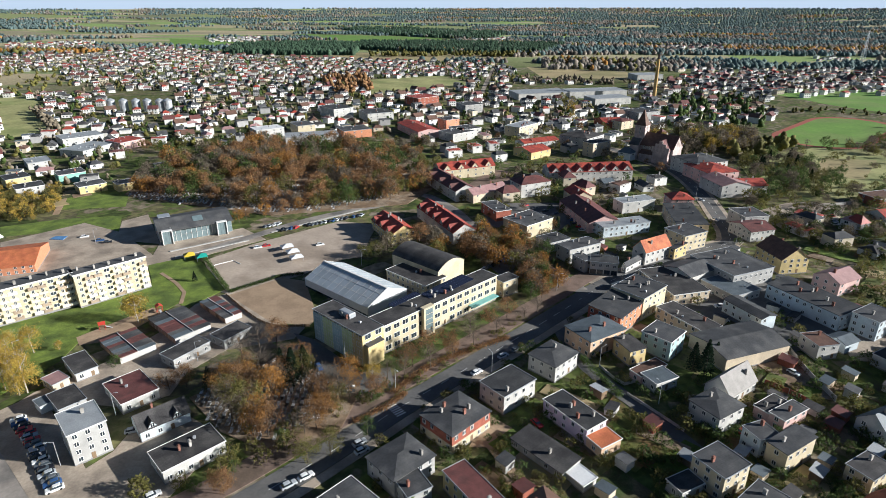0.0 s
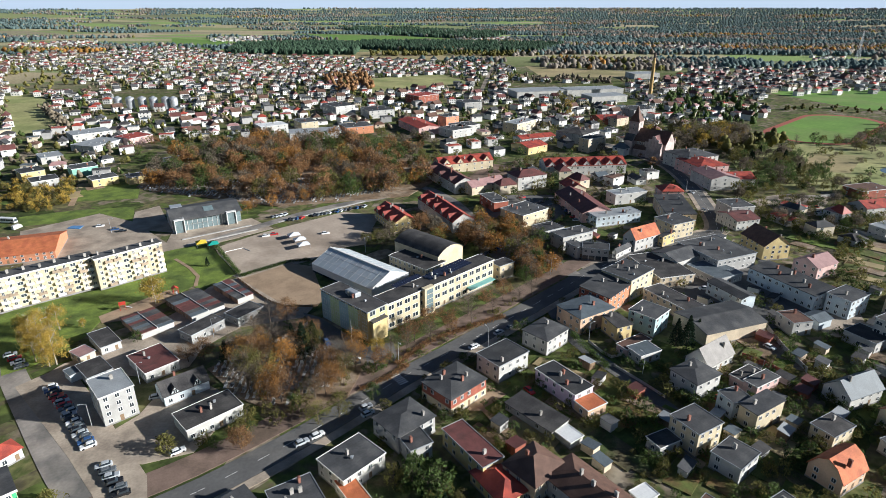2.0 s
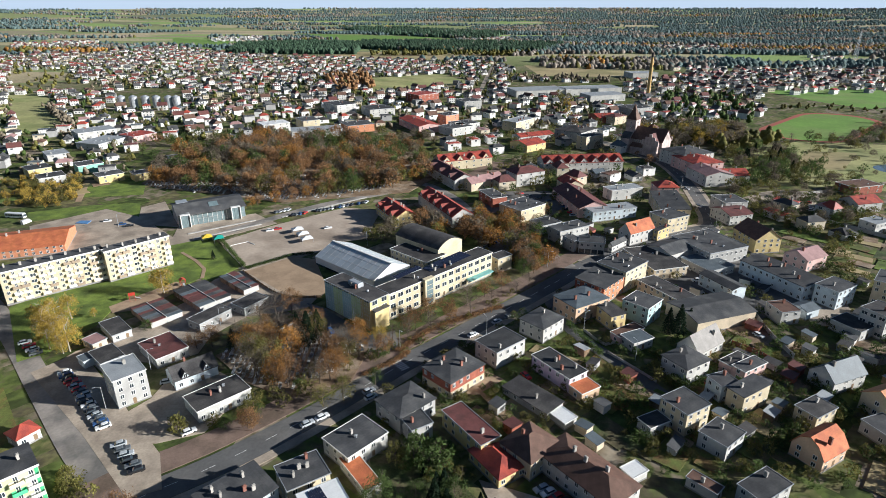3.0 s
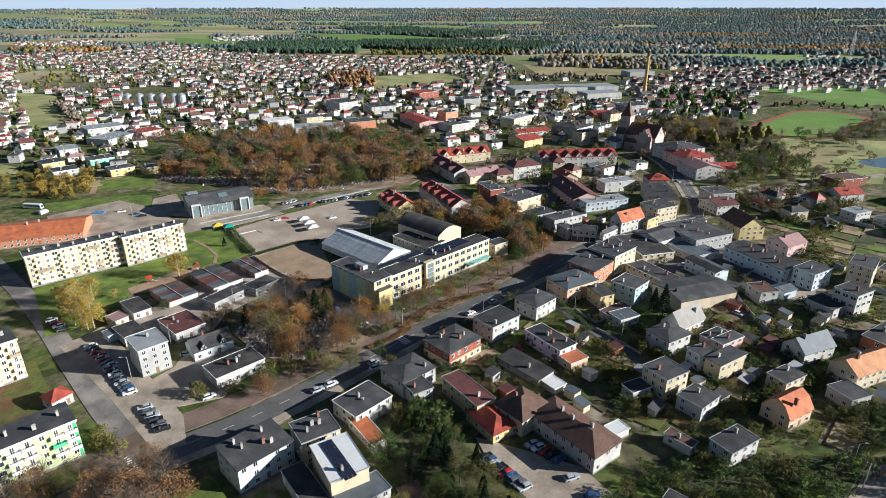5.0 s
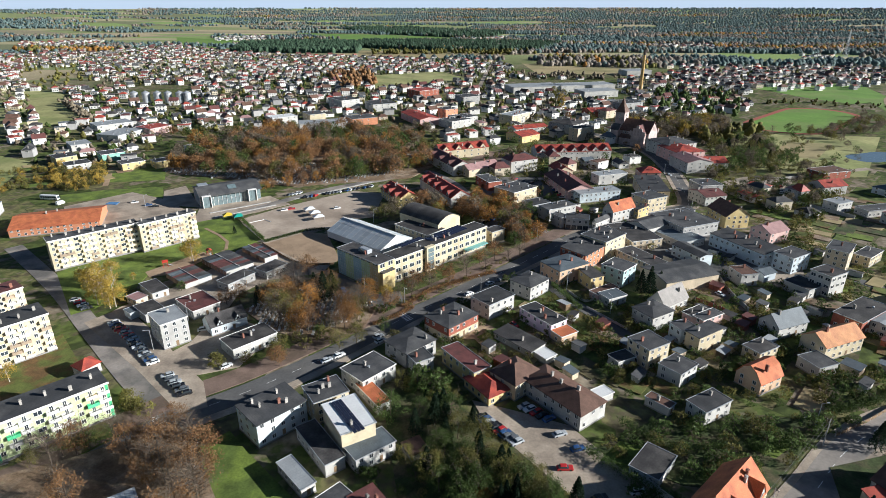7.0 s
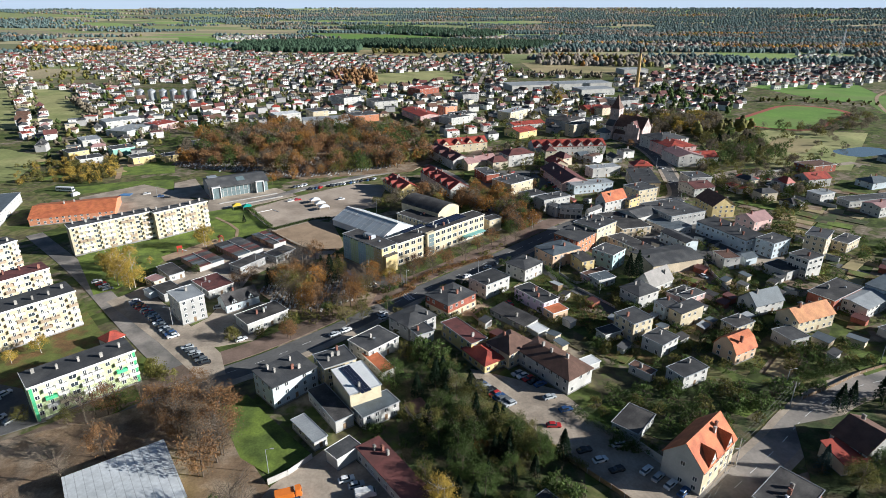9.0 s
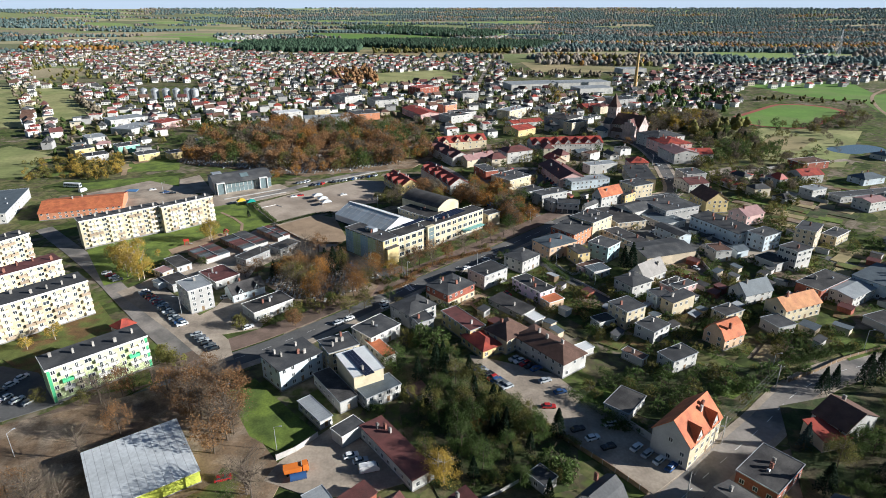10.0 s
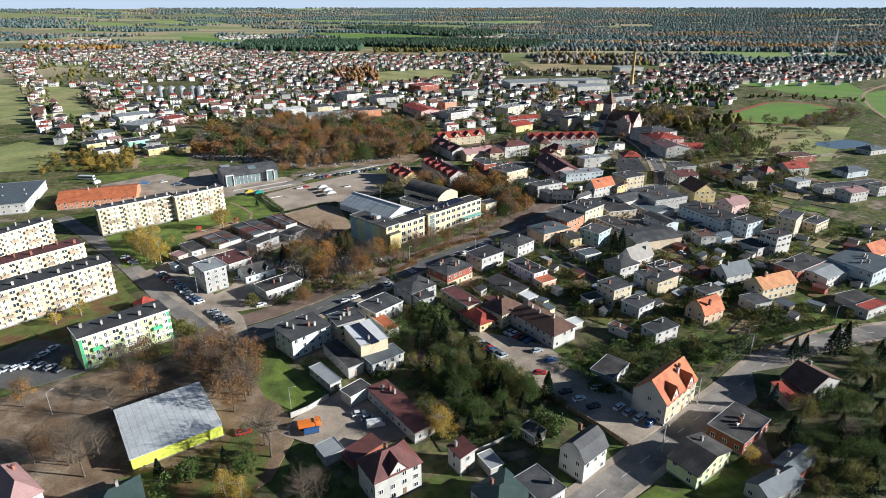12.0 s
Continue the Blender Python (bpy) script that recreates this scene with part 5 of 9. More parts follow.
sheet("field", [(160.7, 1196.9), (329.2, 1094.8), (309.2, 993.6), (164.6, 1010.0)], 0.050, STRAW, "brown stubble field")
sheet("field", [(-130.7, 980.9), (-3.7, 1043.8), (48.2, 923.3), (-102.2, 816.9)], 0.056, MEADOW, "green meadow between houses")
sheet("field", [(-958.1, 2194.7), (-603.2, 1939.0), (-621.4, 1694.7), (-783.7, 1786.5)], 0.062, BRIGHTGRASS, "bright green winter crop field")
sheet("field", [(-596.8, 2514.3), (-48.3, 2256.4), (104.2, 2049.0), (-111.6, 1933.7), (-428.3, 2119.7)], 0.068, BRIGHTGRASS, "bright green winter crop field")
sheet("field", [(448.0, 825.0), (532.0, 870.1), (627.3, 857.8), (574.1, 711.3), (499.1, 672.7), (472.2, 720.1)], 0.074, BRIGHTGRASS, "bright green meadow")
sheet("field", [(231.7, 460.3), (317.3, 499.6), (401.3, 482.8), (299.8, 348.6), (223.4, 362.6), (215.6, 399.1)], 0.080, MEADOW, "rough green meadow")
sheet("field", [(303.3, 463.8), (342.1, 456.4), (296.3, 401.7), (265.7, 410.6)], 0.086, STRAW, "dry straw-coloured grass")


def oval(x, y, rot, half_length, half_width):
    """The outline of a running track: two straights and two half circles."""
    c, w, out = half_length - half_width, half_width, []
    for k in range(36):
        a = radians(-90 + k * 180 / 17.0) if k < 18 else radians(90 + (k - 18) * 180 / 17.0)
        q = Vector((math.cos(a) * w + (c if k < 18 else -c), math.sin(a) * w))
        r = radians(rot)
        out.append((x + q.x * math.cos(r) - q.y * math.sin(r), y + q.x * math.sin(r) + q.y * math.cos(r)))
    return out


sheet("stadium_track", oval(381, 571, 44, 91, 40), 0.092, TARTAN, "red running track of a stadium")
sheet("stadium_pitch", oval(380, 570, 44, 85, 34), 0.098, BRIGHTGRASS, "bright green stadium pitch")
sheet("pond", oval(347, 408, 20, 26, 13), 0.104, WATER, "still grey pond")
sheet("field", [(532.1, 693.9), (619.7, 747.6), (538.3, 564.8), (464.8, 523.9)], 0.110, BRIGHTGRASS, "bright green meadow")
# ---- paving, lawns and yards ----
sheet("town_square", [(-97.5, 228.7), (-115.6, 260.8), (-97.5, 282.5), (-59.2, 316.5), (-36.8, 310.9), (-38.7, 291.9), (-39.9, 265.5), (-52.9, 260.7), (-64.4, 244.7), (-91.4, 225.0)], 0.116, SQUARE, "sandy-grey paved town square with faint markings")
sheet("paving", [(-142.6, 265.0), (-146.9, 284.1), (-110.6, 305.7), (-93.4, 288.8), (-116.8, 267.7), (-133.6, 258.2)], 0.122, PAVERS, "pale paving before the culture centre")
sheet("paving", [(-171.9, 288.1), (-183.0, 316.8), (-173.5, 328.4), (-146.2, 282.6)], 0.128, PAVERS, "grey paving beside the culture centre")
sheet("paving", [(-230.0, 284.3), (-202.7, 314.0), (-174.3, 298.8), (-133.6, 258.2), (-142.8, 249.2), (-175.3, 226.1), (-189.8, 226.2)], 0.134, PAVERS, "grey car park paving")
sheet("sand_pitch", [(-91.2, 224.4), (-72.7, 241.7), (-61.7, 238.2), (-49.7, 205.3), (-51.5, 199.1), (-69.0, 200.9)], 0.140, SAND, "trodden sandy pitch")
sheet("lawn", [(-139.9, 255.5), (-122.4, 267.7), (-94.4, 230.3), (-105.1, 212.9), (-128.1, 234.3)], 0.146, LAWN, "mown green lawn")
sheet("lawn", [(-176.9, 189.3), (-171.5, 199.7), (-148.7, 213.4), (-128.7, 235.4), (-108.6, 219.8), (-120.2, 193.3), (-133.8, 187.3), (-133.3, 174.3), (-140.7, 155.1), (-147.2, 149.5)], 0.152, LAWN, "green lawn before the apartment block")
sheet("playground", [(-136.5, 190.0), (-130.3, 198.3), (-118.7, 213.4), (-111.9, 209.5), (-122.0, 188.4), (-132.3, 184.5)], 0.158, SAND, "pale sandy playground")
sheet("paving", [(-135.5, 142.8), (-130.8, 156.6), (-123.0, 164.9), (-116.6, 174.3), (-107.4, 193.3), (-102.3, 215.8), (-92.9, 226.0), (-66.8, 200.9), (-52.9, 197.4), (-55.3, 189.1), (-77.8, 181.5), (-86.4, 167.5), (-86.8, 155.1), (-96.3, 148.8), (-111.3, 150.8), (-123.7, 145.4)], 0.164, PAVERS, "grey concrete garage yard")
sheet("paving", [(-100.9, 109.7), (-98.0, 119.0), (-91.6, 129.5), (-90.9, 137.7), (-77.5, 145.3), (-62.2, 135.3), (-69.0, 113.3), (-80.9, 108.8)], 0.170, PAVERS, "pale paved yard")
sheet("paving", [(-56.3, 193.2), (-48.6, 189.1), (-27.4, 167.4), (-18.2, 170.7), (-15.3, 157.9), (-29.4, 155.0), (-43.3, 170.7)], 0.176, ASPHALT, "asphalt school yard")
sheet("paving", [(-138.5, 143.3), (-128.8, 156.5), (-107.2, 135.1), (-77.8, 104.6), (-71.7, 91.8), (-79.0, 88.6), (-102.8, 111.6)], 0.182, PAVERS, "parking bays beside the street")
sheet("lawn", [(-169.8, 87.9), (-159.9, 104.8), (-142.0, 135.1), (-121.0, 111.7), (-99.4, 87.8), (-93.4, 78.4), (-104.7, 73.1), (-118.4, 69.7), (-151.6, 91.9), (-159.0, 73.1)], 0.188, LAWNLEAF, "leaf-strewn green lawn between apartment blocks")
sheet("paving", [(-159.0, 73.1), (-149.1, 87.9), (-134.4, 84.0), (-116.5, 68.0), (-130.4, 58.6), (-147.4, 57.1)], 0.194, ASPHALT, "asphalt parking court")
sheet("park_ground", [(-115.4, 9.4), (-144.6, 48.6), (-129.4, 57.1), (-101.2, 69.7), (-77.4, 83.9), (-55.7, 57.0), (-40.7, 38.2), (-43.6, 18.5), (-52.1, 9.3)], 0.200, DIRT, "brown park ground strewn with leaves")
sheet("lawn", [(-84.4, 18.6), (-71.5, 22.5), (-54.1, 39.4), (-46.4, 28.9), (-46.6, 9.3), (-76.9, 9.3)], 0.206, LAWNLEAF, "grass with fallen leaves")
sheet("lawn", [(-67.9, 73.0), (-61.3, 80.9), (-54.4, 73.0), (-35.5, 54.1), (-44.1, 45.8), (-54.5, 52.7)], 0.212, LAWN, "shaded green lawn")
sheet("yard", [(-45.8, 35.8), (-43.4, 42.7), (-31.5, 57.0), (-24.8, 53.5), (-7.6, 35.7), (-21.8, 30.0), (-34.5, 31.1)], 0.218, PAVERS, "dusty paved yard")
sheet("car_park", [(9.4, 95.0), (21.7, 90.0), (37.3, 83.0), (48.3, 64.6), (68.3, 42.5), (53.2, 31.0), (32.0, 55.4), (16.3, 72.9)], 0.224, PAVERS, "dusty grey car park")
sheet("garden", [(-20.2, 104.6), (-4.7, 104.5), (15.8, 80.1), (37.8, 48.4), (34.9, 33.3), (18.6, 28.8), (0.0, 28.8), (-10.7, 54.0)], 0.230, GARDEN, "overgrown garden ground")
sheet("garden", [(53.9, 154.9), (64.3, 129.4), (55.2, 122.9), (47.3, 127.2), (46.7, 143.9)], 0.236, LAWNLEAF, "garden grass")
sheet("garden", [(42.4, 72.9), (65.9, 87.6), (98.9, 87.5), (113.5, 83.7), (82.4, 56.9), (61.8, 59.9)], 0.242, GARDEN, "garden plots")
sheet("garden", [(42.6, 68.8), (50.0, 76.4), (58.9, 72.9), (50.7, 66.8)], 0.248, LAWN, "green garden lawn")
sheet("garden", [(140.1, 102.1), (153.6, 106.1), (157.1, 97.7), (140.0, 90.7)], 0.254, LAWN, "green garden lawn")
sheet("garden", [(86.0, 72.8), (96.0, 80.7), (102.9, 78.1), (90.4, 69.4)], 0.260, LAWN, "green garden lawn")
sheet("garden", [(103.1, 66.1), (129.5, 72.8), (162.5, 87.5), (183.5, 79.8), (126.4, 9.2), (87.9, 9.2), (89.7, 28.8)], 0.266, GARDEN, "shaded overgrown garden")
sheet("lawn", [(46.6, 11.0), (54.7, 16.5), (63.1, 11.7), (57.1, 7.5)], 0.272, LAWN, "bright green lawn")
sheet("yard", [(13.3, 145.2), (20.0, 139.3), (26.2, 118.9), (20.2, 114.7), (12.0, 131.2), (7.2, 131.2)], 0.278, SAND, "sandy back yard")
sheet("yard", [(83.7, 234.0), (130.9, 270.1), (153.7, 225.6), (147.7, 188.9), (123.7, 179.4), (111.2, 206.0), (89.3, 195.1)], 0.284, ASPHALT, "grey asphalt works yard")
sheet("yard", [(107.0, 174.0), (122.6, 185.0), (122.9, 152.0), (113.9, 154.8)], 0.290, DIRT, "dirt yard")
sheet("yard", [(145.6, 188.9), (166.8, 192.9), (159.9, 173.9), (142.3, 174.0)], 0.296, PAVERS, "paved yard")
sheet("car_park", [(182.0, 322.7), (214.6, 346.5), (249.4, 346.5), (222.0, 313.2), (188.3, 298.1)], 0.302, PAVERS, "paved car park")
sheet("car_park", [(20.3, 255.3), (33.5, 265.4), (37.0, 248.9), (27.2, 242.8)], 0.308, ASPHALT, "asphalt car park")
sheet("yard", [(17.9, 313.6), (40.7, 349.1), (75.8, 349.1), (71.2, 308.9), (52.8, 291.7)], 0.314, ASPHALT, "asphalt yard")
sheet("market_square", [(15.7, 385.8), (36.3, 429.9), (73.4, 411.1), (66.3, 366.6), (41.9, 360.6)], 0.320, REDPAVERS, "red-brown paved market place")
sheet("cemetery_ground", [(-206.8, 367.2), (-215.4, 456.1), (-147.3, 501.0), (-64.9, 500.7), (-17.0, 446.7), (-7.1, 379.3), (-22.3, 347.0), (-62.4, 336.4), (-100.5, 326.3), (-191.8, 358.8)], 0.326, DIRT, "leaf-strewn cemetery ground")
sheet("cemetery_ground", [(-80.0, 153.6), (-59.7, 174.2), (-43.0, 169.1), (-26.2, 158.0), (-30.2, 137.6), (-49.3, 129.5), (-64.6, 137.7)], 0.332, DIRT, "leaf-strewn cemetery ground")


def allotments(poly, count, seed):
    """Beds of lawn, dug soil and dry grass in gardens, each a low slab with its own outline."""
    R = random.Random(seed)
    xs, ys = [p[0] for p in poly], [p[1] for p in poly]
    done, taken = 0, []
    for k in range(count * 20):
        x, y = R.uniform(min(xs), max(xs)), R.uniform(min(ys), max(ys))
        a, b, r = R.uniform(4, 9), R.uniform(2, 4.5), radians(R.choice((-45, 45)) + R.uniform(-8, 8))
        if done >= count or not inside(x, y, poly) or any(abs(x - p) + abs(y - q) < 10 for p, q in taken):
            continue
        taken.append((x, y))
        m, words = R.choice(((LAWN, "green garden lawn"), (DIRT, "dug brown garden bed"), (STRAW, "dry grass in a garden"), (LAWNLEAF, "garden grass strewn with leaves"), (GARDEN, "overgrown garden bed")))
        pts = [(x + p * math.cos(r) - q * math.sin(r), y + p * math.sin(r) + q * math.cos(r)) for p, q in ((-a, -b), (a, -b * R.uniform(0.8, 1.1)), (a * R.uniform(0.85, 1.1), b), (-a, b))]
        sheet("garden", pts, 0.335 + 0.002 * done, m, words)
        done += 1


allotments([(183.6, 233.1), (207.8, 271.8), (226.0, 254.9), (216.9, 227.0)], 14, 3)
allotments([(60, 100), (100, 165), (150, 155), (175, 195), (200, 185), (165, 120), (120, 95), (90, 92)], 36, 4)
allotments([(168, 215), (190, 285), (250, 300), (290, 330), (310, 300), (240, 240), (205, 205)], 34, 5)
allotments([(-300, 300), (-320, 380), (-250, 420), (-215, 395), (-250, 330)], 26, 6)
allotments([(5, 115), (25, 150), (50, 160), (68, 125), (55, 98), (30, 112)], 14, 7)
# ---- streets ----
ribbon("pavement", [(-126.8, 24.7), (-119.7, 42.0), (-104.2, 57.1), (-92.4, 71.3), (-78.5, 87.0), (-61.2, 100.2), (-42.3, 117.9), (-23.6, 137.6), (-14.5, 147.7), (3.0, 164.8), (23.9, 185.9), (49.6, 212.2), (63.3, 226.8), (78.5, 242.7)], 9.0, 0.16, REDPAVERS, "red-brown avenue pavement strewn with leaves", offset=10.0)
ribbon("pavement", [(-126.8, 24.7), (-119.7, 42.0), (-104.2, 57.1), (-92.4, 71.3), (-78.5, 87.0), (-61.2, 100.2), (-42.3, 117.9), (-23.6, 137.6), (-14.5, 147.7), (3.0, 164.8), (23.9, 185.9), (49.6, 212.2), (63.3, 226.8), (78.5, 242.7)], 3.0, 0.165, PAVERS, "concrete paver pavement", offset=-6.3)
path("road", [(-126.8, 24.7), (-119.7, 42.0), (-104.2, 57.1), (-92.4, 71.3), (-78.5, 87.0), (-61.2, 100.2), (-42.3, 117.9), (-23.6, 137.6), (-14.5, 147.7), (3.0, 164.8), (23.9, 185.9), (49.6, 212.2), (63.3, 226.8), (78.5, 242.7)], 9.0, 0.1, ASPHALT, "grey asphalt main street", True)
ribbon("pavement", [(68.3, 232.3), (84.5, 245.7), (107.6, 259.8), (131.9, 276.0), (146.0, 282.0), (153.6, 295.7), (161.8, 332.8), (168.6, 372.5), (170.5, 421.5), (159.3, 458.7), (138.5, 500.1), (89.4, 527.1)], 13.0, 0.13, PAVERS, "concrete pavement along the high street")
path("road", [(68.3, 232.3), (84.5, 245.7), (107.6, 259.8), (131.9, 276.0), (146.0, 282.0), (153.6, 295.7), (161.8, 332.8), (168.6, 372.5), (170.5, 421.5), (159.3, 458.7), (138.5, 500.1), (89.4, 527.1)], 8.0, 0.14, ASPHALT, "asphalt high street", True)
path("road", [(44.1, 200.7), (47.0, 177.6), (52.4, 163.4), (59.2, 151.5), (67.5, 135.9), (72.5, 124.6)], 5.5, 0.12, ASPHALT, "narrow asphalt side street")
ribbon("pavement", [(32.9, 8.4), (50.7, 22.4), (67.8, 36.6), (93.2, 56.8), (112.1, 72.8), (134.7, 85.2), (166.4, 93.1), (204.1, 99.8)], 12.5, 0.13, PAVERS, "pale pavement along the street")
path("road", [(32.9, 8.4), (50.7, 22.4), (67.8, 36.6), (93.2, 56.8), (112.1, 72.8), (134.7, 85.2), (166.4, 93.1), (204.1, 99.8)], 8.5, 0.14, STREET, "worn grey street with broken line", True)
path("road", [(-217.6, 220.4), (-167.3, 174.0), (-129.6, 135.1), (-100.0, 104.7), (-80.4, 87.8)], 8.0, 0.15, STREET, "worn grey street between the flats")
path("road", [(-132.4, 255.5), (-105.3, 288.8), (-73.2, 322.3), (-36.3, 347.1), (-14.3, 366.8), (5.5, 338.3), (20.3, 300.2), (47.1, 255.2), (60.0, 228.5)], 6.5, 0.13, STREET, "worn street round the square")
path("road", [(49.9, 805.7), (83.7, 1078.1), (113.9, 1291.9), (132.3, 1432.4)], 6, 0.1, PAVERS, "pale straight road out of town")
path("road", [(164.6, 313.3), (214.6, 346.5), (242.5, 346.5), (282.6, 360.1), (317.7, 372.2)], 6, 0.12, PAVERS, "pale road")
path("road", [(184.4, 180.9), (196.0, 162.7), (199.1, 140.4)], 6, 0.12, ASPHALT, "asphalt lane")
for k in range(7):
    tagged(new("crossing_bar", mesh_of("crossing_bar", box_v(-1.6, -0.25, 0, 1.6, 0.25, 0.01), BOX_F, PAINT)), "white zebra crossing bar on asphalt", "road marking", kind="structure").matrix_basis = pose(-14.6, 147.9, 0.115, 0, 0, 38) @ pose(0, -3 + k * 1.0, 0)
for k in range(7):
    tagged(new("crossing_bar", mesh_of("crossing_bar", box_v(-1.6, -0.25, 0, 1.6, 0.25, 0.01), BOX_F, PAINT)), "white zebra crossing bar on asphalt", "road marking", kind="structure").matrix_basis = pose(-83.5, 85.1, 0.115, 0, 0, 38) @ pose(0, -3 + k * 1.0, 0)
ribbon("footpath", [(-129.9, 246.7), (-118.4, 236.0), (-111.3, 227.1), (-108.5, 216.8)], 1.6, 0.25, SAND, "narrow trodden footpath across the lawn")
ribbon("footpath", [(-228.1, 328.5), (-236.1, 347.5), (-248.6, 376.0)], 3.5, 0.2, SAND, "pale sandy track beside the field")
ribbon("footpath", [(-709.5, 927.3), (-540.9, 798.2), (-454.4, 715.7), (-339.1, 658.0)], 6, 0.2, PAVERS, "pale lane along the meadow")
ribbon("footpath", [(662.2, 808.9), (571.5, 720.0), (511.7, 624.1), (469.3, 530.4)], 4, 0.25, SAND, "pale curving track in the meadow")
ribbon("square_marking", [(-108.1, 249.1), (-108.3, 255.5), (-101.4, 260.8), (-96.6, 256.8)], 0.16, 0.37, PAINT, "faded white line on the square", "road marking")
ribbon("square_marking", [(-108.1, 249.1), (-93.8, 228.7)], 0.16, 0.37, PAINT, "faded white line on the square", "road marking")
ribbon("square_marking", [(-93.1, 298.7), (-48.9, 336.3)], 1.4, 0.36, CONCRETE, "grey paving strip", "paving")
ribbon("square_marking", [(-136.8, 272.0), (-106.8, 293.7)], 1.4, 0.36, CONCRETE, "grey paving strip", "paving")
ribbon("square_marking", [(-131.0, 264.9), (-101.8, 287.2)], 1.4, 0.36, CONCRETE, "grey paving strip", "paving")
# ---- houses along and behind the main street ----
building("house", 54.9, 185.5, -58.3, 12.8, 17.2, 7.1, "hip", 1.2, "peach", "slate", label="peach plastered house with hipped blue-grey sheet roof", category="house")
building("townhouse", 67.3, 202.2, -43.5, 13.4, 20.1, 8, "shed_y", 0.8, "orangebrick", "bitumen", front='brick', label="orange brick townhouse with sloping grey felt roof", category="house")
building("townhouse", 79.0, 213.6, -47.8, 14.3, 17.3, 9.5, "flat", 0.0, "cream", "bitumen", chim=5, label="cream plastered townhouse with flat grey felt roof", category="house")
building("house", 64.8, 176.5, -66.8, 8.9, 6.8, 6, "shed_y", 0.5, "yellow", "dark", label="yellow plastered house with sloping black felt roof", category="house")
building("workshop", 78.0, 181.4, -45.5, 10.8, 10.9, 7.6, "flat", 0.0, "teal", "bitumen", label="teal plastered workshop with flat grey felt roof", category="workshop")
building("house", 37.1, 169.9, -45.7, 10.9, 12.6, 6.2, "hip", 0.9, "white", "bitumen", label="white plastered house with hipped grey felt roof", category="house")
building("shop_building", 73.9, 248.1, -13.7, 12.3, 8.2, 6.2, "flat", 0.0, "white", "bitumen", ground='shop', label="white plastered shop building with flat grey felt roof", category="shop")
building("shop_building", 64.9, 251.5, -60.4, 8.5, 5.2, 6, "flat", 0.0, "white", "bitumen", label="white plastered shop building with flat grey felt roof", category="shop")
building("house", 88.0, 251.5, -46.8, 2.3, 14.1, 4, "gable_y", 1.5, "white", "bitumen", label="white plastered house with pitched grey felt roof", category="house")
building("townhouse", 66.0, 265.7, -60.7, 9.4, 19.5, 7, "flat", 0.0, "white", "bitumen", label="white plastered townhouse with flat grey felt roof", category="house")
building("townhouse", 100.5, 262.8, -58.4, 7.9, 17.4, 7, "gable_y", 4.5, "white", "orange", label="white plastered townhouse with pitched orange tiled roof", category="house")
building("house", 114.3, 265.2, -55.5, 2.9, 9.5, 6, "shed", 1.0, "yellow", "bitumen", label="yellow plastered house with sloping grey felt roof", category="house")
building("tenement", 123.2, 280.2, -62.8, 13.4, 15.4, 8.5, "flat", 0.0, "cream", "bitumen", label="cream plastered tenement with flat grey felt roof", category="house")
building("tenement", 133.1, 307.5, -97.4, 36.9, 15.5, 7.5, "shed", 1.0, "beige", "bitumen", label="beige plastered tenement with sloping grey felt roof", category="house")
building("townhouse", 141.2, 338.2, -89.3, 12.4, 13.3, 8, "hip", 3.0, "pink", "red", label="pink plastered townhouse with hipped red tiled roof", category="house")
building("townhouse", 114.4, 337.3, -70.7, 9.7, 22.6, 6.5, "flat", 0.0, "white", "lightgrey", label="white plastered townhouse with flat light grey roof", category="house")
building("townhouse", 96.4, 298.8, -71.7, 9.6, 28.6, 6, "flat", 0.0, "paleblue", "lightgrey", label="pale blue townhouse with flat light grey roof", category="house")
building("townhouse", 82.9, 319.1, -78.0, 40.4, 18.3, 6, "gable_x", 3.5, "pink", "darkred", label="pink plastered townhouse with pitched maroon sheet roof", category="house")
building("townhouse", 83.8, 352.7, -75.7, 16.5, 11.1, 6, "gable_x", 3.0, "beige", "red", label="beige plastered townhouse with pitched red tiled roof", category="house")
building("office_building", 46.2, 302.4, -50.3, 17.3, 20.5, 7, "flat", 0.0, "cream", "bitumen", label="cream plastered office building with flat grey felt roof", category="office")
building("office_building", 30.8, 325.8, -67.0, 18.8, 9.6, 6, "flat", 0.0, "brick", "bitumen", label="red brick office building with flat grey felt roof", category="office")
building("shop_building", 55.8, 278.3, -59.0, 10.4, 13.2, 5, "flat", 0.0, "white", "bitumen", label="white plastered shop building with flat grey felt roof", category="shop")
building("terrace_house", 1.0, 305.7, -64.8, 47.4, 13.2, 6.5, "gable_x", 4.0, "white", "red", gables=(0, 5, 4.5, 3.2), group='red-roofed terraces', label="white plastered terrace house with pitched red tiled roof", category="house")
building("terrace_house", -26.7, 296.7, -61.7, 27.0, 14.1, 5.5, "gable_x", 4.0, "yellow", "red", gables=(0, 3, 4.5, 3.0), group='red-roofed terraces', label="yellow plastered terrace house with pitched red tiled roof", category="house")
building("terrace_house", 15.1, 414.6, -67.8, 14.1, 42.5, 7, "gable_y", 4.0, "cream", "red", gables=(1, 4, 5.5, 3.5), group='red-roofed terraces', label="cream plastered terrace house with pitched red tiled roof", category="house")
building("terrace_house", 4.6, 375.8, -64.4, 45.9, 14.9, 7, "gable_x", 3.5, "white", "darkred", gables=(0, 3, 4.5, 2.8), group='red-roofed terraces', label="white plastered terrace house with pitched maroon sheet roof", category="house")
building("house", 26.9, 361.1, -54.3, 10.5, 27.8, 5.5, "gable_y", 3.0, "beige", "mauve", label="beige plastered house with pitched mauve sheet roof", category="house")
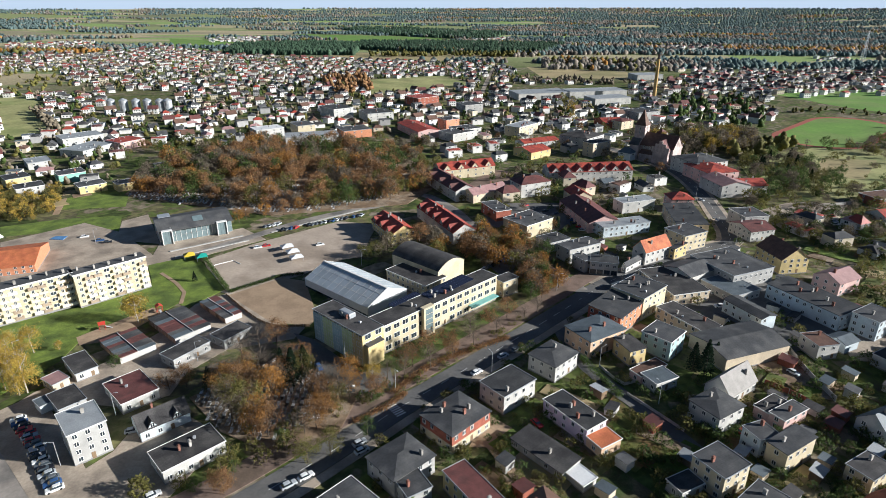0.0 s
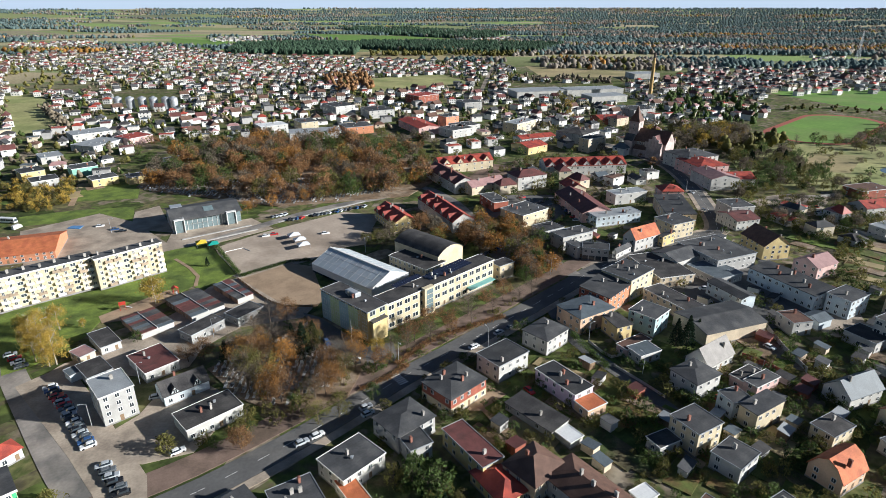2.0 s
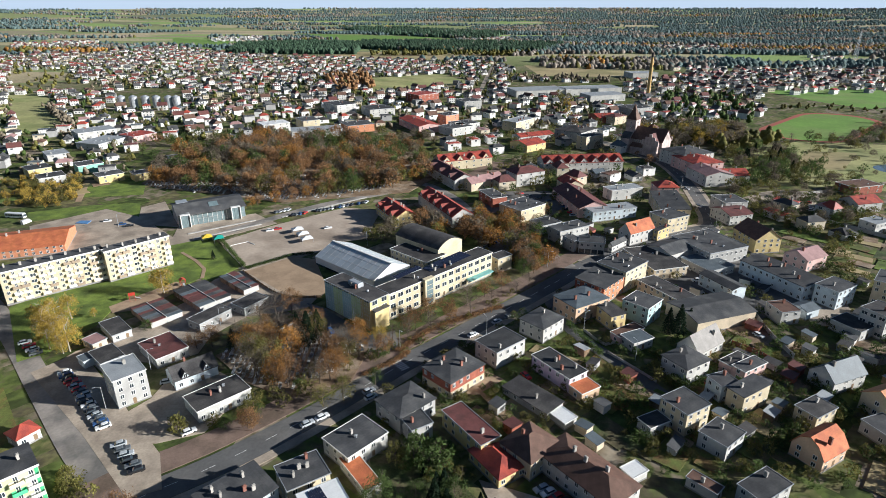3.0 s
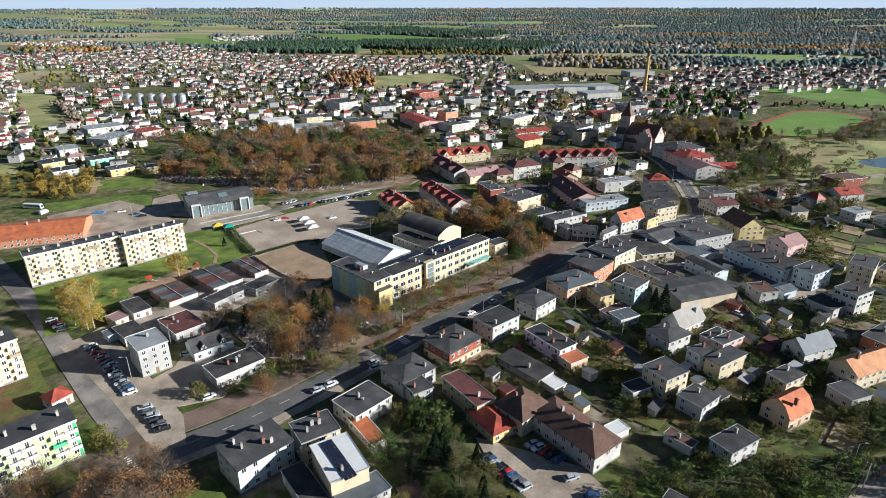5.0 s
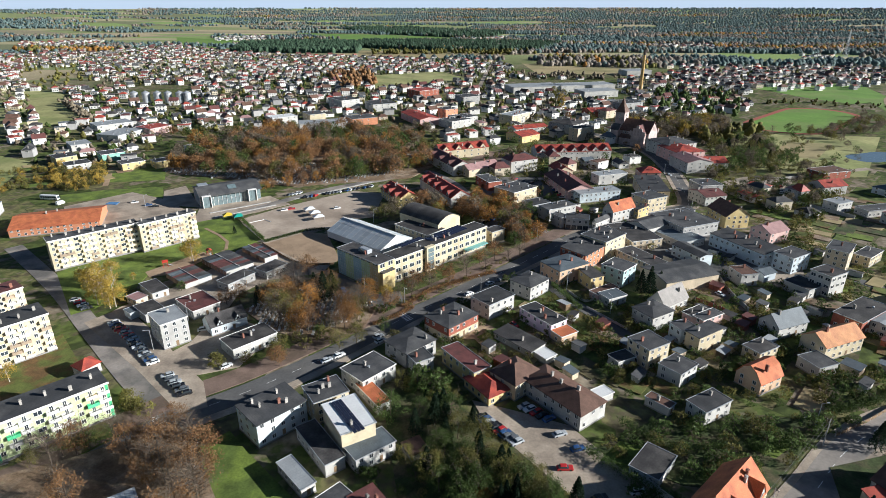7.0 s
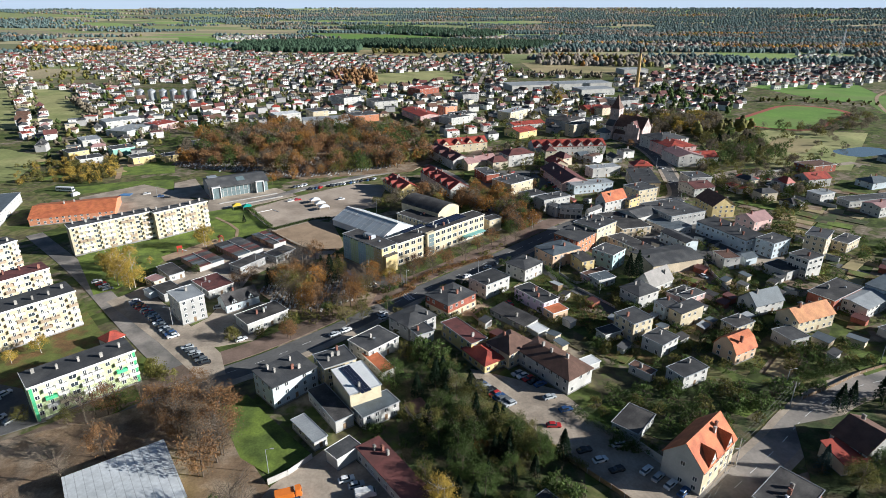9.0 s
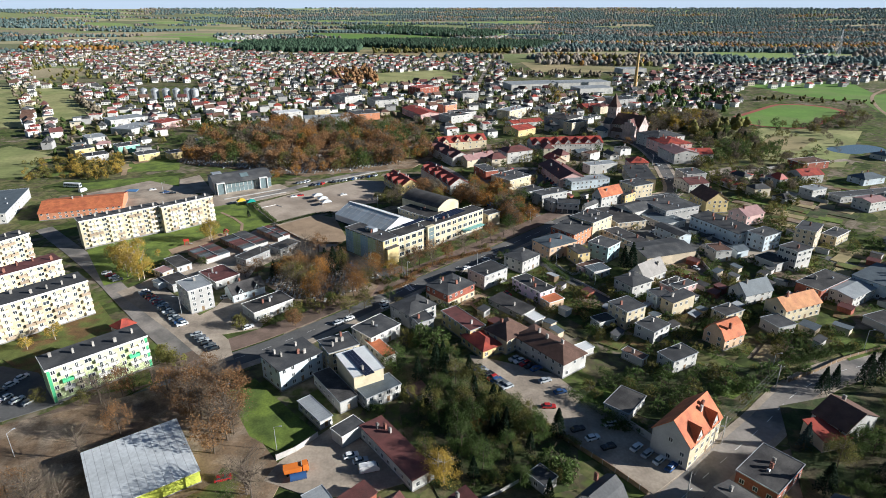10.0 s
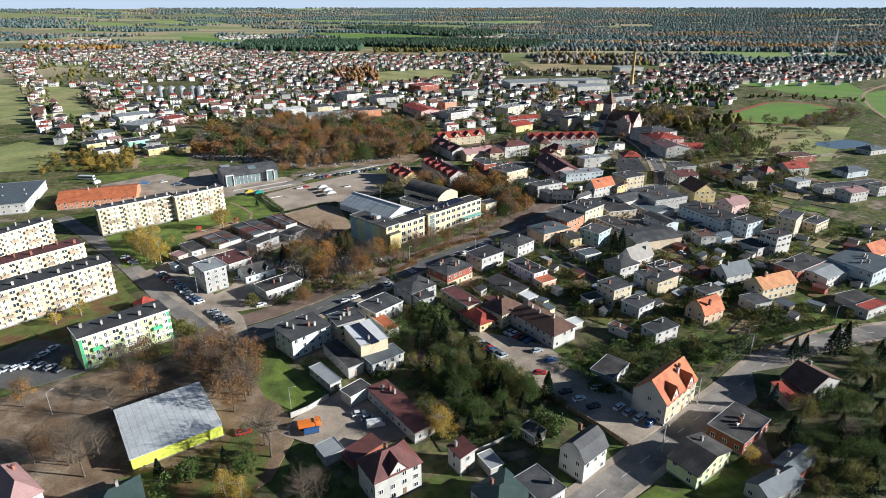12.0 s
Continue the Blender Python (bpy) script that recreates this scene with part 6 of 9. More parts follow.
building("terrace_house", 102.2, 408.2, -82.9, 18.4, 59.9, 7, "gable_y", 4.0, "white", "red", gables=(1, 7, 6.0, 3.6), group='red-roofed terraces', cols=[3, 14, 8, 3], label="white plastered terrace house with pitched red tiled roof", category="house")
building("townhouse", 56.6, 370.2, -65.0, 14.1, 22.3, 9, "hip", 3.0, "white", "darkred", label="white plastered townhouse with hipped maroon sheet roof", category="house")
building("house", 80.8, 505.2, -64.9, 14.8, 35.0, 6, "gable_y", 2.0, "white", "red", label="white plastered house with pitched red tiled roof", category="house")
building("house", 72.2, 473.2, -52.4, 20.2, 22.2, 6, "gable_y", 2.5, "yellow", "red", label="yellow plastered house with pitched red tiled roof", category="house")
building("villa", 121.2, 514.2, -42.9, 27.1, 28.7, 9, "hip", 3.0, "grey", "dark", label="grey plastered villa with hipped black felt roof", category="house")
building("apartment_block", 125.4, 476.6, -54.0, 10.5, 21.8, 11, "flat", 0.0, "beige", "bitumen", label="beige plastered apartment block with flat grey felt roof", category="apartment block")
building("townhouse", 74.3, 559.8, -41.0, 16.2, 31.4, 9, "flat", 0.0, "cream", "lightgrey", label="cream plastered townhouse with flat light grey roof", category="house")
building("apartment_block", 5.3, 585.4, -56.6, 15.7, 15.3, 10, "flat", 0.0, "coral", "bitumen", label="coral plastered apartment block with flat grey felt roof", category="apartment block")
building("townhouse", 12.4, 538.0, -51.7, 21.0, 25.3, 7, "flat", 0.0, "white", "bitumen", label="white plastered townhouse with flat grey felt roof", category="house")
building("townhouse", -23.8, 562.5, -64.2, 50.8, 21.7, 7, "gable_x", 2.0, "pink", "red", label="pink plastered townhouse with pitched red tiled roof", category="house")
building("villa", 177.5, 588.2, -54.8, 13.0, 17.9, 8, "hip", 2.0, "beige", "darkred", label="beige plastered villa with hipped maroon sheet roof", category="house")
building("house", 167.4, 599.3, -79.0, 24.6, 21.3, 6, "gable_y", 2.5, "brick", "red", label="red brick house with pitched red tiled roof", category="house")
building("townhouse", 187.4, 423.8, -68.9, 26.1, 28.2, 10, "hip", 3.0, "white", "bitumen", label="white plastered townhouse with hipped grey felt roof", category="house")
building("townhouse", 187.7, 403.8, -75.7, 28.3, 23.6, 8.5, "hip", 3.0, "pink", "red", label="pink plastered townhouse with hipped red tiled roof", category="house")
building("townhouse", 184.2, 372.8, -81.0, 24.8, 20.0, 8, "gable_x", 2.5, "white", "mauve", label="white plastered townhouse with pitched mauve sheet roof", category="house")
building("house", 199.8, 374.3, -84.5, 14.9, 18.7, 6, "gable_y", 3.0, "white", "red", label="white plastered house with pitched red tiled roof", category="house")
building("townhouse", 168.8, 308.7, -80.9, 15.1, 14.1, 8, "flat", 0.0, "grey", "bitumen", label="grey plastered townhouse with flat grey felt roof", category="house")
building("townhouse", 163.9, 293.9, -73.9, 16.0, 15.0, 6, "gable_y", 2.0, "white", "darkred", label="white plastered townhouse with pitched maroon sheet roof", category="house")
building("townhouse", 158.8, 254.5, -81.1, 17.9, 13.8, 7.6, "gable_x", 5.0, "yellow", "brown", label="yellow plastered townhouse with pitched brown tiled roof", category="house")
building("house", 170.4, 231.3, -62.7, 11.6, 14.5, 6, "gable_y", 3.0, "pink", "mauve", label="pink plastered house with pitched mauve sheet roof", category="house")
building("apartment_block", 147.4, 210.4, -64.6, 30.6, 12.4, 7, "shed", 1.0, "paleblue", "bitumen", chim=6, label="pale blue apartment block with sloping grey felt roof", category="apartment block")
building("apartment_block", 161.2, 193.9, -59.7, 9.3, 13.4, 8, "flat", 0.0, "paleblue", "bitumen", label="pale blue apartment block with flat grey felt roof", category="apartment block")
building("warehouse", 119.0, 203.0, -66.5, 17.6, 7.7, 6, "gable_x", 0.9, "paleblue", "bitumen", chim=0, label="pale blue warehouse with pitched grey felt roof", category="warehouse")
building("hall", 104.5, 180.0, -70.7, 17.6, 27.5, 5.5, "gable_y", 1.6, "beige", "bitumen", win=False, chim=0, label="beige plastered hall with pitched grey felt roof", category="hall")
building("hall", 110.4, 240.3, -58.5, 14.0, 17.7, 6, "gable_y", 2.0, "white", "bitumen", win=False, chim=0, label="white plastered hall with pitched grey felt roof", category="hall")
building("warehouse", 98.7, 228.9, -75.0, 26.0, 17.0, 5, "flat", 0.0, "beige", "dark", chim=1, label="beige plastered warehouse with flat black felt roof", category="warehouse")
building("warehouse", 93.0, 197.0, -61.2, 22.3, 9.4, 5, "flat", 0.0, "beige", "dark", chim=2, label="beige plastered warehouse with flat black felt roof", category="warehouse")
building("townhouse", 130.4, 244.3, -66.9, 24.8, 24.0, 7, "flat", 0.0, "grey", "bitumen", label="grey plastered townhouse with flat grey felt roof", category="house")
building("warehouse", 122.5, 226.4, -64.7, 17.2, 15.1, 4, "flat", 0.0, "grey", "slate", chim=0, label="grey plastered warehouse with flat blue-grey sheet roof", category="warehouse")
building("house", 132.6, 179.6, -79.9, 8.9, 8.1, 5.6, "flat", 0.0, "white", "brown", label="white plastered house with flat brown tiled roof", category="house")
building("shed", 143.4, 183.1, -64.9, 7.0, 7.5, 4, "gable_y", 1.2, "paleblue", "slate", win=False, chim=0, label="pale blue shed with pitched blue-grey sheet roof", category="shed")
# ---- detached houses south of the side street ----
building("garage", 70.0, 160.6, -64.2, 6.8, 9.0, 3.6, "flat", 0.0, "white", "slate", chim=0, label="white plastered garage with flat blue-grey sheet roof", category="garage")
building("shed", 68.1, 165.7, -57.1, 4.7, 12.6, 3.2, "flat", 0.0, "pink", "brown", chim=0, label="pink plastered shed with flat brown tiled roof", category="shed")
building("villa", 80.5, 142.7, -58.9, 10.0, 11.4, 6.6, "hip", 1.1, "white", "bitumen", label="white plastered villa with hipped grey felt roof", category="house")
building("house", 91.4, 156.8, -54.6, 8.5, 15.1, 4, "gable_y", 5.0, "white", "tan", label="white plastered house with pitched pale tiled roof", category="house")
building("apartment_house", 70.6, 117.7, -60.2, 9.5, 9.8, 7.8, "flat", 0.0, "cream", "bitumen", label="cream plastered apartment house with flat grey felt roof", category="house")
building("apartment_house", 93.4, 126.3, -61.3, 5.9, 12.0, 6.8, "shed", 0.8, "cream", "bitumen", label="cream plastered apartment house with sloping grey felt roof", category="house")
building("house", 87.5, 130.7, -69.6, 6.2, 6.8, 6.2, "flat", 0.0, "paleblue", "bitumen", label="pale blue house with flat grey felt roof", category="house")
building("house", 101.3, 141.5, -60.1, 4.7, 11.3, 4.5, "flat", 0.0, "pink", "bitumen", label="pink plastered house with flat grey felt roof", category="house")
building("shed", 98.2, 145.3, -57.8, 4.5, 10.2, 4, "flat", 0.0, "pink", "dark", chim=2, label="pink plastered shed with flat black felt roof", category="shed")
building("house", 38.2, 140.9, -54.8, 17.1, 8.0, 5.4, "flat", 0.0, "lilac", "bitumen", chim=4, label="lilac plastered house with flat grey felt roof", category="house")
building("annex", 44.6, 131.0, -58.8, 5.7, 7.5, 3.5, "flat", 0.0, "peach", "orange", chim=0, label="peach plastered annex with flat orange tiled roof", category="house")
building("house", 20.1, 153.8, -49.4, 10.4, 14.0, 6.4, "flat", 0.0, "white", "bitumen", label="white plastered house with flat grey felt roof", category="house")
building("tenement", 3.5, 138.4, -45.9, 12.9, 15.5, 6.4, "hip", 1.2, "brick", "bitumen", chim=4, lower='cream', label="red brick tenement with hipped grey felt roof", category="house")
building("tenement", -11.1, 121.5, -47.2, 11.5, 13.5, 5.8, "hip", 1.3, "grey", "bitumen", label="grey plastered tenement with low hipped grey felt roof", category="house")
building("tenement", -7.7, 113.1, -58.6, 7.7, 6.6, 5, "flat", 0.0, "grey", "bitumen", label="grey plastered tenement with flat grey felt roof", category="house")
building("house", 7.8, 110.5, -55.1, 17.9, 6.7, 5.8, "flat", 0.0, "yellow", "darkred", label="yellow plastered house with flat maroon sheet roof", category="house")
building("house", 14.4, 99.6, -56.1, 12.8, 9.0, 3.5, "hip", 2.0, "yellow", "red", chim=0, label="yellow plastered house with hipped red tiled roof", category="house")
building("office_building", 36.7, 93.5, -52.5, 24.1, 11.3, 5.6, "hip", 2.3, "white", "brown", chim=4, label="long white office building with hipped brown roof", category="office")
building("office_wing", 23.5, 102.6, -48.4, 10.8, 12.1, 6, "hip", 3.0, "cream", "brown", label="cream plastered office wing with hipped brown tiled roof", category="office")
building("house", -24.0, 106.2, -43.6, 11.0, 13.7, 5, "flat", 0.0, "white", "bitumen", label="white plastered house with flat grey felt roof", category="house")
building("tenement", -49.1, 83.3, -44.8, 11.4, 15.8, 7.8, "shed_y", 0.6, "paleblue", "bitumen", chim=5, label="pale blue tenement with sloping grey felt roof", category="house")
building("tenement", -34.8, 90.2, -57.4, 9.5, 10.8, 7.8, "flat", 0.0, "cream", "bitumen", chim=4, label="cream plastered tenement with flat grey felt roof", category="house")
building("hall", -26.0, 77.2, -59.3, 14.5, 9.9, 9, "flat", 0.0, "cream", "white", win=False, chim=1, label="tall cream hall with white membrane roof", category="hall")
building("annex", -19.6, 70.4, -52.7, 7.0, 12.2, 4.5, "flat", 0.0, "white", "slate", chim=0, label="white plastered annex with flat blue-grey sheet roof", category="house")
building("garage", -33.3, 71.8, -53.5, 18.3, 5.7, 4, "flat", 0.0, "white", "dark", chim=0, label="white plastered garage with flat black felt roof", category="garage")
building("garage", -37.5, 61.4, -48.1, 12.6, 4.0, 3, "flat", 0.0, "white", "lightgrey", chim=0, label="white plastered garage with flat light grey roof", category="garage")
building("workshop", -12.2, 44.1, -52.2, 25.1, 6.9, 4, "shed_y", 0.5, "white", "darkred", chim=3, label="white plastered workshop with sloping maroon sheet roof", category="workshop")
building("shed", -26.3, 52.2, -44.1, 5.0, 7.7, 4, "flat", 0.0, "white", "bitumen", chim=0, win=False, label="white plastered shed with flat grey felt roof", category="shed")
building("house", -12.8, 16.7, -56.8, 9.2, 13.0, 8, "hip", 4.0, "white", "darkred", gables=(1, 1, 5.5, 3.6), label="white plastered house with hipped maroon sheet roof", category="house")
building("house", 5.4, 23.5, -55.1, 5.6, 4.6, 6, "shed", 1.0, "white", "darkred", label="white plastered house with sloping maroon sheet roof", category="house")
building("house", 14.4, 8.0, -54.9, 9.6, 10.8, 7, "hip", 2.0, "white", "greenroof", label="white plastered house with hipped dark green sheet roof", category="house")
building("house", 23.7, 10.1, -53.4, 9.5, 7.7, 7, "flat", 0.0, "white", "bitumen", label="white plastered house with flat grey felt roof", category="house")
building("townhouse", 37.3, 23.2, -49.6, 7.7, 9.7, 7, "gambrel_y", 4.0, "white", "bitumen", label="white plastered townhouse with gambrel grey felt roof", category="house")
building("shed", 25.7, 34.6, -49.8, 5.6, 4.8, 3, "flat", 0.0, "grey", "bitumen", chim=0, label="grey plastered shed with flat grey felt roof", category="shed")
building("tenement", 67.5, 49.3, -47.8, 10.6, 18.1, 8, "gable_y", 5.5, "white", "orange", side='cream', gables=(1, 2, 4.2, 3.8), label="white plastered tenement with pitched orange tiled roof", category="house")
building("house", 84.2, 36.1, -50.4, 10.1, 15.2, 4, "flat", 0.0, "brick", "dark", chim=2, label="red brick house with flat black felt roof", category="house")
building("house", 67.9, 23.3, -53.2, 8.5, 15.6, 4.5, "gable_x", 2.2, "mint", "dark", label="mint plastered house with pitched black felt roof", category="house")
building("house", 115.3, 55.7, -63.0, 9.5, 14.9, 5.5, "gable_x", 3.5, "grey", "brown", label="grey plastered house with pitched brown tiled roof", category="house")
building("house", 107.3, 50.6, -77.4, 7.8, 8.6, 4, "shed_y", 1.2, "beige", "red", chim=0, label="beige plastered house with sloping red tiled roof", category="house")
building("shed", 92.1, 21.5, -55.5, 5.8, 12.2, 4, "gable_y", 1.2, "brick", "slate", label="red brick shed with pitched blue-grey sheet roof", category="shed")
building("house", 82.8, 13.9, -63.0, 6.5, 12.6, 4, "gable_y", 2.0, "grey", "slate", label="grey plastered house with pitched blue-grey sheet roof", category="house")
building("villa", 79.5, 88.3, -60.0, 6.7, 11.6, 5, "flat", 0.0, "white", "bitumen", label="white plastered villa with flat grey felt roof", category="house")
building("house", 77.3, 107.5, -52.3, 8.1, 9.7, 5, "flat", 0.0, "white", "bitumen", label="white plastered house with flat grey felt roof", category="house")
building("house", 102.0, 103.5, -61.2, 8.8, 10.8, 4.6, "gambrel_y", 4.5, "peach", "orange", label="peach plastered house with gambrel orange tiled roof", category="house")
building("house", 109.8, 118.6, -61.4, 6.6, 9.8, 5, "flat", 0.0, "cream", "dark", label="cream plastered house with flat black felt roof", category="house")
building("villa", 137.8, 124.0, -67.9, 9.6, 19.0, 6.0, "gable_y", 3.4, "cream", "apricot", label="cream plastered villa with plain apricot tiled roof", category="house")
building("annex", 125.7, 111.5, -70.0, 8.2, 8.4, 4, "flat", 0.0, "white", "bitumen", chim=0, label="white plastered annex with flat grey felt roof", category="house")
building("house", 127.7, 137.2, -67.8, 8.8, 14.7, 5, "gable_y", 4.0, "white", "slate", label="white plastered house with pitched blue-grey sheet roof", category="house")
building("apartment_house", 163.5, 170.2, -62.0, 9.0, 11.0, 9.6, "flat", 0.0, "white", "dark", storeys=3, wide=True, label="white plastered three-storey apartment house with black flat roof", category="house")
building("annex", 153.7, 169.6, -62.0, 11.0, 10.0, 4.2, "flat", 0.0, "white", "dark", chim=0, label="low white annex with flat black felt roof", category="house")
building("warehouse", 168.5, 138.0, -58.3, 12.7, 18.2, 5, "gable_y", 1.0, "white", "lightgrey", chim=0, label="white plastered warehouse with pitched light grey roof", category="warehouse")
building("warehouse", 160.5, 142.6, -57.6, 10.2, 22.8, 6, "flat", 0.0, "brick", "dark", chim=2, label="red brick warehouse with flat black felt roof", category="warehouse")
building("office_building", 188.0, 142.8, -59.1, 19.0, 20.0, 7, "shed", 1.0, "paleblue", "slate", label="pale blue office building with sloping blue-grey sheet roof", category="office")
building("garage", 169.0, 106.4, -63.7, 4.9, 13.2, 4, "flat", 0.0, "white", "red", chim=0, label="white plastered garage with flat red tiled roof", category="garage")
building("shed", 168.5, 114.6, -68.2, 9.8, 11.4, 3, "flat", 0.0, "white", "dark", win=False, chim=0, label="white plastered shed with flat black felt roof", category="shed")
building("villa", 201.3, 155.8, -63.2, 10.0, 13.4, 7, "gable_y", 4.0, "beige", "orange", gables=(0, 1, 5.0, 3.6), label="beige plastered villa with pitched orange tiled roof", category="house")
building("villa", 183.6, 194.9, -42.6, 9.0, 14.0, 10.5, "flat", 0.0, "beige", "bitumen", label="beige plastered villa with flat grey felt roof", category="house")
building("villa", 201.9, 201.0, -53.3, 6.9, 15.0, 5, "flat", 0.0, "cream", "bitumen", label="cream plastered villa with flat grey felt roof", category="house")
building("villa", 249.8, 313.1, -75.6, 13.0, 17.9, 6, "gable_y", 3.0, "white", "red", label="white plastered villa with pitched red tiled roof", category="house")
building("villa", 289.6, 309.4, -69.9, 12.1, 19.8, 4.5, "hip", 2.5, "paleblue", "slate", label="pale blue villa with hipped blue-grey sheet roof", category="house")
building("villa", 349.8, 376.6, -67.5, 12.3, 19.0, 4, "hip", 2.5, "white", "slate", label="white plastered villa with hipped blue-grey sheet roof", category="house")
building("workshop_row", 264.7, 273.0, -76.0, 9.0, 46.0, 4.0, "flat", 0.0, "white", "bitumen", chim=0, label="long low white workshop row with flat grey roof", category="workshop")
building("house", 234.0, 276.8, -66.0, 9.0, 13.0, 6.0, "flat", 0.0, "white", "lightgrey", label="white plastered house with flat light grey roof", category="house")
building("house", 254.2, 253.1, -68.0, 11.0, 15.0, 6.5, "gable_y", 1.2, "white", "mauve", label="white plastered house with low mauve sheet roof", category="house")
building("house", 278.8, 264.6, -68.0, 9.0, 12.0, 6.0, "flat", 0.0, "white", "bitumen", label="white plastered house with flat grey felt roof", category="house")
building("warehouse", 273.2, 350.4, -73.1, 14.5, 23.9, 5, "flat", 0.0, "brick", "brown", chim=0, label="red brick warehouse with flat brown tiled roof", category="warehouse")
building("shed", 27.7, 127.5, -48.7, 17.9, 7.6, 3, "shed", 0.5, "grey", "dark", chim=1, label="grey plastered shed with sloping black felt roof", category="shed")
building("shed", 35.6, 118.4, -54.0, 6.1, 5.0, 2.2, "flat", 0.0, "white", "white", chim=0, win=False, label="white plastered shed with flat white roof", category="shed")
building("annex", -21.4, 95.0, -54.0, 13.9, 4.6, 3.2, "flat", 0.0, "white", "orange", chim=0, label="white plastered annex with flat terracotta tiled roof", category="house")
building("shed", -7.4, 72.0, -60.9, 5.9, 5.1, 2.4, "shed", 0.3, "grey", "brown", chim=0, win=False, label="grey plastered shed with sloping brown tiled roof", category="shed")
building("garage", 55.5, 65.4, -41.6, 7.8, 11.3, 3, "flat", 0.0, "white", "dark", chim=0, label="white plastered garage with flat black felt roof", category="garage")
building("garage", 66.1, 91.1, -47.8, 7.8, 3.5, 3, "flat", 0.0, "white", "brown", chim=1, label="white plastered garage with flat brown tiled roof", category="garage")
building("shed", 61.2, 115.1, -63.9, 5.1, 7.4, 3.2, "flat", 0.0, "white", "dark", chim=0, label="white plastered shed with flat black felt roof", category="shed")
building("shed", 49.9, 96.1, -59.6, 4.2, 5.3, 2.5, "flat", 0.0, "white", "white", chim=0, win=False, label="white plastered shed with flat white roof", category="shed")
building("garage", -30.0, 27.1, -51.9, 5.7, 5.3, 3, "flat", 0.0, "grey", "lightgrey", chim=0, win=False, label="grey plastered garage with flat light grey roof", category="garage")
building("shed", -21.3, 27.6, -46.8, 5.3, 9.9, 2.6, "shed", 0.4, "brick", "darkred", chim=0, win=False, label="red brick shed with sloping maroon sheet roof", category="shed")
building("shed", 13.0, 22.6, -60.6, 6.0, 3.7, 3, "flat", 0.0, "grey", "lightgrey", chim=0, win=False, label="grey plastered shed with flat light grey roof", category="shed")
# ---- apartment blocks and garages ----
apartment_block(-166.4, 206.2, -48.9, 7.5, 38.3, 14.5, "cream", "bitumen", 5)
apartment_block(-139.8, 224.8, -45.4, 6.2, 27.8, 14.5, "cream", "bitumen", 5)
apartment_block(-205.7, 161.9, -29.6, 9.0, 36.0, 14.5, "cream", "bitumen", 5)
apartment_block(-175.9, 133.1, -40.5, 9.4, 39.4, 14.5, "cream", "darkred", 5)
apartment_block(-157.2, 111.5, -43.2, 11.6, 46.2, 14.5, "cream", "bitumen", 5)
apartment_block(-111.7, 81.2, -46.2, 10.4, 29.1, 12, "mint", "bitumen", 4)
building("supermarket", -212.7, 253.4, -69.3, 29.0, 42.5, 4.5, "gable_y", 3.0, "orangebrick", "orange", chim=2, label="orange brick supermarket with orange pitched roof", category="shop")
building("sales_hall", -263.6, 247.8, 20.3, 25.7, 51.0, 6, "flat", 0.0, "white", "slate", chim=0, label="white plastered sales hall with flat blue-grey sheet roof", category="hall")
building("sports_shop", -78.0, 38.0, -54.2, 23.5, 23.5, 4.2, "shed_y", 0.6, "lime", "ribbed", win=False, chim=0, label="lime yellow hall with ribbed white metal roof", category="hall")
building("house", -103.0, 10.2, -36.2, 15.3, 6.9, 6.5, "hip", 4.0, "white", "mauve", label="white plastered house with hipped mauve sheet roof", category="house")
building("house", -78.1, 9.6, -57.3, 8.3, 10.8, 4, "hip", 2.5, "white", "greenroof", label="white plastered house with hipped dark green sheet roof", category="house")
building("office_building", -99.4, 131.5, -46.9, 12.0, 9.4, 10, "flat", 0.0, "white", "lightgrey", chim=1, side="grey", label="white office building with a grey face and flat light roof", category="office")
building("house", -82.8, 140.9, -48.8, 8.6, 13.8, 4, "gable_y", 3.0, "paleblue", "dark", gables=(1, 2, 2.4, 2.0), label="pale blue house with pitched black felt roof", category="house")
building("clinic", -69.2, 126.6, -46.1, 10.0, 16.7, 4.2, "flat", 0.0, "white", "dark", chim=3, cols=[1, 6, 3, 1], label="white plastered clinic with flat black felt roof", category="office")
building("garage", -98.3, 154.7, -43.4, 15.0, 11.0, 3.6, "flat", 0.0, "white", "darkred", chim=1, label="white plastered garage with flat maroon sheet roof", category="garage")
building("garage", -90.2, 177.3, -32.9, 7.4, 14.4, 3.6, "flat", 0.0, "grey", "dark", chim=0, label="grey plastered garage with flat black felt roof", category="garage")
building("garage", -78.1, 188.8, -34.1, 7.9, 11.9, 3.6, "flat", 0.0, "grey", "dark", chim=0, label="grey plastered garage with flat black felt roof", category="garage")
building("garage", -122.6, 169.1, -44.3, 13.7, 6.7, 3, "flat", 0.0, "white", "dark", chim=0, label="white plastered garage with flat black felt roof", category="garage")
building("garage", -115.5, 149.5, -42.3, 10.9, 7.5, 3.5, "flat", 0.0, "grey", "dark", chim=0, label="grey plastered garage with flat black felt roof", category="garage")
building("kiosk", -122.0, 148.0, -38.4, 5.0, 3.2, 3, "flat", 0.0, "paleblue", "slate", chim=0, label="pale blue kiosk with flat blue-grey sheet roof", category="kiosk")
building("shed", -125.6, 160.3, -32.4, 6.7, 5.1, 2.8, "flat", 0.0, "beige", "mauve", chim=0, label="beige plastered shed with flat mauve sheet roof", category="shed")
building("kiosk", -118.6, 110.4, -30.6, 5.9, 6.1, 3.5, "hip", 2.2, "white", "red", chim=0, label="white plastered kiosk with hipped red tiled roof", category="kiosk")
garage_row(-113.5, 182.9, -41.7, 18.0, 12.3, 8)
garage_row(-101.1, 197.8, -41.7, 22.4, 13.7, 8)
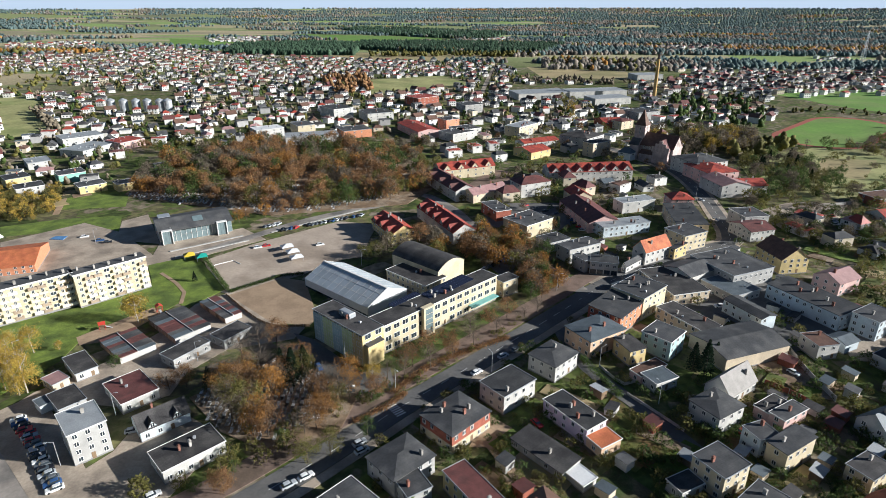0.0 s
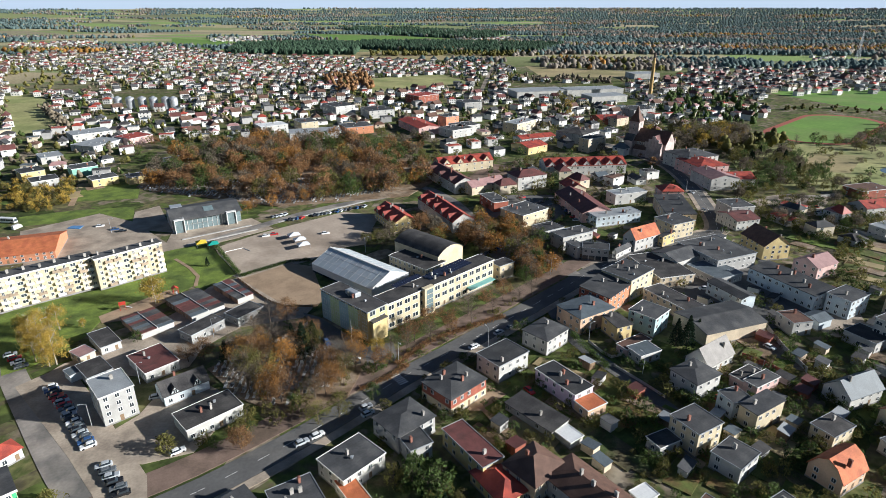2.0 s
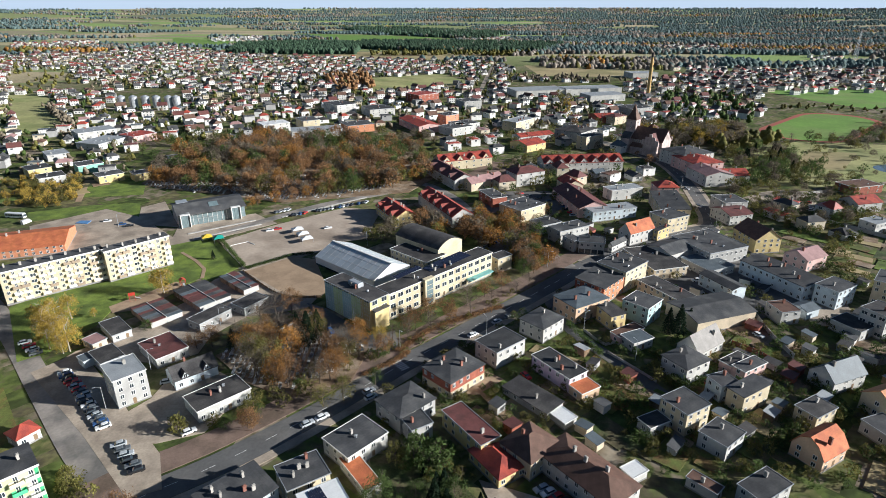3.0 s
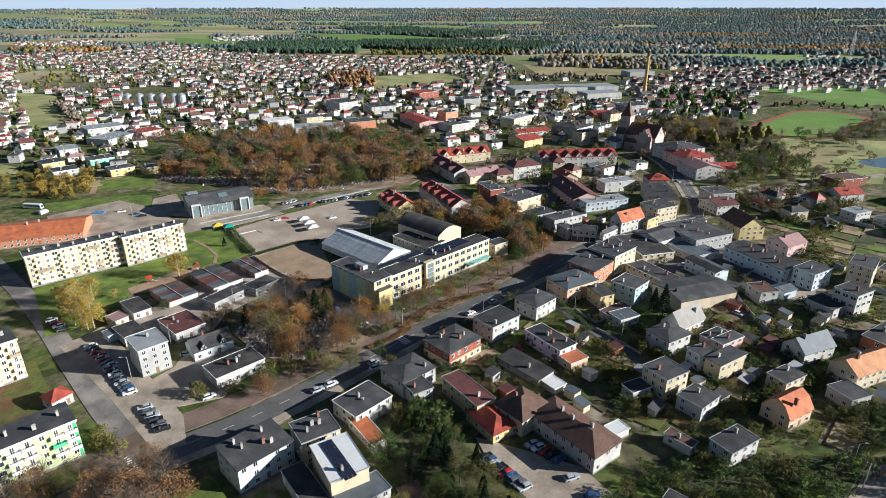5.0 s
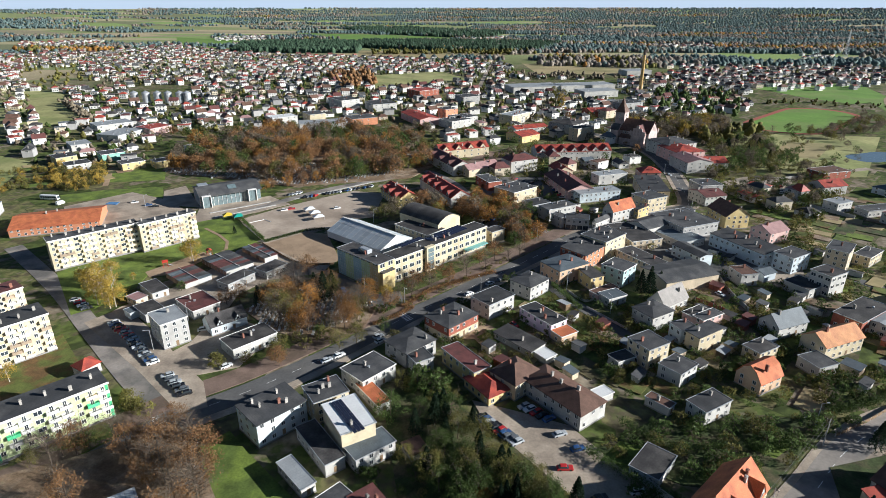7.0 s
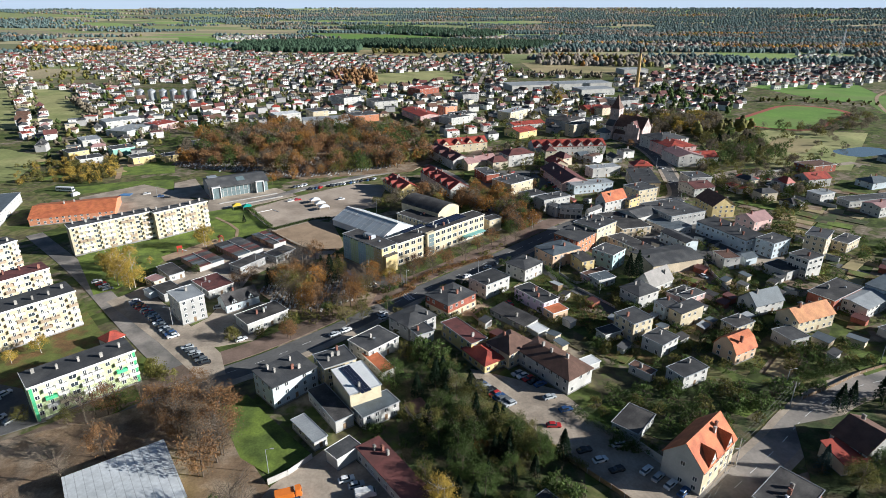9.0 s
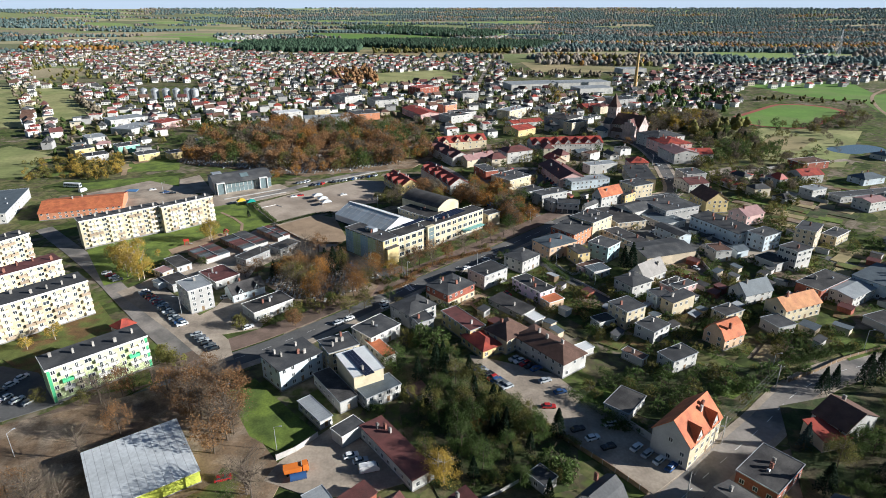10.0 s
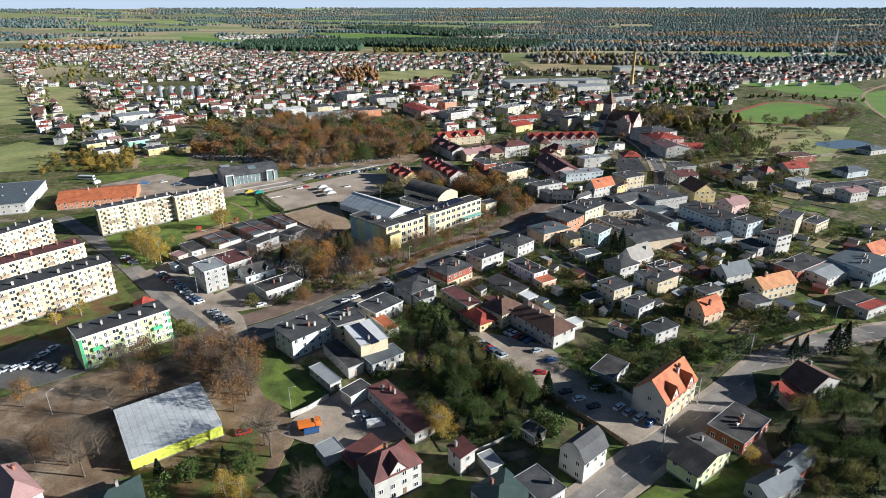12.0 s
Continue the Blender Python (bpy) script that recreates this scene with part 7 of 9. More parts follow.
garage_row(-89.4, 209.6, -42.8, 20.5, 7.0, 8)
# ---- school, sports hall, marquee, culture centre ----
school_wing = building("school_wing", -34.1, 183.8, -42.8, 27.8, 9.2, 12, "flat", 0.0, "yellow", "dark", storeys=4, cols=[7, 2, 4, 2], wide="school", chim=2, front='yellow', label="green and yellow four-storey school wing with black flat roof", category="school")
facade_bands(school_wing, 27.8, 9.2, 11.6)
school = building("school", -2.3, 202.7, -46.0, 8.5, 59.7, 11, "flat", 0.0, "cream", "dark", storeys=3, cols=[3, 15, 3, 3], wide="school", chim=5, label="long cream three-storey school with black flat roof", category="school")
stair_tower(school, 8.5, 59.7, 11.9)
building("school_entrance", 26.7, 227.1, -51.8, 6.1, 8.6, 7, "flat", 0.0, "cream", "dark", chim=0, label="cream school entrance block with flat roof", category="school")
building("sports_hall", -7.0, 247.2, -41.8, 28.5, 17.3, 8.2, "arch_x", 3.2, "cream", "dark", win=False, chim=0, label="cream school sports hall with black barrel roof", category="sports hall")
building("school_link", -11.9, 234.7, -43.0, 24.2, 13.0, 5.5, "flat", 0.0, "cream", "dark", chim=1, label="low cream school link with black flat roof", category="school")
marquee(-37.7, 227.3, -41.5, 40.6, 22.1)
culture_centre(-135.1, 299.6, -58.6, 21.2, 36.1)
# ---- landmarks ----
church(158.5, 470.0, -42)
silo(-379.9, 687.5, 4.6, 12.5)
silo(-365.6, 687.5, 4.6, 12.5)
silo(-351.2, 687.4, 4.6, 12.5)
silo(-338.2, 687.4, 4.6, 12.5)
silo(-323.9, 687.3, 4.6, 12.5)
silo(-314.8, 687.3, 4.6, 12.5)
chimney_stack(273.0, 781.3, 55)
mast(848.1, 1249.5, 62)
building("factory_hall", 126.2, 792.4, -76.0, 36.6, 71.1, 8, "flat", 0.0, "white", "lightgrey", chim=0, cols=[2, 10, 2, 1], storeys=1, label="white plastered factory hall with flat light grey roof", category="factory")
building("factory_hall", 199.6, 805.6, -76.9, 32.3, 81.4, 8, "flat", 0.0, "white", "lightgrey", chim=0, cols=[2, 10, 2, 1], storeys=1, label="white plastered factory hall with flat light grey roof", category="factory")
building("factory_hall", 202.7, 744.2, -73.4, 27.8, 49.2, 8, "flat", 0.0, "white", "lightgrey", chim=0, cols=[2, 10, 2, 1], storeys=1, label="white plastered factory hall with flat light grey roof", category="factory")
building("factory_hall", 328.6, 993.3, -79.8, 32.8, 44.0, 8, "flat", 0.0, "white", "lightgrey", chim=0, cols=[2, 10, 2, 1], storeys=1, label="white plastered factory hall with flat light grey roof", category="factory")
building("townhouse", -117.5, 525.9, -73.5, 18.7, 45.9, 7, "flat", 0.0, "white", "lightgrey", chim=1, label="white plastered townhouse with flat light grey roof", category="house")
building("townhouse", -163.3, 549.3, -55.9, 17.8, 25.9, 8, "flat", 0.0, "white", "white", chim=1, label="white plastered townhouse with flat white roof", category="house")
building("townhouse", -134.8, 568.7, -56.4, 20.9, 17.2, 8, "flat", 0.0, "cream", "bitumen", chim=1, label="cream plastered townhouse with flat grey felt roof", category="house")
building("townhouse", -83.0, 551.5, -62.4, 21.8, 26.6, 7, "flat", 0.0, "orangebrick", "bitumen", chim=1, label="orange brick townhouse with flat grey felt roof", category="house")
building("townhouse", -116.8, 656.0, -51.7, 32.0, 23.9, 10, "flat", 0.0, "white", "bitumen", chim=1, label="white plastered townhouse with flat grey felt roof", category="house")
building("townhouse", -72.0, 640.4, -63.7, 29.1, 28.8, 8, "flat", 0.0, "white", "bitumen", chim=1, label="white plastered townhouse with flat grey felt roof", category="house")
building("townhouse", -325.2, 526.6, -46.3, 24.2, 32.5, 6, "flat", 0.0, "white", "lightgrey", chim=1, label="white plastered townhouse with flat light grey roof", category="house")
building("townhouse", -296.0, 486.0, -16.0, 23.9, 32.4, 5, "flat", 0.0, "white", "lightgrey", chim=1, label="white plastered townhouse with flat light grey roof", category="house")
building("townhouse", -308.6, 440.1, -48.1, 18.5, 15.2, 5, "flat", 0.0, "white", "lightgrey", chim=1, label="white plastered townhouse with flat light grey roof", category="house")
building("townhouse", -261.3, 402.1, -48.2, 15.0, 16.7, 6, "flat", 0.0, "green", "bitumen", chim=1, label="green plastered townhouse with flat grey felt roof", category="house")
building("townhouse", -271.1, 372.3, -49.0, 14.0, 16.0, 5, "flat", 0.0, "white", "bitumen", chim=1, label="white plastered townhouse with flat grey felt roof", category="house")
building("townhouse", -233.3, 376.8, -47.3, 13.1, 16.2, 5, "flat", 0.0, "yellow", "bitumen", chim=1, label="yellow plastered townhouse with flat grey felt roof", category="house")
building("townhouse", -212.9, 380.1, -46.8, 10.1, 10.7, 5, "flat", 0.0, "yellow", "bitumen", chim=1, label="yellow plastered townhouse with flat grey felt roof", category="house")
building("townhouse", -275.3, 507.5, -30.5, 22.3, 22.4, 6, "flat", 0.0, "pink", "red", chim=1, label="pink plastered townhouse with flat red tiled roof", category="house")
building("townhouse", -204.5, 427.8, -48.2, 13.4, 14.8, 5, "flat", 0.0, "white", "bitumen", chim=1, label="white plastered townhouse with flat grey felt roof", category="house")
building("townhouse", -291.9, 390.6, -43.4, 15.4, 14.5, 6, "flat", 0.0, "yellow", "bitumen", chim=1, label="yellow plastered townhouse with flat grey felt roof", category="house")
building("townhouse", -26.3, 743.0, -50.5, 28.4, 31.6, 9, "flat", 0.0, "brick", "red", chim=1, label="red brick townhouse with flat red tiled roof", category="house")
building("townhouse", 20.5, 555.2, -58.1, 19.5, 23.8, 7, "flat", 0.0, "white", "bitumen", chim=1, label="white plastered townhouse with flat grey felt roof", category="house")
building("townhouse", 71.5, 560.2, -59.3, 18.8, 19.6, 6, "flat", 0.0, "white", "bitumen", chim=1, label="white plastered townhouse with flat grey felt roof", category="house")
building("townhouse", 30.0, 685.4, -64.7, 24.3, 22.4, 9, "flat", 0.0, "grey", "bitumen", chim=1, label="grey plastered townhouse with flat grey felt roof", category="house")
building("townhouse", 213.2, 642.8, -65.7, 24.6, 28.6, 8, "flat", 0.0, "grey", "bitumen", chim=1, label="grey plastered townhouse with flat grey felt roof", category="house")
# ---- sheds ----
small_sheds([(10.8, 112.8), (19.9, 146.5), (42.3, 174.1), (62.0, 154.9), (115.6, 157.8), (170.6, 188.8), (121.5, 112.7), (67.2, 99.7)], 26, 71)
small_sheds([(48.5, 104.5), (86.2, 181.0), (165.2, 214.9), (260.1, 196.9), (177.3, 87.4), (107.2, 87.5)], 30, 72)
small_sheds([(59.1, 261.9), (117.4, 372.6), (147.6, 275.9), (156.1, 205.9), (124.7, 181.2), (82.8, 189.0)], 16, 73)
# ---- cars ----
car_row(-126.7, 142.7, -113.3, 130.6, 9, 38, 1, 0.0)
car_row(-112.6, 129.0, -99.2, 115.5, 9, 38, 2, 0.05)
car_row(-90.9, 107.9, -81.1, 98.0, 6, 30, 3, 0.0)
car_row(-152.3, 161.9, -143.9, 154.6, 4, 38, 4)
car_row(11.7, 86.5, 21.0, 75.7, 10, 30, 5)
car_row(25.0, 91.6, 31.6, 85.7, 5, 30, 6)
car_row(33.7, 78.9, 37.6, 72.9, 2, 20, 7)
car_row(39.1, 55.4, 46.2, 47.8, 3, 20, 8)
car_row(53.9, 47.8, 60.8, 40.0, 4, 40, 9)
car_row(49.4, 57.5, 50.2, 56.9, 1, 10, 10)
car_row(-87.8, 302.1, -47.6, 326.2, 20, 70, 11)
car_row(-98.5, 307.4, -90.5, 312.9, 5, 70, 12)
car_row(27.6, 234.0, 38.3, 248.9, 2, 40, 13)
car_row(-46.9, 174.2, -42.2, 170.1, 2, 120, 14)
car_row(-36.5, 159.5, -29.9, 158.0, 3, 120, 15)
car_row(18.7, 250.1, 28.9, 260.6, 5, 60, 16)
car_row(228.9, 332.7, 219.7, 310.4, 6, 0, 17)
car_row(28.8, 291.8, 41.8, 276.1, 6, 60, 18)
car_row(50.5, 343.6, 70.8, 323.0, 5, 30, 19)
car_row(74.0, 323.0, 76.0, 301.8, 5, 10, 20)
car_row(-135.6, 69.7, -126.9, 68.0, 3, 60, 21)
car_row(-145.4, 67.4, -140.3, 69.7, 3, 60, 22)
car_row(-139.6, 73.1, -137.6, 81.0, 3, 60, 23)
car_row(116.2, 225.7, 109.3, 201.5, 3, 10, 24)
car_row(54.9, 195.1, 53.7, 160.9, 3, -50, 25)
car_row(-190.5, 292.2, -174.2, 284.2, 4, 20, 26)
car(11.2, 167.0, 38, "white")
car(21.0, 176.9, 38, "silver")
car(25.9, 181.0, 38, "grey")
car(-23.6, 132.6, 38, "silver")
car(-36.0, 119.8, 38, "white")
car(-39.8, 116.8, 38, "silver")
car(-30.4, 158.0, 60, "white")
car(-94.2, 277.1, 20, "white")
car(-90.5, 279.4, 20, "red")
car(-63.3, 280.9, 20, "white")
car(118.4, 175.0, -60, "van")
car(117.4, 166.6, -60, "white")
car(-24.5, 44.5, 20, "white")
car(-21.7, 42.6, 20, "silver")
car(-18.9, 39.4, 15, "van")
car(27.6, 140.8, -60, "red")
car(86.8, 137.3, 20, "red")
car(32.6, 65.6, 0, "red")
car(-90.1, 137.7, 20, "silver")
car(-84.9, 136.0, 20, "black")
car(-22.6, 129.5, 38, "white")
car(-56.4, 36.2, 20, "red")
car(-73.3, 113.3, 38, "white")
car(162.1, 354.5, -60, "silver")
car(155.5, 318.0, -60, "white")
tank_truck(-38.0, 38.9, 18)
gazebo(-78.5, 274.1, 30, 6, 4)
gazebo(-74.1, 267.6, 30, 6, 4)
gazebo(-70.6, 260.7, 30, 6, 4)
street_lamp(-103.0, 124.2, 200)
street_lamp(-186.8, 220.3, 200)
street_lamp(-147.5, 173.9, 30)
street_lamp(-115.8, 44.5, 60)
street_lamp(-98.9, 145.3, 0)
street_lamp(-85.2, 174.2, 0)
street_lamp(-33.3, 170.7, 100)
street_lamp(16.3, 167.3, 120)
street_lamp(-15.3, 157.9, -60)
street_lamp(66.8, 150.6, 120)
street_lamp(53.3, 170.6, 30)
street_lamp(49.1, 228.5, 0)
street_lamp(-65.8, 66.3, 0)
street_lamp(-38.6, 255.4, 0)
street_lamp(-141.9, 284.1, 0)
street_lamp(-179.3, 282.6, 0)
street_lamp(74.2, 47.0, 0)
street_lamp(109.1, 82.9, 0)
street_lamp(149.5, 97.7, 0)
street_lamp(-45.3, 47.1, 0)
street_lamp(147.6, 275.9, 0)
street_lamp(158.6, 354.5, 90)


def utility_pole(x, y, rot):
    base = empty("utility_pole", pose(x, y, 0, 0, 0, rot), "concrete utility pole with a crossarm", "utility pole", "utility poles")
    part_me("pole", tri_mesh("pole", *tube(None, (0, 0, 0), (0, 0, 9.5), 0.19, 0.12, 8), CONCRETE), base)
    part_me("crossarm", boxes("crossarm", DARKMETAL, (-0.9, -0.05, 9.0, 0.9, 0.05, 9.12)), base)
    for k in (-0.8, 0.0, 0.8):
        part_me("insulator", stack("insulator", TRIM, (0.05, 0.05, 9.12), (0.07, 0.07, 9.25), (0.04, 0.04, 9.35)), base, pose(k, 0, 0))


def wires(a, b, rot):
    """Three sagging cables between two poles."""
    r = radians(rot)
    for k in (-0.8, 0.0, 0.8):
        p, q = (Vector((u[0] + k * math.cos(r), u[1] + k * math.sin(r), 9.3)) for u in (a, b))
        rings = []
        for i in range(13):
            e = p.lerp(q, i / 12)
            e.z -= 4.0 * (i / 12) * (1 - i / 12)
            rings.append([(e.x + 0.03 * math.cos(c), e.y, e.z + 0.03 * math.sin(c)) for c in (0.0, 1.57, 3.14, 4.71)])
        tagged(new("overhead_cable", loft("overhead_cable", DARKMETAL, rings)), "thin dark overhead cable hung between poles", "cable")


POLES = [(106.1, 74.4), (78.1, 49.5), (60.4, 28.9)]
for spot in POLES:
    utility_pole(*spot, -45)
for a, b in zip(POLES, POLES[1:]):
    wires(a, b, -45)
gazebo(-123.2, 263.2, 30, 5, 4, mat("yellow_canvas", (0.62, 0.45, 0.04), 0.7, spread=0.1), "yellow")
gazebo(-116.6, 261.7, 30, 5, 4, mat("teal_canvas", (0.03, 0.30, 0.24), 0.7, spread=0.1), "teal")


def coach(x, y, rot):
    base = empty("coach", pose(x, y, 0.1, 0, 0, rot), "white coach parked on paving", "bus")
    part_me("body", loft("body", PAINTS["white"], [car_ring(-5.9, 5.9, 1.2, 0.35), car_ring(-6, 6, 1.25, 0.9), car_ring(-6, 5.95, 1.25, 2.3), car_ring(-5.9, 5.75, 1.2, 3.0, 0.3)]), base)
    for k in range(7):
        for sy in (-1.24, 1.24):
            part_me("side_window", boxes("side_window", GLASS, (-5.3 + k * 1.55, sy - 0.04, 1.5, -3.95 + k * 1.55, sy + 0.04, 2.4)), base)
    part_me("windscreen", boxes("windscreen", GLASS, (5.9, -1.05, 1.2, 6.03, 1.05, 2.5)), base)
    for sx in (-3.6, 3.8):
        for sy in (-1.1, 1.1):
            part_me("wheel", WHEEL, base, pose(sx, sy, 0.45, 0, 0, 90) @ Matrix.Scale(1.4, 4))


coach(-246.8, 298.5, -8)
car(-235.0, 289.5, 75, "van")


def climbing_frame(x, y, rot):
    """Playground frame: four posts, two rails, a deck and a chute."""
    red = mat("red_playground_paint", (0.45, 0.05, 0.03), 0.5, spread=0.1)
    base = empty("climbing_frame", pose(x, y, 0.1, 0, 0, rot), "red painted climbing frame with a chute on sand", "play equipment")
    for sx in (-1, 1):
        for sy in (-1, 1):
            part_me("post", boxes("post", red, (sx - 0.07, sy - 0.07, 0, sx + 0.07, sy + 0.07, 2.8)), base)
    part_me("deck", boxes("deck", WOOD, (-1, -1, 1.3, 1, 1, 1.42)), base)
    part_me("roof", extrude([(1.3, 2.7), (0, 3.5), (-1.3, 2.7), (-1.3, 2.6), (0, 3.38), (1.3, 2.6)], 2.5, "roof", red), base)
    part_me("chute", boxes("chute", STEEL, (0, -0.35, -0.04, 2.6, 0.35, 0.04)), base, pose(1.0, 0, 1.35, 0, 30, 0))


climbing_frame(-129.6, 195.8, 30)
climbing_frame(-114.2, 209.9, -50)
sheet("parking_bay", [(-207.1, 288.6), (-206.5, 293.0), (-200.2, 293.0), (-199.7, 287.7)], 0.34, mat("blue_bay_paint", (0.10, 0.22, 0.42), 0.8, spread=0.2), "blue painted parking bay", "road marking")
# ---- solar panels, walls and fences ----
solar_array(-26.0, 75.9, 9.3, -56.3, 9, 3, "blue-black solar panels on the white hall roof")
solar_array(-14.6, 198.9, 11.3, -43.0, 2, 13, "blue-black solar panels on the school roof")
solar_array(-3.4, 204.9, 11.3, -42.9, 3, 9, "blue-black solar panels on the school roof")
solar_array(4.1, 212.4, 11.3, -43.2, 4, 16, "blue-black solar panels on the school roof")
fence("concrete_wall", [(123.8, 184.2), (121.8, 165.6), (122.2, 151.4)], 2.2, CONCRETE, "grey concrete panel wall")
fence("brick_wall", [(104.7, 160.9), (109.9, 155.7), (113.2, 150.6)], 2.0, WALL["brick"], "red brick boundary wall")
fence("concrete_wall", [(-44.4, 43.2), (-40.0, 46.3), (-34.9, 52.6)], 2.0, CONCRETE, "pale concrete panel wall")
fence("cemetery_wall", [(-74.4, 158.0), (-66.2, 163.6), (-57.7, 174.2), (-51.9, 183.3)], 1.8, CONCRETE, "pale plastered cemetery wall")
fence("garden_wall", [(53.3, 170.6), (59.0, 160.3), (66.5, 164.7)], 1.2, CONCRETE, "white garden wall")
fence("garden_fence", [(58.4, 154.9), (65.0, 145.2), (69.8, 137.5)], 1.2, CONCRETE, "pale concrete garden fence")
fence("garden_fence", [(111.8, 78.1), (126.5, 85.2), (138.4, 91.5), (157.9, 99.0)], 1.4, WOOD, "brown panel garden fence")
fence("car_park_fence", [(31.8, 54.0), (43.1, 41.8), (51.7, 31.0)], 1.6, WOOD, "brown wooden car park fence")
fence("garden_wall", [(7.7, 27.7), (14.1, 31.1), (20.0, 35.2)], 1.4, CONCRETE, "pale concrete garden wall")
fence("pitch_fence", [(-92.4, 224.4), (-68.8, 200.0), (-51.3, 198.2)], 1.2, WOOD, "low wooden pitch fence")
fence("boundary_wall", [(214.7, 292.9), (225.3, 276.9), (235.7, 262.0)], 2.2, CONCRETE, "long pale concrete boundary wall")
fence("yard_wall", [(49.8, 63.7), (54.5, 56.4), (58.9, 50.1)], 2.8, CONCRETE, "tall grey concrete yard wall")
fence("boundary_wall", [(216.1, 345.6), (231.9, 342.2), (247.4, 345.6)], 2.0, CONCRETE, "pale concrete wall beside the road")
hedge([(-118.0, 265.6), (-104.9, 246.0), (-93.4, 228.7)], 2.0, 2.2, 61)
hedge([(-91.4, 227.1), (-83.3, 234.2), (-73.0, 242.9), (-64.4, 244.7)], 1.6, 1.4, 62)
hedge([(48.2, 174.1), (52.7, 160.9), (55.3, 153.5)], 2.0, 2.5, 63)
hedge([(17.2, 71.2), (31.8, 54.6), (37.8, 48.4)], 2.0, 2.0, 64, "drybush")
hedge([(40.2, 71.2), (50.7, 59.3), (58.3, 54.0)], 2.5, 3.0, 65)
hedge([(52.5, 83.1), (61.8, 73.0), (77.3, 73.0)], 2.5, 3.2, 66)
hedge([(115.6, 87.7), (130.1, 91.7), (149.4, 99.3)], 2.2, 2.6, 67)
hedge([(-15.6, 156.5), (-3.4, 172.0), (12.3, 182.2), (23.6, 189.3)], 2.4, 1.2, 68, "rust")
hedge([(-26.0, 142.0), (-17.5, 148.9), (-12.3, 155.5)], 2.0, 1.0, 69, "rust")
# ---- graves ----
gravestones([(-204.9, 367.2), (-147.2, 386.2), (-85.8, 386.1), (-30.7, 366.8), (-63.1, 340.6), (-101.5, 330.3), (-191.8, 358.8)], 900, 5)
gravestones([(-78.2, 153.6), (-58.8, 170.8), (-43.3, 165.8), (-33.5, 158.0), (-38.0, 144.0), (-50.5, 134.1), (-65.1, 138.9)], 420, 6)
# ---- trees ----
wood([(-206.8, 367.2), (-215.4, 456.1), (-147.3, 501.0), (-64.9, 500.7), (-17.0, 446.7), (-7.1, 379.3), (-22.6, 351.5), (-63.7, 343.8), (-102.6, 334.4), (-192.9, 361.2)], 250, ['russet', 'russet', 'brown', 'orange', 'olive', 'green', 'brown', 'russet'], 10, 16, 1, 1.2, "park_trees", "dense autumn trees, russet, brown and olive", "trees")
row([(-67.9, 348.3), (-47.9, 357.3), (-16.5, 378.0)], 6, ['willow'], 9, 11, 2)
row([(-117.2, 316.6), (-94.3, 328.2), (-70.4, 342.8)], 8, ['orange', 'olive', 'russet'], 8, 10, 3)
grove([(-80.5, 155.1), (-59.2, 172.5), (-43.0, 169.1), (-26.2, 158.0), (-30.6, 140.1), (-49.9, 131.8), (-65.1, 138.9)], 30, ['russet', 'olive', 'brown', 'olive', 'russet', 'orange', 'brown'], 8, 13, 4, 1.2)
plant("spruce", -48.8, 161.0, 14, np.random.default_rng(5280))
plant("spruce", -53.2, 164.2, 12, np.random.default_rng(5190))
plant("spruce", -46.1, 165.8, 12, np.random.default_rng(5195))
plant("spruce", -75.0, 158.0, 9, np.random.default_rng(5202))
plant("olive", -58.0, 142.7, 15, np.random.default_rng(5655))
plant("russet", -50.0, 135.3, 13, np.random.default_rng(5900))
plant("brown", -63.4, 144.0, 14, np.random.default_rng(5590))
plant("russet", -83.2, 159.5, 9, np.random.default_rng(5125))
plant("russet", -88.1, 158.0, 8, np.random.default_rng(5130))
plant("brown", -67.2, 158.0, 12, np.random.default_rng(5245))
plant("brown", -65.7, 181.4, 12, np.random.default_rng(4800))
plant("brown", -69.5, 174.2, 11, np.random.default_rng(4910))
plant("russet", -60.6, 185.2, 11, np.random.default_rng(4760))
plant("yellow", -23.1, 162.6, 8, np.random.default_rng(5385))
plant("brown", -10.5, 170.7, 8, np.random.default_rng(5280))
plant("green", -21.9, 136.4, 7, np.random.default_rng(6040))
plant("olive", -36.6, 125.1, 8, np.random.default_rng(6285))
plant("olive", -31.0, 128.4, 9, np.random.default_rng(6220))
plant("green", -45.1, 131.7, 6, np.random.default_rng(6030))
plant("green", -55.4, 122.0, 4, np.random.default_rng(6260))
plant("russet", -56.8, 115.1, 8, np.random.default_rng(6480))
plant("green", -63.3, 115.1, 4, np.random.default_rng(6435))
plant("green", -111.9, 170.8, 5, np.random.default_rng(4755))
plant("yellow", -118.5, 200.9, 13, np.random.default_rng(4249))
plant("yellow", -121.1, 204.0, 9, np.random.default_rng(4195))
plant("yellow", -145.6, 179.7, 11, np.random.default_rng(4435))
plant("yellow", -150.0, 174.3, 12, np.random.default_rng(4500))
plant("yellow", -145.1, 174.3, 8, np.random.default_rng(4525))
plant("yellow", -142.3, 164.3, 12, np.random.default_rng(4715))
plant("yellow", -140.9, 158.1, 11, np.random.default_rng(4840))
plant("yellow", -134.4, 155.1, 10, np.random.default_rng(4935))
plant("yellow", -137.7, 181.5, 4, np.random.default_rng(4445))
plant("spruce", -111.0, 238.3, 5, np.random.default_rng(3831))
plant("spruce", 86.9, 165.6, 14, np.random.default_rng(5900))
plant("spruce", 84.4, 168.9, 11, np.random.default_rng(5810))
plant("spruce", 94.3, 174.0, 8, np.random.default_rng(5745))
plant("spruce", 49.3, 298.4, 8, np.random.default_rng(3829))
plant("spruce", 95.3, 322.9, 9, np.random.default_rng(3770))
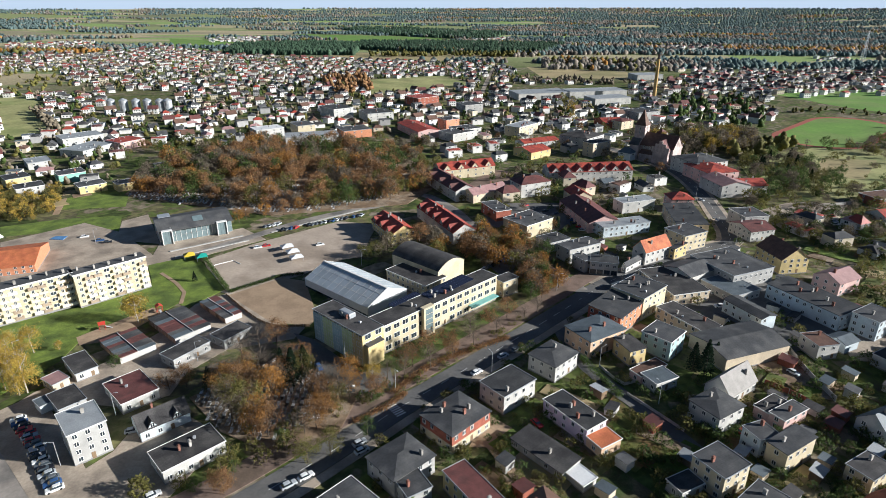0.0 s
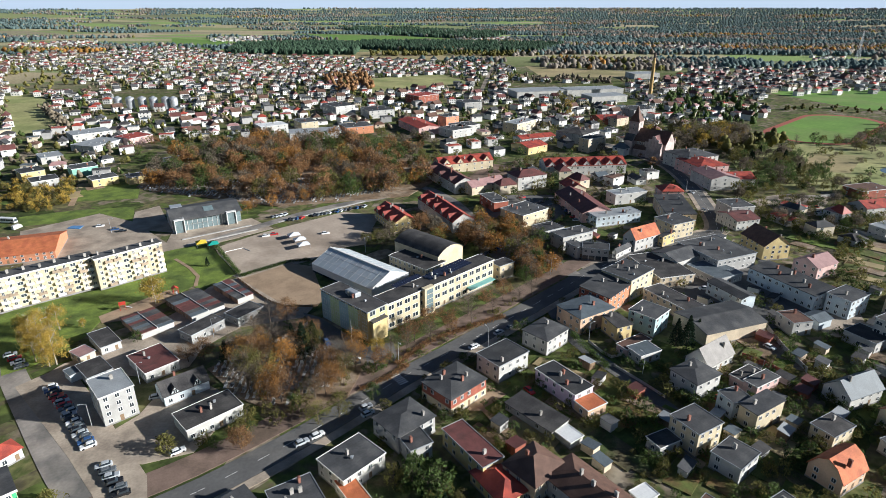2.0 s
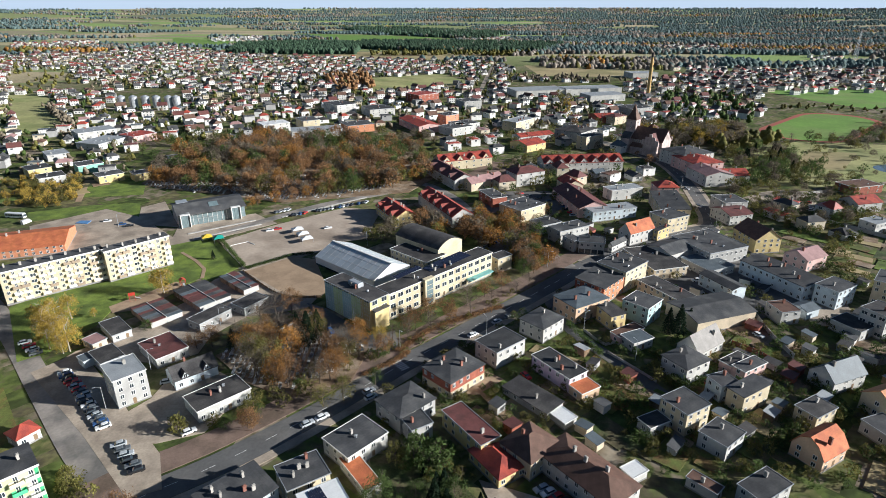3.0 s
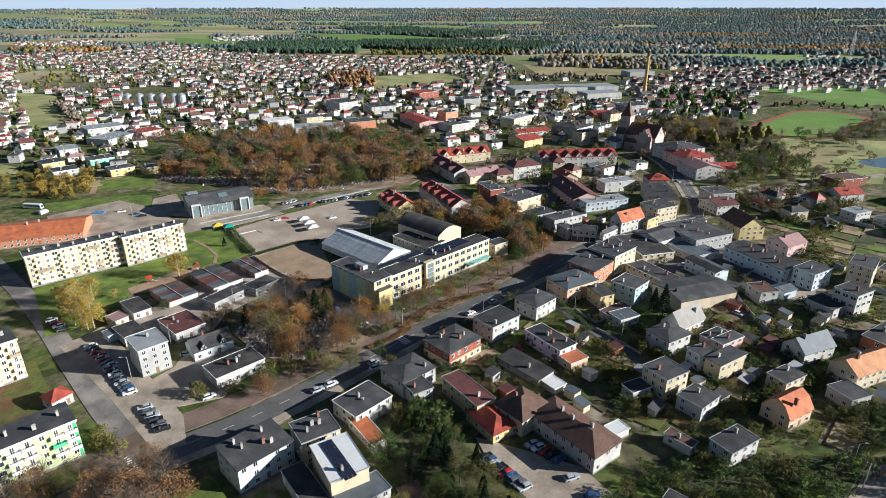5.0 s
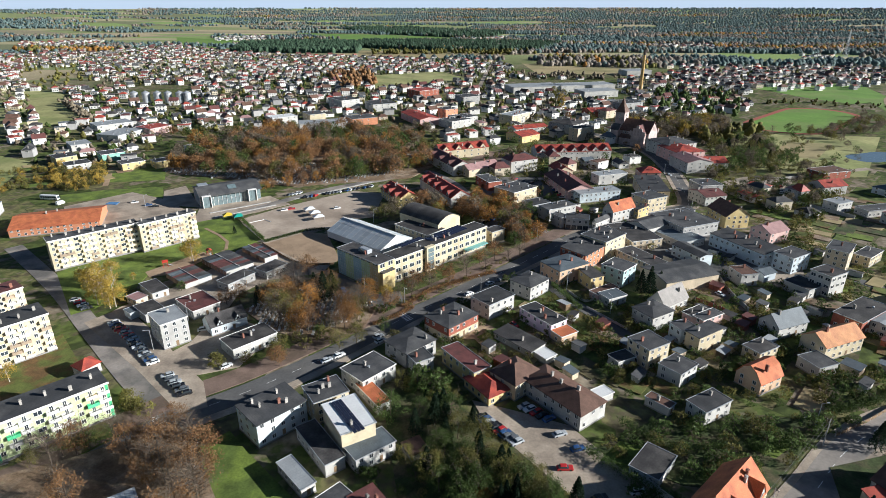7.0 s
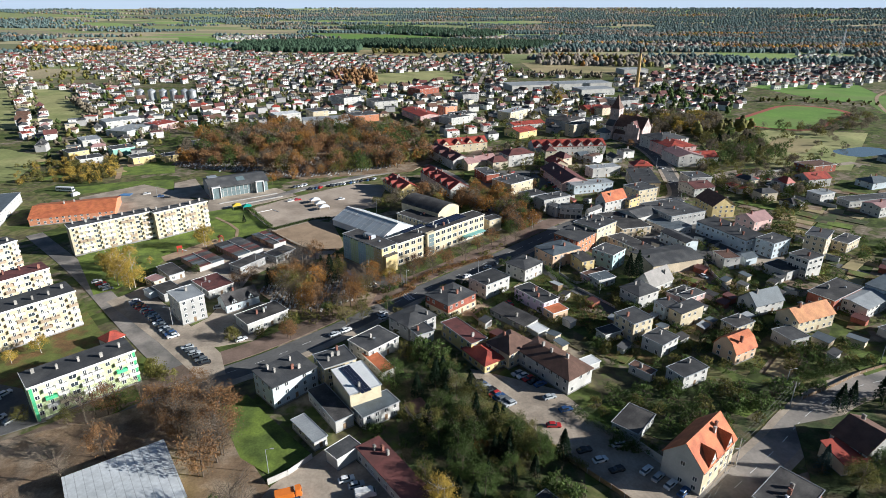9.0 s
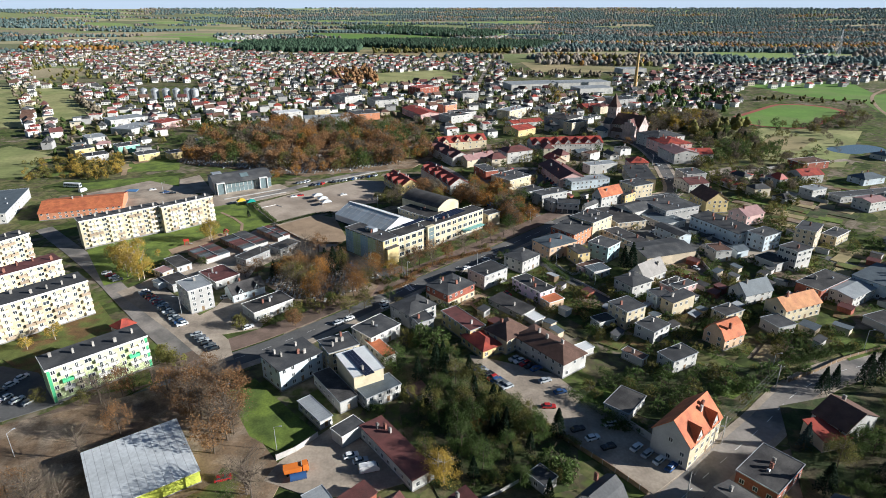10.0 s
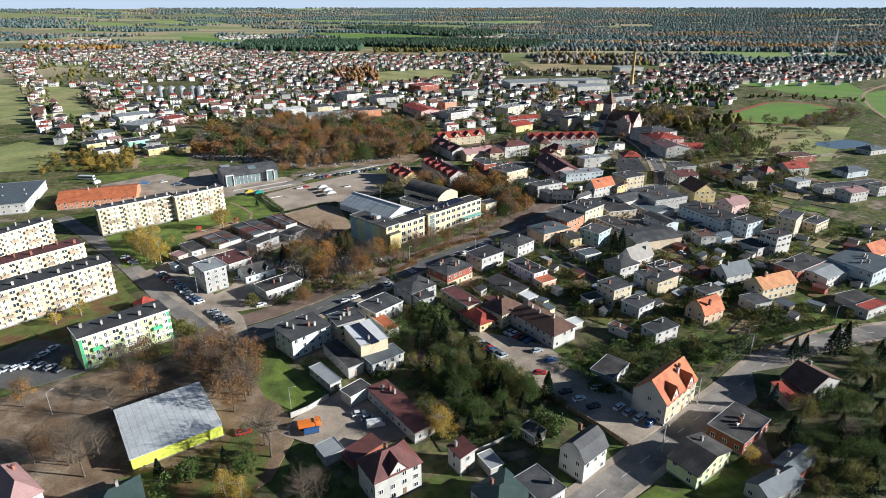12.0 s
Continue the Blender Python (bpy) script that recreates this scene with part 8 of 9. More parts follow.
plant("spruce", 62.6, 304.4, 7, np.random.default_rng(3820))
plant("spruce", 56.3, 304.5, 7, np.random.default_rng(3800))
plant("olive", -32.9, 265.5, 9, np.random.default_rng(3850))
plant("olive", -36.5, 260.7, 8, np.random.default_rng(3884))
plant("olive", -39.9, 265.5, 7, np.random.default_rng(3825))
plant("olive", -26.9, 276.3, 9, np.random.default_rng(3770))
plant("orange", -22.2, 291.9, 8, np.random.default_rng(3650))
plant("green", 37.3, 223.2, 8, np.random.default_rng(4615))
plant("olive", 37.1, 239.8, 9, np.random.default_rng(4395))
row([(-17.7, 164.8), (-4.8, 177.7), (9.6, 189.9), (26.0, 206.1)], 9, ['russet', 'brown', 'brown', 'russet'], 7.5, 10.5, 5)
row([(-22.1, 153.5), (-12.0, 163.5), (3.2, 177.0), (20.4, 193.1), (37.6, 208.4)], 8, ['brown', 'russet', 'brown'], 7, 10, 30)
row([(-11.5, 155.0), (3.0, 169.0), (9.0, 174.1)], 9, ['brown', 'russet'], 5, 7, 6)
row([(30.5, 189.0), (41.0, 201.6), (49.8, 213.1)], 8, ['russet', 'brown'], 5, 7, 7)
grove([(19.0, 304.5), (35.9, 287.7), (50.1, 265.3), (54.3, 236.8), (46.3, 213.1), (35.1, 215.6), (35.1, 255.2), (24.6, 276.2)], 34, ['russet', 'olive', 'brown', 'orange', 'green'], 7, 11, 8, 1.2)
row([(-43.8, 115.1), (-33.9, 123.0), (-23.2, 134.0)], 9, ['russet', 'olive', 'green'], 4, 7, 9)
wood([(-300.9, 386.6), (-254.7, 379.9), (-232.4, 336.7), (-233.3, 316.9), (-252.6, 316.9)], 70, ['yellow', 'olive', 'yellow', 'drybush'], 4, 7, 10, 1.2, "park_trees", "dense autumn trees, russet, brown and olive", "trees")
wood([(260.9, 483.2), (280.7, 429.2), (275.9, 385.2), (235.1, 357.8), (202.8, 372.5), (221.8, 429.4)], 42, ['green', 'olive', 'spruce', 'brown', 'green'], 8, 14, 11, 1.2, "park_trees", "dense autumn trees, russet, brown and olive", "trees")
wood([(232.0, 561.4), (286.4, 545.9), (256.6, 479.3), (207.8, 479.4)], 60, ['yellow', 'brown', 'olive', 'brown'], 10, 14, 12, 1.2, "park_trees", "dense autumn trees, russet, brown and olive", "trees")
row([(307.6, 499.6), (346.2, 499.5), (379.0, 499.4)], 14, ['brown', 'green'], 8, 11, 13)
wood([(192.0, 283.5), (235.0, 291.4), (182.9, 205.9), (171.9, 213.0), (180.9, 255.0)], 45, ['drybush', 'bush', 'drybush', 'bush', 'drybush'], 2.5, 6, 14, 1.2, "garden_shrubs", "tangle of garden shrubs and small trees", "shrubs")
wood([(172.0, 308.7), (256.6, 322.6), (232.2, 287.4), (191.1, 281.9)], 22, ['olive', 'green', 'drybush', 'brown'], 4, 8, 15, 1.2, "park_trees", "dense autumn trees, russet, brown and olive", "trees")
wood([(142.9, 756.6), (163.1, 734.2), (133.5, 592.2), (113.5, 607.2)], 6, ['olive', 'yellow'], 11, 14, 16, 1.2, "park_trees", "dense autumn trees, russet, brown and olive", "trees")
grove([(-16.7, 87.7), (1.9, 91.7), (12.8, 80.1), (24.2, 49.8), (11.3, 36.9), (-3.6, 52.6), (-12.5, 69.6)], 48, ['green', 'spruce', 'green', 'olive', 'spruce'], 6, 11, 17, 1.2)
grove([(15.3, 72.9), (31.8, 54.0), (28.4, 43.1), (16.9, 45.7)], 14, ['green', 'spruce', 'olive'], 6, 10, 18, 1.2)
plant("orange", 10.5, 54.0, 6, np.random.default_rng(5740))
plant("yellow", 0.8, 34.5, 10, np.random.default_rng(6210))
plant("yellow", -0.8, 36.9, 9, np.random.default_rng(6130))
plant("olive", -4.2, 43.1, 8, np.random.default_rng(5935))
plant("spruce", 32.8, 52.6, 10, np.random.default_rng(5902))
plant("yellow", -132.8, 156.5, 13, np.random.default_rng(3540))
plant("yellow", -146.3, 165.4, 12, np.random.default_rng(3414))
plant("yellow", -142.0, 163.3, 11, np.random.default_rng(3447))
plant("yellow", -153.2, 174.0, 10, np.random.default_rng(3320))
plant("yellow", -158.0, 176.9, 8, np.random.default_rng(3280))
plant("olive", -123.1, 68.0, 6, np.random.default_rng(4715))
plant("olive", -109.4, 66.4, 6, np.random.default_rng(4818))
plant("green", -97.0, 73.1, 7, np.random.default_rng(4760))
plant("brown", -92.2, 19.5, 17, np.random.default_rng(6065))
plant("brown", -98.1, 24.6, 14, np.random.default_rng(5870))
plant("russet", -62.0, 45.8, 15, np.random.default_rng(5525))
plant("brown", -60.2, 54.1, 15, np.random.default_rng(5340))
plant("brown", -45.8, 26.7, 16, np.random.default_rng(6150))
plant("brown", -48.6, 31.1, 14, np.random.default_rng(6000))
plant("orange", -127.4, 49.9, 9, np.random.default_rng(5050))
plant("yellow", -53.0, 12.0, 9, np.random.default_rng(6595))
plant("yellow", -48.6, 11.1, 8, np.random.default_rng(6660))
plant("brown", -33.1, 10.2, 11, np.random.default_rng(6805))
plant("yellow", -141.0, 104.7, 8, np.random.default_rng(4065))
plant("yellow", -147.0, 98.1, 6, np.random.default_rng(4125))
plant("russet", -55.4, 114.0, 8, np.random.default_rng(4320))
plant("spruce", 119.8, 72.8, 10, np.random.default_rng(5880))
plant("spruce", 125.2, 75.6, 9, np.random.default_rng(5844))
plant("spruce", 135.5, 76.3, 13, np.random.default_rng(5880))
plant("spruce", 141.2, 79.2, 12, np.random.default_rng(5844))
plant("bluespruce", 100.2, 47.8, 9, np.random.default_rng(6419))
plant("bluespruce", 113.4, 48.3, 6, np.random.default_rng(6480))
plant("yellow", 82.2, 24.5, 6, np.random.default_rng(7065))
plant("olive", 95.7, 20.4, 8, np.random.default_rng(7310))
plant("olive", 137.1, 56.8, 9, np.random.default_rng(6375))
plant("brown", 111.1, 31.0, 10, np.random.default_rng(7020))
plant("brown", -30.9, 12.9, 9, np.random.default_rng(6720))
grove([(-106.2, 66.4), (-95.4, 78.4), (-74.0, 85.8), (-57.5, 57.0), (-51.6, 41.9), (-64.2, 49.9), (-84.6, 66.4)], 20, ['brown', 'brown', 'russet'], 9, 14, 19, 1.2)
wood([(-100.0, 104.7), (-74.6, 87.8), (-78.1, 85.8), (-93.2, 87.8), (-106.6, 104.7)], 8, ['drybush', 'drybush', 'drybush'], 3, 6, 20, 1.2, "garden_shrubs", "tangle of garden shrubs and small trees", "shrubs")
grove([(134.1, 69.4), (157.2, 79.9), (120.5, 12.4), (93.1, 11.0), (92.7, 28.7), (103.6, 43.0), (123.7, 51.1)], 56, ['green', 'spruce', 'olive', 'green', 'spruce'], 5, 10, 21, 1.2)
wood([(42.4, 72.9), (65.9, 87.6), (91.2, 83.7), (113.4, 87.5), (133.1, 89.5), (106.3, 72.8), (85.5, 59.9), (60.4, 61.4)], 55, ['bush', 'bush', 'drybush', 'bush', 'drybush'], 2.5, 6, 22, 1.2, "garden_shrubs", "tangle of garden shrubs and small trees", "shrubs")
wood([(124.9, 111.3), (145.3, 111.3), (140.8, 95.6), (117.5, 87.5), (114.9, 104.4)], 26, ['bush', 'bush', 'drybush'], 2.5, 5, 23, 1.2, "garden_shrubs", "tangle of garden shrubs and small trees", "shrubs")
wood([(56.5, 146.7), (84.1, 152.9), (136.9, 152.8), (128.5, 123.8), (92.7, 104.4), (50.3, 113.8)], 67, ['bush', 'drybush', 'bush', 'drybush'], 2.5, 5.5, 24, 0.8, "garden_shrubs", "tangle of garden shrubs and small trees", "shrubs")
wood([(-84.4, 104.7), (-51.8, 118.9), (-32.6, 135.0), (-21.1, 146.8), (-47.0, 146.8), (-71.9, 124.1)], 20, ['drybush', 'drybush', 'drybush'], 3, 6, 25, 1.2, "garden_shrubs", "tangle of garden shrubs and small trees", "shrubs")
wood([(-85.4, 20.5), (-53.8, 38.2), (-45.1, 18.5), (-67.4, 12.9)], 12, ['green', 'bush', 'spruce'], 3, 7, 26, 1.2, "park_trees", "dense autumn trees, russet, brown and olive", "trees")
wood([(-25.8, 155.0), (-4.4, 157.9), (22.7, 174.1), (41.6, 129.4), (16.4, 112.8), (-20.5, 112.9)], 14, ['drybush', 'bush'], 2.5, 4, 27, 0.8, "garden_shrubs", "tangle of garden shrubs and small trees", "shrubs")
wood([(22.3, 283.8), (121.0, 385.6), (144.3, 268.7), (97.5, 188.9), (64.3, 225.8)], 16, ['drybush', 'olive', 'bush'], 3, 6, 28, 0.8, "park_trees", "dense autumn trees, russet, brown and olive", "trees")
wood([(-8.9, 372.9), (76.9, 446.5), (132.5, 385.5), (64.8, 291.7), (19.8, 291.8)], 24, ['olive', 'drybush', 'green', 'spruce'], 4, 8, 29, 0.8, "park_trees", "dense autumn trees, russet, brown and olive", "trees")
wood([(-20.5, 112.9), (-25.8, 155.0), (24.3, 189.0), (48.4, 206.1), (62.9, 157.9), (115.6, 157.8), (191.9, 205.9), (121.5, 112.7), (64.5, 93.7), (2.0, 93.8)], 260, ['bush', 'drybush', 'bush', 'drybush', 'drybush'], 1.5, 4.0, 51, 0.7, "garden_shrubs", "tangle of garden shrubs and small trees", "shrubs")
wood([(88.3, 188.9), (169.6, 224.5), (266.6, 205.5), (166.2, 72.7), (103.7, 79.9), (61.8, 87.6)], 240, ['bush', 'drybush', 'drybush', 'bush', 'bush'], 1.5, 4.5, 52, 0.7, "garden_shrubs", "tangle of garden shrubs and small trees", "shrubs")
wood([(19.9, 248.9), (82.7, 385.7), (197.5, 385.4), (232.6, 291.4), (174.0, 205.9), (124.7, 181.2), (70.9, 206.0)], 120, ['drybush', 'drybush', 'bush'], 1.5, 4.5, 53, 0.7, "garden_shrubs", "tangle of garden shrubs and small trees", "shrubs")
wood([(-331.5, 430.8), (-285.5, 505.7), (-191.4, 516.5), (-12.6, 551.9), (178.7, 592.1), (242.1, 483.3), (121.0, 385.6), (-9.8, 414.3)], 150, ['olive', 'brown', 'drybush', 'russet', 'green'], 4, 9, 54, 0.7, "park_trees", "dense autumn trees, russet, brown and olive", "trees")
wood([(-40, 262), (-24, 290), (18, 306), (34, 286), (48, 262), (52, 238), (44, 222), (34, 232), (14, 264), (-14, 262)], 46, ['russet', 'olive', 'brown', 'russet', 'orange'], 8, 12, 64, 1.0, "park_trees", "autumn trees between the school and the square", "trees")
wood([(-26.2, 158.0), (-4.7, 172.4), (32.7, 206.1), (35.9, 197.3), (8.7, 167.3), (-15.0, 153.5)], 40, ['drybush', 'drybush', 'drybush'], 1.0, 2.4, 55, 0.5, "garden_shrubs", "russet roadside shrubs", "shrubs")
grove([(-136.9, 38.3), (-127.5, 54.2), (-101.2, 69.7), (-71.3, 83.9), (-54.9, 54.1), (-85.0, 54.1), (-93.4, 9.4), (-115.4, 9.4)], 12, ['brown', 'brown', 'russet'], 8, 14, 56, 1.5)
wood([(197.5, 385.4), (299.9, 385.1), (256.5, 291.3), (192.0, 283.5), (172.0, 308.7)], 50, ['olive', 'drybush', 'green', 'brown'], 2, 7, 57, 0.8, "park_trees", "dense autumn trees, russet, brown and olive", "trees")
wood([(-5.3, 379.3), (76.9, 446.5), (146.0, 429.6), (159.3, 385.5), (124.8, 360.4), (64.8, 291.7), (19.8, 291.8)], 60, ['olive', 'brown', 'drybush', 'russet', 'green'], 3, 7, 58, 0.6, "park_trees", "dense autumn trees, russet, brown and olive", "trees")
wood([(228.8, 464.0), (277.5, 445.9), (274.6, 348.6), (244.8, 275.8), (192.0, 283.5), (172.0, 308.7)], 130, ['olive', 'drybush', 'green', 'brown', 'drybush'], 3, 9, 59, 0.8, "park_trees", "dense autumn trees, russet, brown and olive", "trees")
wood([(231.7, 470), (317.3, 505), (372, 470), (299.8, 340), (223.4, 355)], 60, ['drybush', 'olive', 'brown', 'bush'], 2, 7, 62, 0.8, "park_trees", "scrub and small trees on the meadow", "trees")
wood([(320, 500), (372, 512), (420, 560), (455, 600), (470, 575), (420, 500), (350, 470)], 36, ['brown', 'olive', 'brown'], 6, 10, 63, 0.8, "park_trees", "half-bare trees round the stadium", "trees")
wood([(185.8, 577.8), (249.8, 572.1), (277.1, 526.5), (246.9, 473.5), (205.5, 473.6), (162.7, 500.1)], 70, ['olive', 'yellow', 'brown', 'brown'], 7, 12, 60, 0.8, "park_trees", "dense autumn trees, russet, brown and olive", "trees")
wood([(-268.7, 501.4), (-161.1, 552.4), (-12.1, 527.4), (-10.6, 455.6), (-69.7, 500.8), (-211.6, 447.3)], 50, ['olive', 'russet', 'brown', 'green'], 6, 11, 61, 0.8, "park_trees", "dense autumn trees, russet, brown and olive", "trees")
grove([(-1.8, 52.6), (20.4, 47.1), (35.6, 36.9), (28.6, 28.8), (14.1, 31.1), (3.2, 34.5)], 15, ['green', 'olive', 'drybush', 'spruce', 'bush'], 3.5, 8, 80, 1.2)
grove([(50.2, 64.6), (60.9, 56.9), (57.9, 52.5), (46.6, 56.9)], 5, ['green', 'bush'], 2.5, 4, 81, 0.6)
wood([(-17.6, 73.0), (15.3, 72.9), (31.3, 51.2), (34.9, 33.3), (10.8, 28.8), (-6.5, 38.1)], 60, ['bush', 'drybush', 'bush'], 1.5, 3.5, 82, 0.6, "garden_shrubs", "tangle of garden shrubs and small trees", "shrubs")
grove([(-35.0, 73.0), (-24.5, 66.3), (-15.6, 73.0), (-16.2, 57.0)], 4, ['bush', 'green'], 2, 4, 83, 0.6)
wood([(-288.6, 311.0), (-225.4, 317.0), (-254.3, 380.0), (-330.8, 370.5)], 70, ['yellow', 'olive', 'yellow', 'drybush'], 3, 6, 84, 0.8, "garden_shrubs", "yellowing shrubs on rough ground", "shrubs")
wood([(-14.0, 104.8), (-10.7, 94.8), (1.2, 93.6), (3.0, 104.8), (-3.9, 110.2)], 22, ['spruce', 'green', 'olive', 'bush', 'bush'], 3, 8, 85, 0.6, "garden_shrubs", "dark garden trees behind the tenements", "shrubs")
# ---- far town, woods and horizon ----
TOWN = [(-323.9, 386.6), (-1065.6, 1382.1), (-869.6, 1505.8), (-763.8, 1740.1), (-487.4, 1469.3), (-281.4, 1376.0), (76.9, 1267.2), (127.8, 1197.1), (129.8, 957.4), (279.4, 922.0), (462.7, 1075.8), (847.9, 1073.4), (693.5, 869.3), (535.5, 876.1), (450.8, 830.4), (346.7, 621.9), (255.3, 572.1), (222.4, 572.2), (184.3, 592.0), (-12.0, 522.8), (-44.4, 552.0), (-161.1, 552.4), (-186.1, 501.1), (-276.0, 501.4), (-221.5, 389.1), (-248.6, 376.0)]
OPEN = [[(-585.9, 798.5), (-529.9, 783.3), (-378.5, 574.3), (-402.5, 533.4)], [(-130.7, 980.9), (-3.7, 1043.8), (48.2, 923.3), (-102.2, 816.9)], [(103.9, 923.0), (279.4, 922.0), (241.5, 765.4), (87.1, 766.1)], [(-470.8, 834.9), (-381.1, 862.8), (-299.7, 675.9), (-383.0, 676.3)], [(-783.2, 1083.5), (-711.4, 1130.1), (-494.2, 835.0), (-593.0, 808.7)]]
town_spots = far_town(TOWN, OPEN, 20.5, 3, 150)
far_town([(-9.1, 500.6), (63.7, 572.7), (184.3, 592.0), (207.0, 515.2), (150.9, 460.6), (76.9, 446.5), (42.7, 455.4), (-6.1, 446.7)], [], 21.0, 5, 46, 5.0)
far_town([(172.0, 308.7), (197.7, 327.6), (235.0, 291.4), (229.0, 254.9), (209.7, 255.0), (190.5, 275.9)], [], 24.0, 6, 14, 5.0)
far_town([(20.5, 366.7), (46.6, 406.7), (140.3, 410.9), (152.0, 392.3), (132.0, 360.4), (106.8, 360.5), (80.3, 372.7), (40.7, 349.1)], [], 17.0, 9, 14, 3.5)
far_town([(199.8, 366.3), (223.4, 362.6), (219.2, 308.6), (272.9, 313.1), (244.8, 275.8), (184.7, 291.5)], [], 26.0, 10, 10, 5.0)
VILLAGES = [[(-735.8, 1967.3), (-580.3, 1998.1), (-659.0, 2281.8), (-833.9, 2242.2)], [(-1153.2, 1636.3), (-955.6, 1726.3), (-1116.6, 1998.1), (-1315.5, 1880.2)], [(542.1, 1535.7), (717.3, 1574.5), (776.4, 1750.2), (613.4, 1750.2)], [(765.6, 1266.5), (837.7, 1266.5), (908.2, 1381.2), (830.0, 1381.2)], [(102.4, 1967.3), (214.8, 1998.1), (235.9, 2203.9), (114.1, 2203.9)], [(355.9, 872.0), (423.3, 781.3), (627.3, 809.6), (845.2, 1124.4), (434.6, 1146.0)]]
for k, spot in enumerate(VILLAGES):
    far_town(spot, [], 24.0, 60 + k, 0)
garden_spots = [s for s in spots_in(TOWN, 13.0, 8, 0.75) if is_free(*s, 3.0) and not any(inside(*s, a) for a in OPEN) and all(abs(s[0] - q[0]) + abs(s[1] - q[1]) > 7 for q in town_spots[:600])]
far_wood("garden_trees", garden_spots[::2], 3, 6.5, LEAF["brown"], "garden trees among distant houses", 21)
far_wood("garden_trees", garden_spots[1::4], 3, 7, LEAF["green"], "dark green garden trees among distant houses", 22)
far_wood("garden_trees", garden_spots[3::4], 3, 7, LEAF["olive"], "fading olive garden trees among distant houses", 23)
canopy("woodland", spots_in([(-521.0, 1469.6), (-588.7, 1784.6), (-381.4, 1882.4), (-232.2, 1781.0), (-212.4, 1467.0)], 7, 31, 1, 0), 8, 17, LEAF["pine"], "dark pine wood", 31)
canopy("woodland", spots_in([(-282.3, 1691.4), (-244.9, 1881.0), (78.6, 1877.5), (348.1, 1775.1), (240.3, 1496.4), (22.2, 1498.2)], 7, 32, 1, 0), 8, 17, LEAF["pine"], "dark pine wood", 32)
far_wood("woodland", spots_in([(-194.4, 1483.3), (21.9, 1481.5), (235.2, 1463.3), (150.4, 1416.9), (-175.2, 1434.9)], 11, 33, 0.6, 0.0), 8, 13, LEAF["olive"], "fading broadleaved wood edge", 33, 0.42, 3)
canopy("woodland", spots_in([(-485.8, 2946.3), (-168.2, 2941.0), (261.8, 2502.2), (141.2, 2048.6), (-324.8, 2510.5)], 12, 34, 0.9, 0.0), 8, 17, LEAF["pine"], "dark pine wood", 34)
far_wood("woodland", spots_in([(-851.4, 1182.1), (-700.9, 1130.0), (-494.2, 835.0), (-585.9, 798.5)], 16, 43, 0.6, -0.1), 4, 9, LEAF["olive"], "shrubs on a meadow", 43, 0.42, 3)
far_wood("woodland", spots_in([(-206.4, 996.5), (-140.9, 1061.8), (-99.4, 861.4), (-138.7, 806.6)], 12, 44, 0.8, 0.0), 8, 12, LEAF["russet"], "autumn-coloured grove", 44, 0.42, 3)
far_wood("woodland", spots_in([(136.6, 1010.2), (304.7, 978.4), (275.6, 908.9), (125.3, 922.8)], 14, 45, 0.7, 0.0), 5, 9, LEAF["brown"], "brown scrub beside the works", 45, 0.42, 3)
far_wood("woodland", spots_in([(298.3, 804.5), (420.6, 764.6), (309.9, 571.9), (235.1, 591.9)], 13, 46, 0.5, 0.0), 6, 11, LEAF["green"], "garden trees among houses", 46, 0.42, 3)
far_wood("woodland", spots_in([(-495.0, 715.8), (-468.8, 695.6), (-365.4, 566.1), (-365.6, 553.1)], 7, 47, 1.0, 0.0), 5, 9, LEAF["brown"], "brown hedge across the meadow", 47, 0.42, 3)
far_wood("woodland", spots_in([(400.1, 712.1), (531.2, 654.6), (513.3, 631.0), (392.4, 673.2)], 12, 48, 0.8, 0.0), 3, 6, LEAF["olive"], "hedge beside the stadium", 48, 0.42, 3)
far_wood("woodland", spots_in([(251.7, 515.1), (298.0, 499.6), (246.9, 454.8), (228.8, 464.0)], 9, 49, 0.8, 0.0), 8, 13, LEAF["olive"], "fading trees beside the meadow", 49, 0.42, 3)

